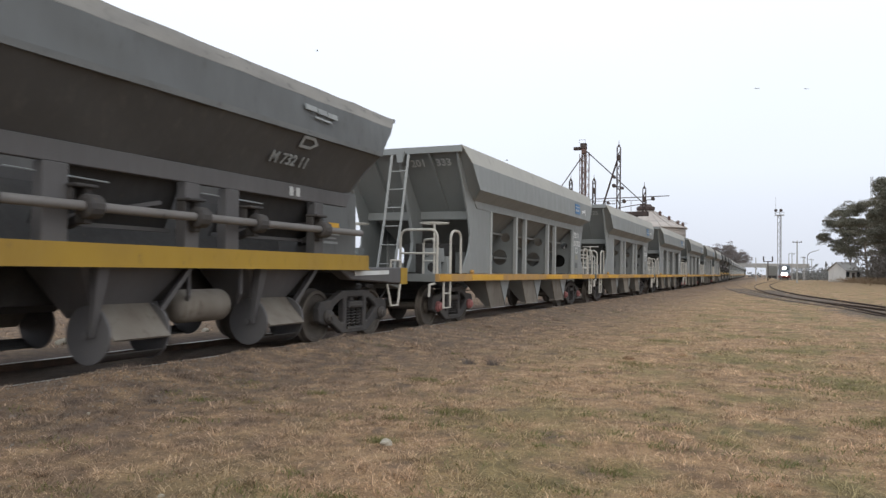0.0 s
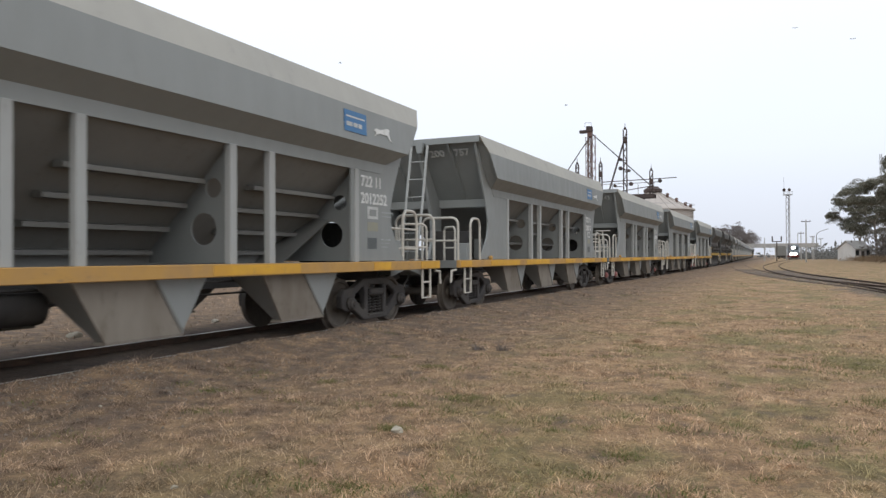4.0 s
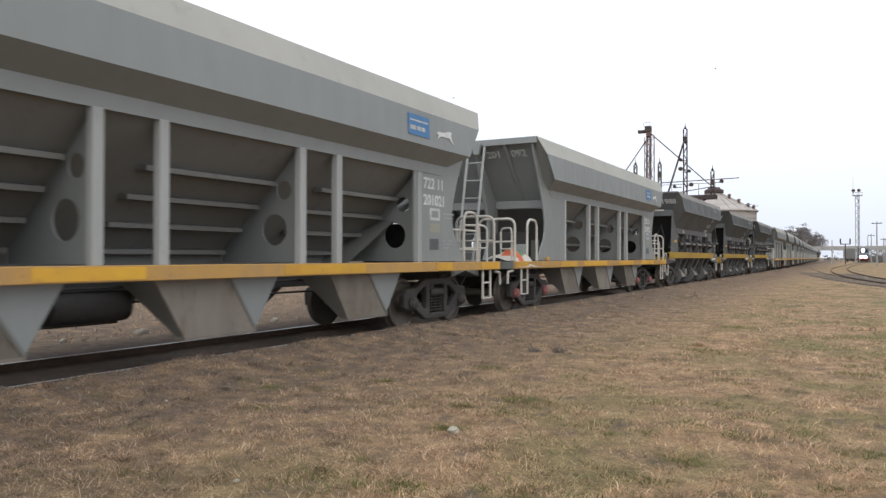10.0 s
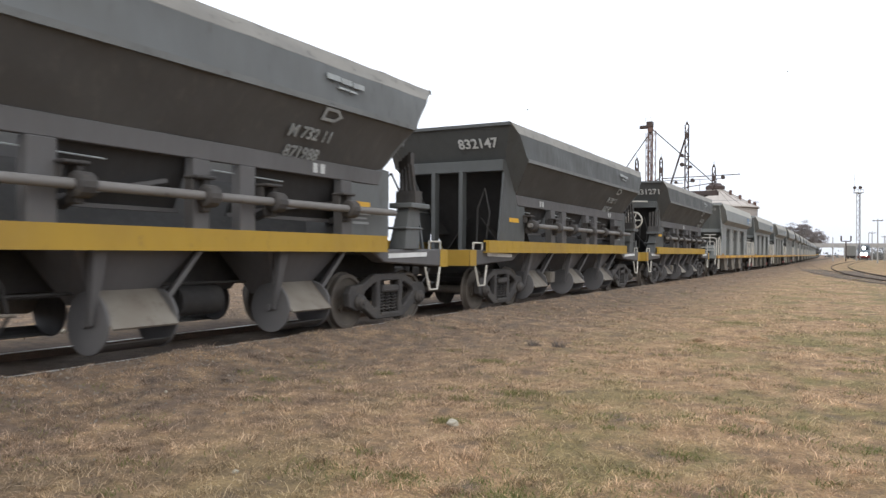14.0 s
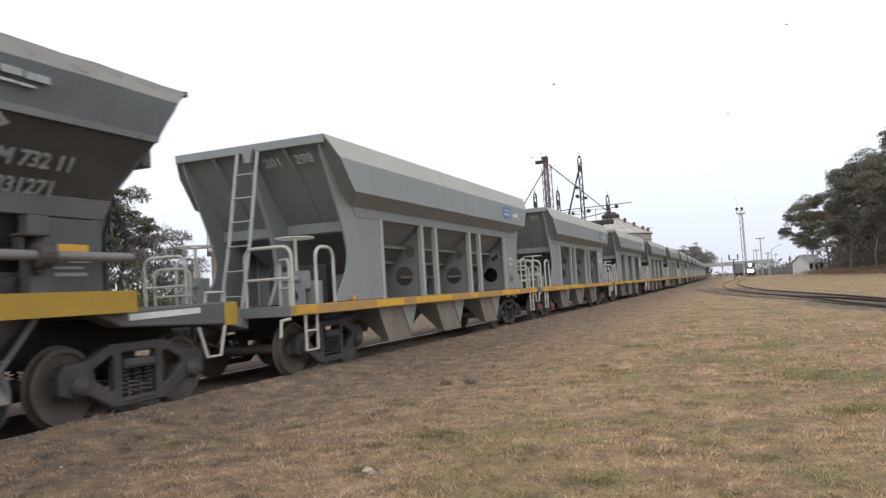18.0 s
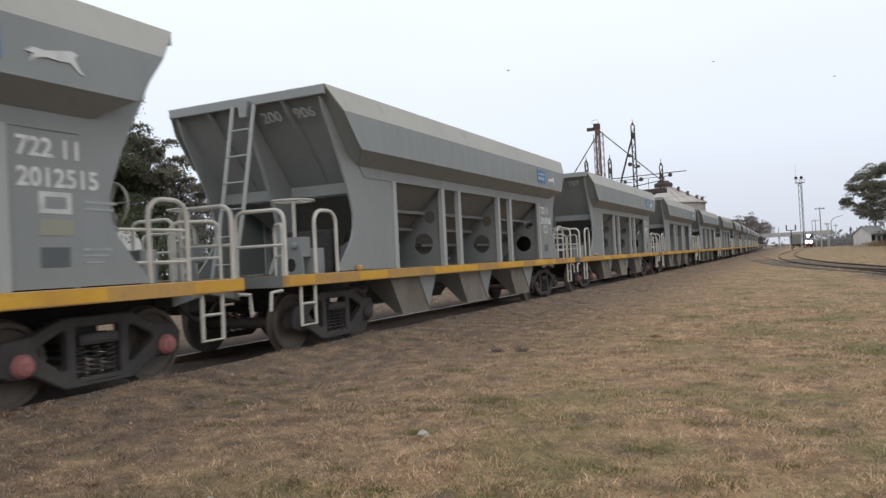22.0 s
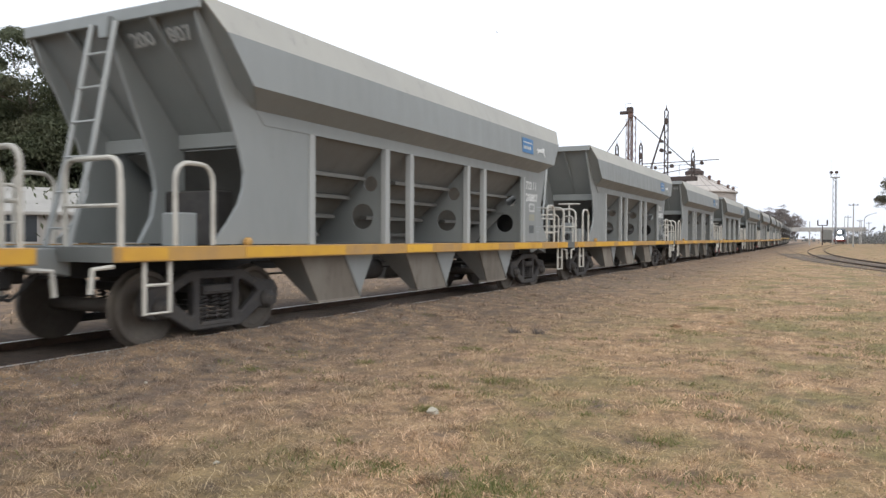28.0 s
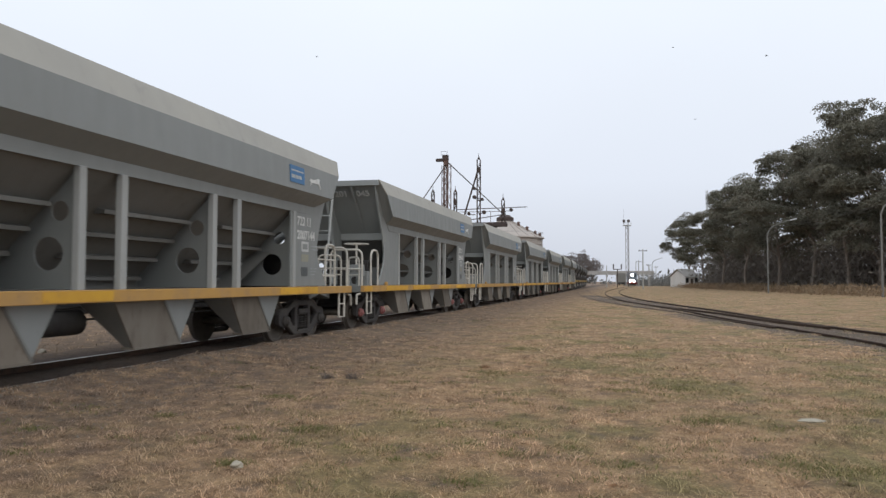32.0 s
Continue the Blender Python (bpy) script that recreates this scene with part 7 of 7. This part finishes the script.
# ---- movement ----
def bird(span_):
    b = thing("bird", "small dark bird gliding in the overcast sky", "bird", "birds in the sky")
    part("body", Shape().lathe((0, 0, 0), "y", [(-0.5 * span_, 0.01), (-0.3 * span_, 0.06 * span_), (0.1 * span_, 0.08 * span_), (0.35 * span_, 0.03 * span_), (0.5 * span_, 0.05 * span_)], 8), INK, b)
    for sx in (1, -1):
        s = Shape().hexa([(0.04 * sx * span_, -0.18 * span_, 0.0), (0.55 * sx * span_, -0.10 * span_, 0.16 * span_), (0.95 * sx * span_, 0.10 * span_, 0.10 * span_), (0.04 * sx * span_, 0.16 * span_, 0.0)],
                         [(0.04 * sx * span_, -0.18 * span_, 0.03 * span_), (0.55 * sx * span_, -0.10 * span_, 0.18 * span_), (0.95 * sx * span_, 0.10 * span_, 0.11 * span_), (0.04 * sx * span_, 0.16 * span_, 0.03 * span_)])
        part("wing", s, INK, b)
    return b


BIRDS = [bird(0.34) for _ in range(4)]


def motions():
    for w, at, half in WAGONS:
        walk(w, [(t, stand(at, half, t)) for t in range(33)])
        for b in w.children:
            if not b.name.startswith("bogie"):
                continue
            for s in b.children:
                if s.name.startswith("wheelset"):
                    y = s.matrix_basis.translation.y
                    walk(s, [(k / 15, pose(0, y, 0.457, math.degrees(run(k / 15) / 0.457) % 360)) for k in range(481)])
    flights = (((0, -2, 90, 22), (9, 3, 80, 27), (20, -18, 60, 17), (32, -30, 70, 24)), ((0, 3, 92, 22), (12, 10, 80, 25), (24, 2, 84, 26), (32, 14, 80, 24)),
               ((0, -26, 75, 13), (10, -12, 78, 20), (19, 1, 80, 17), (32, 8, 90, 20)), ((0, -40, 60, 22), (19, -16, 75, 14), (24, -2, 88, 26), (32, 6, 95, 30)))
    for b, rows in zip(BIRDS, flights):
        keys = []
        for i, (t, x, y, z) in enumerate(rows):
            nx, ny = rows[min(i + 1, len(rows) - 1)][1] - rows[max(i - 1, 0)][1], rows[min(i + 1, len(rows) - 1)][2] - rows[max(i - 1, 0)][2]
            keys.append((t, pose(x, y, z, 0, 0, math.degrees(math.atan2(ny, nx)) + 90)))
        walk(b, keys)


motions()
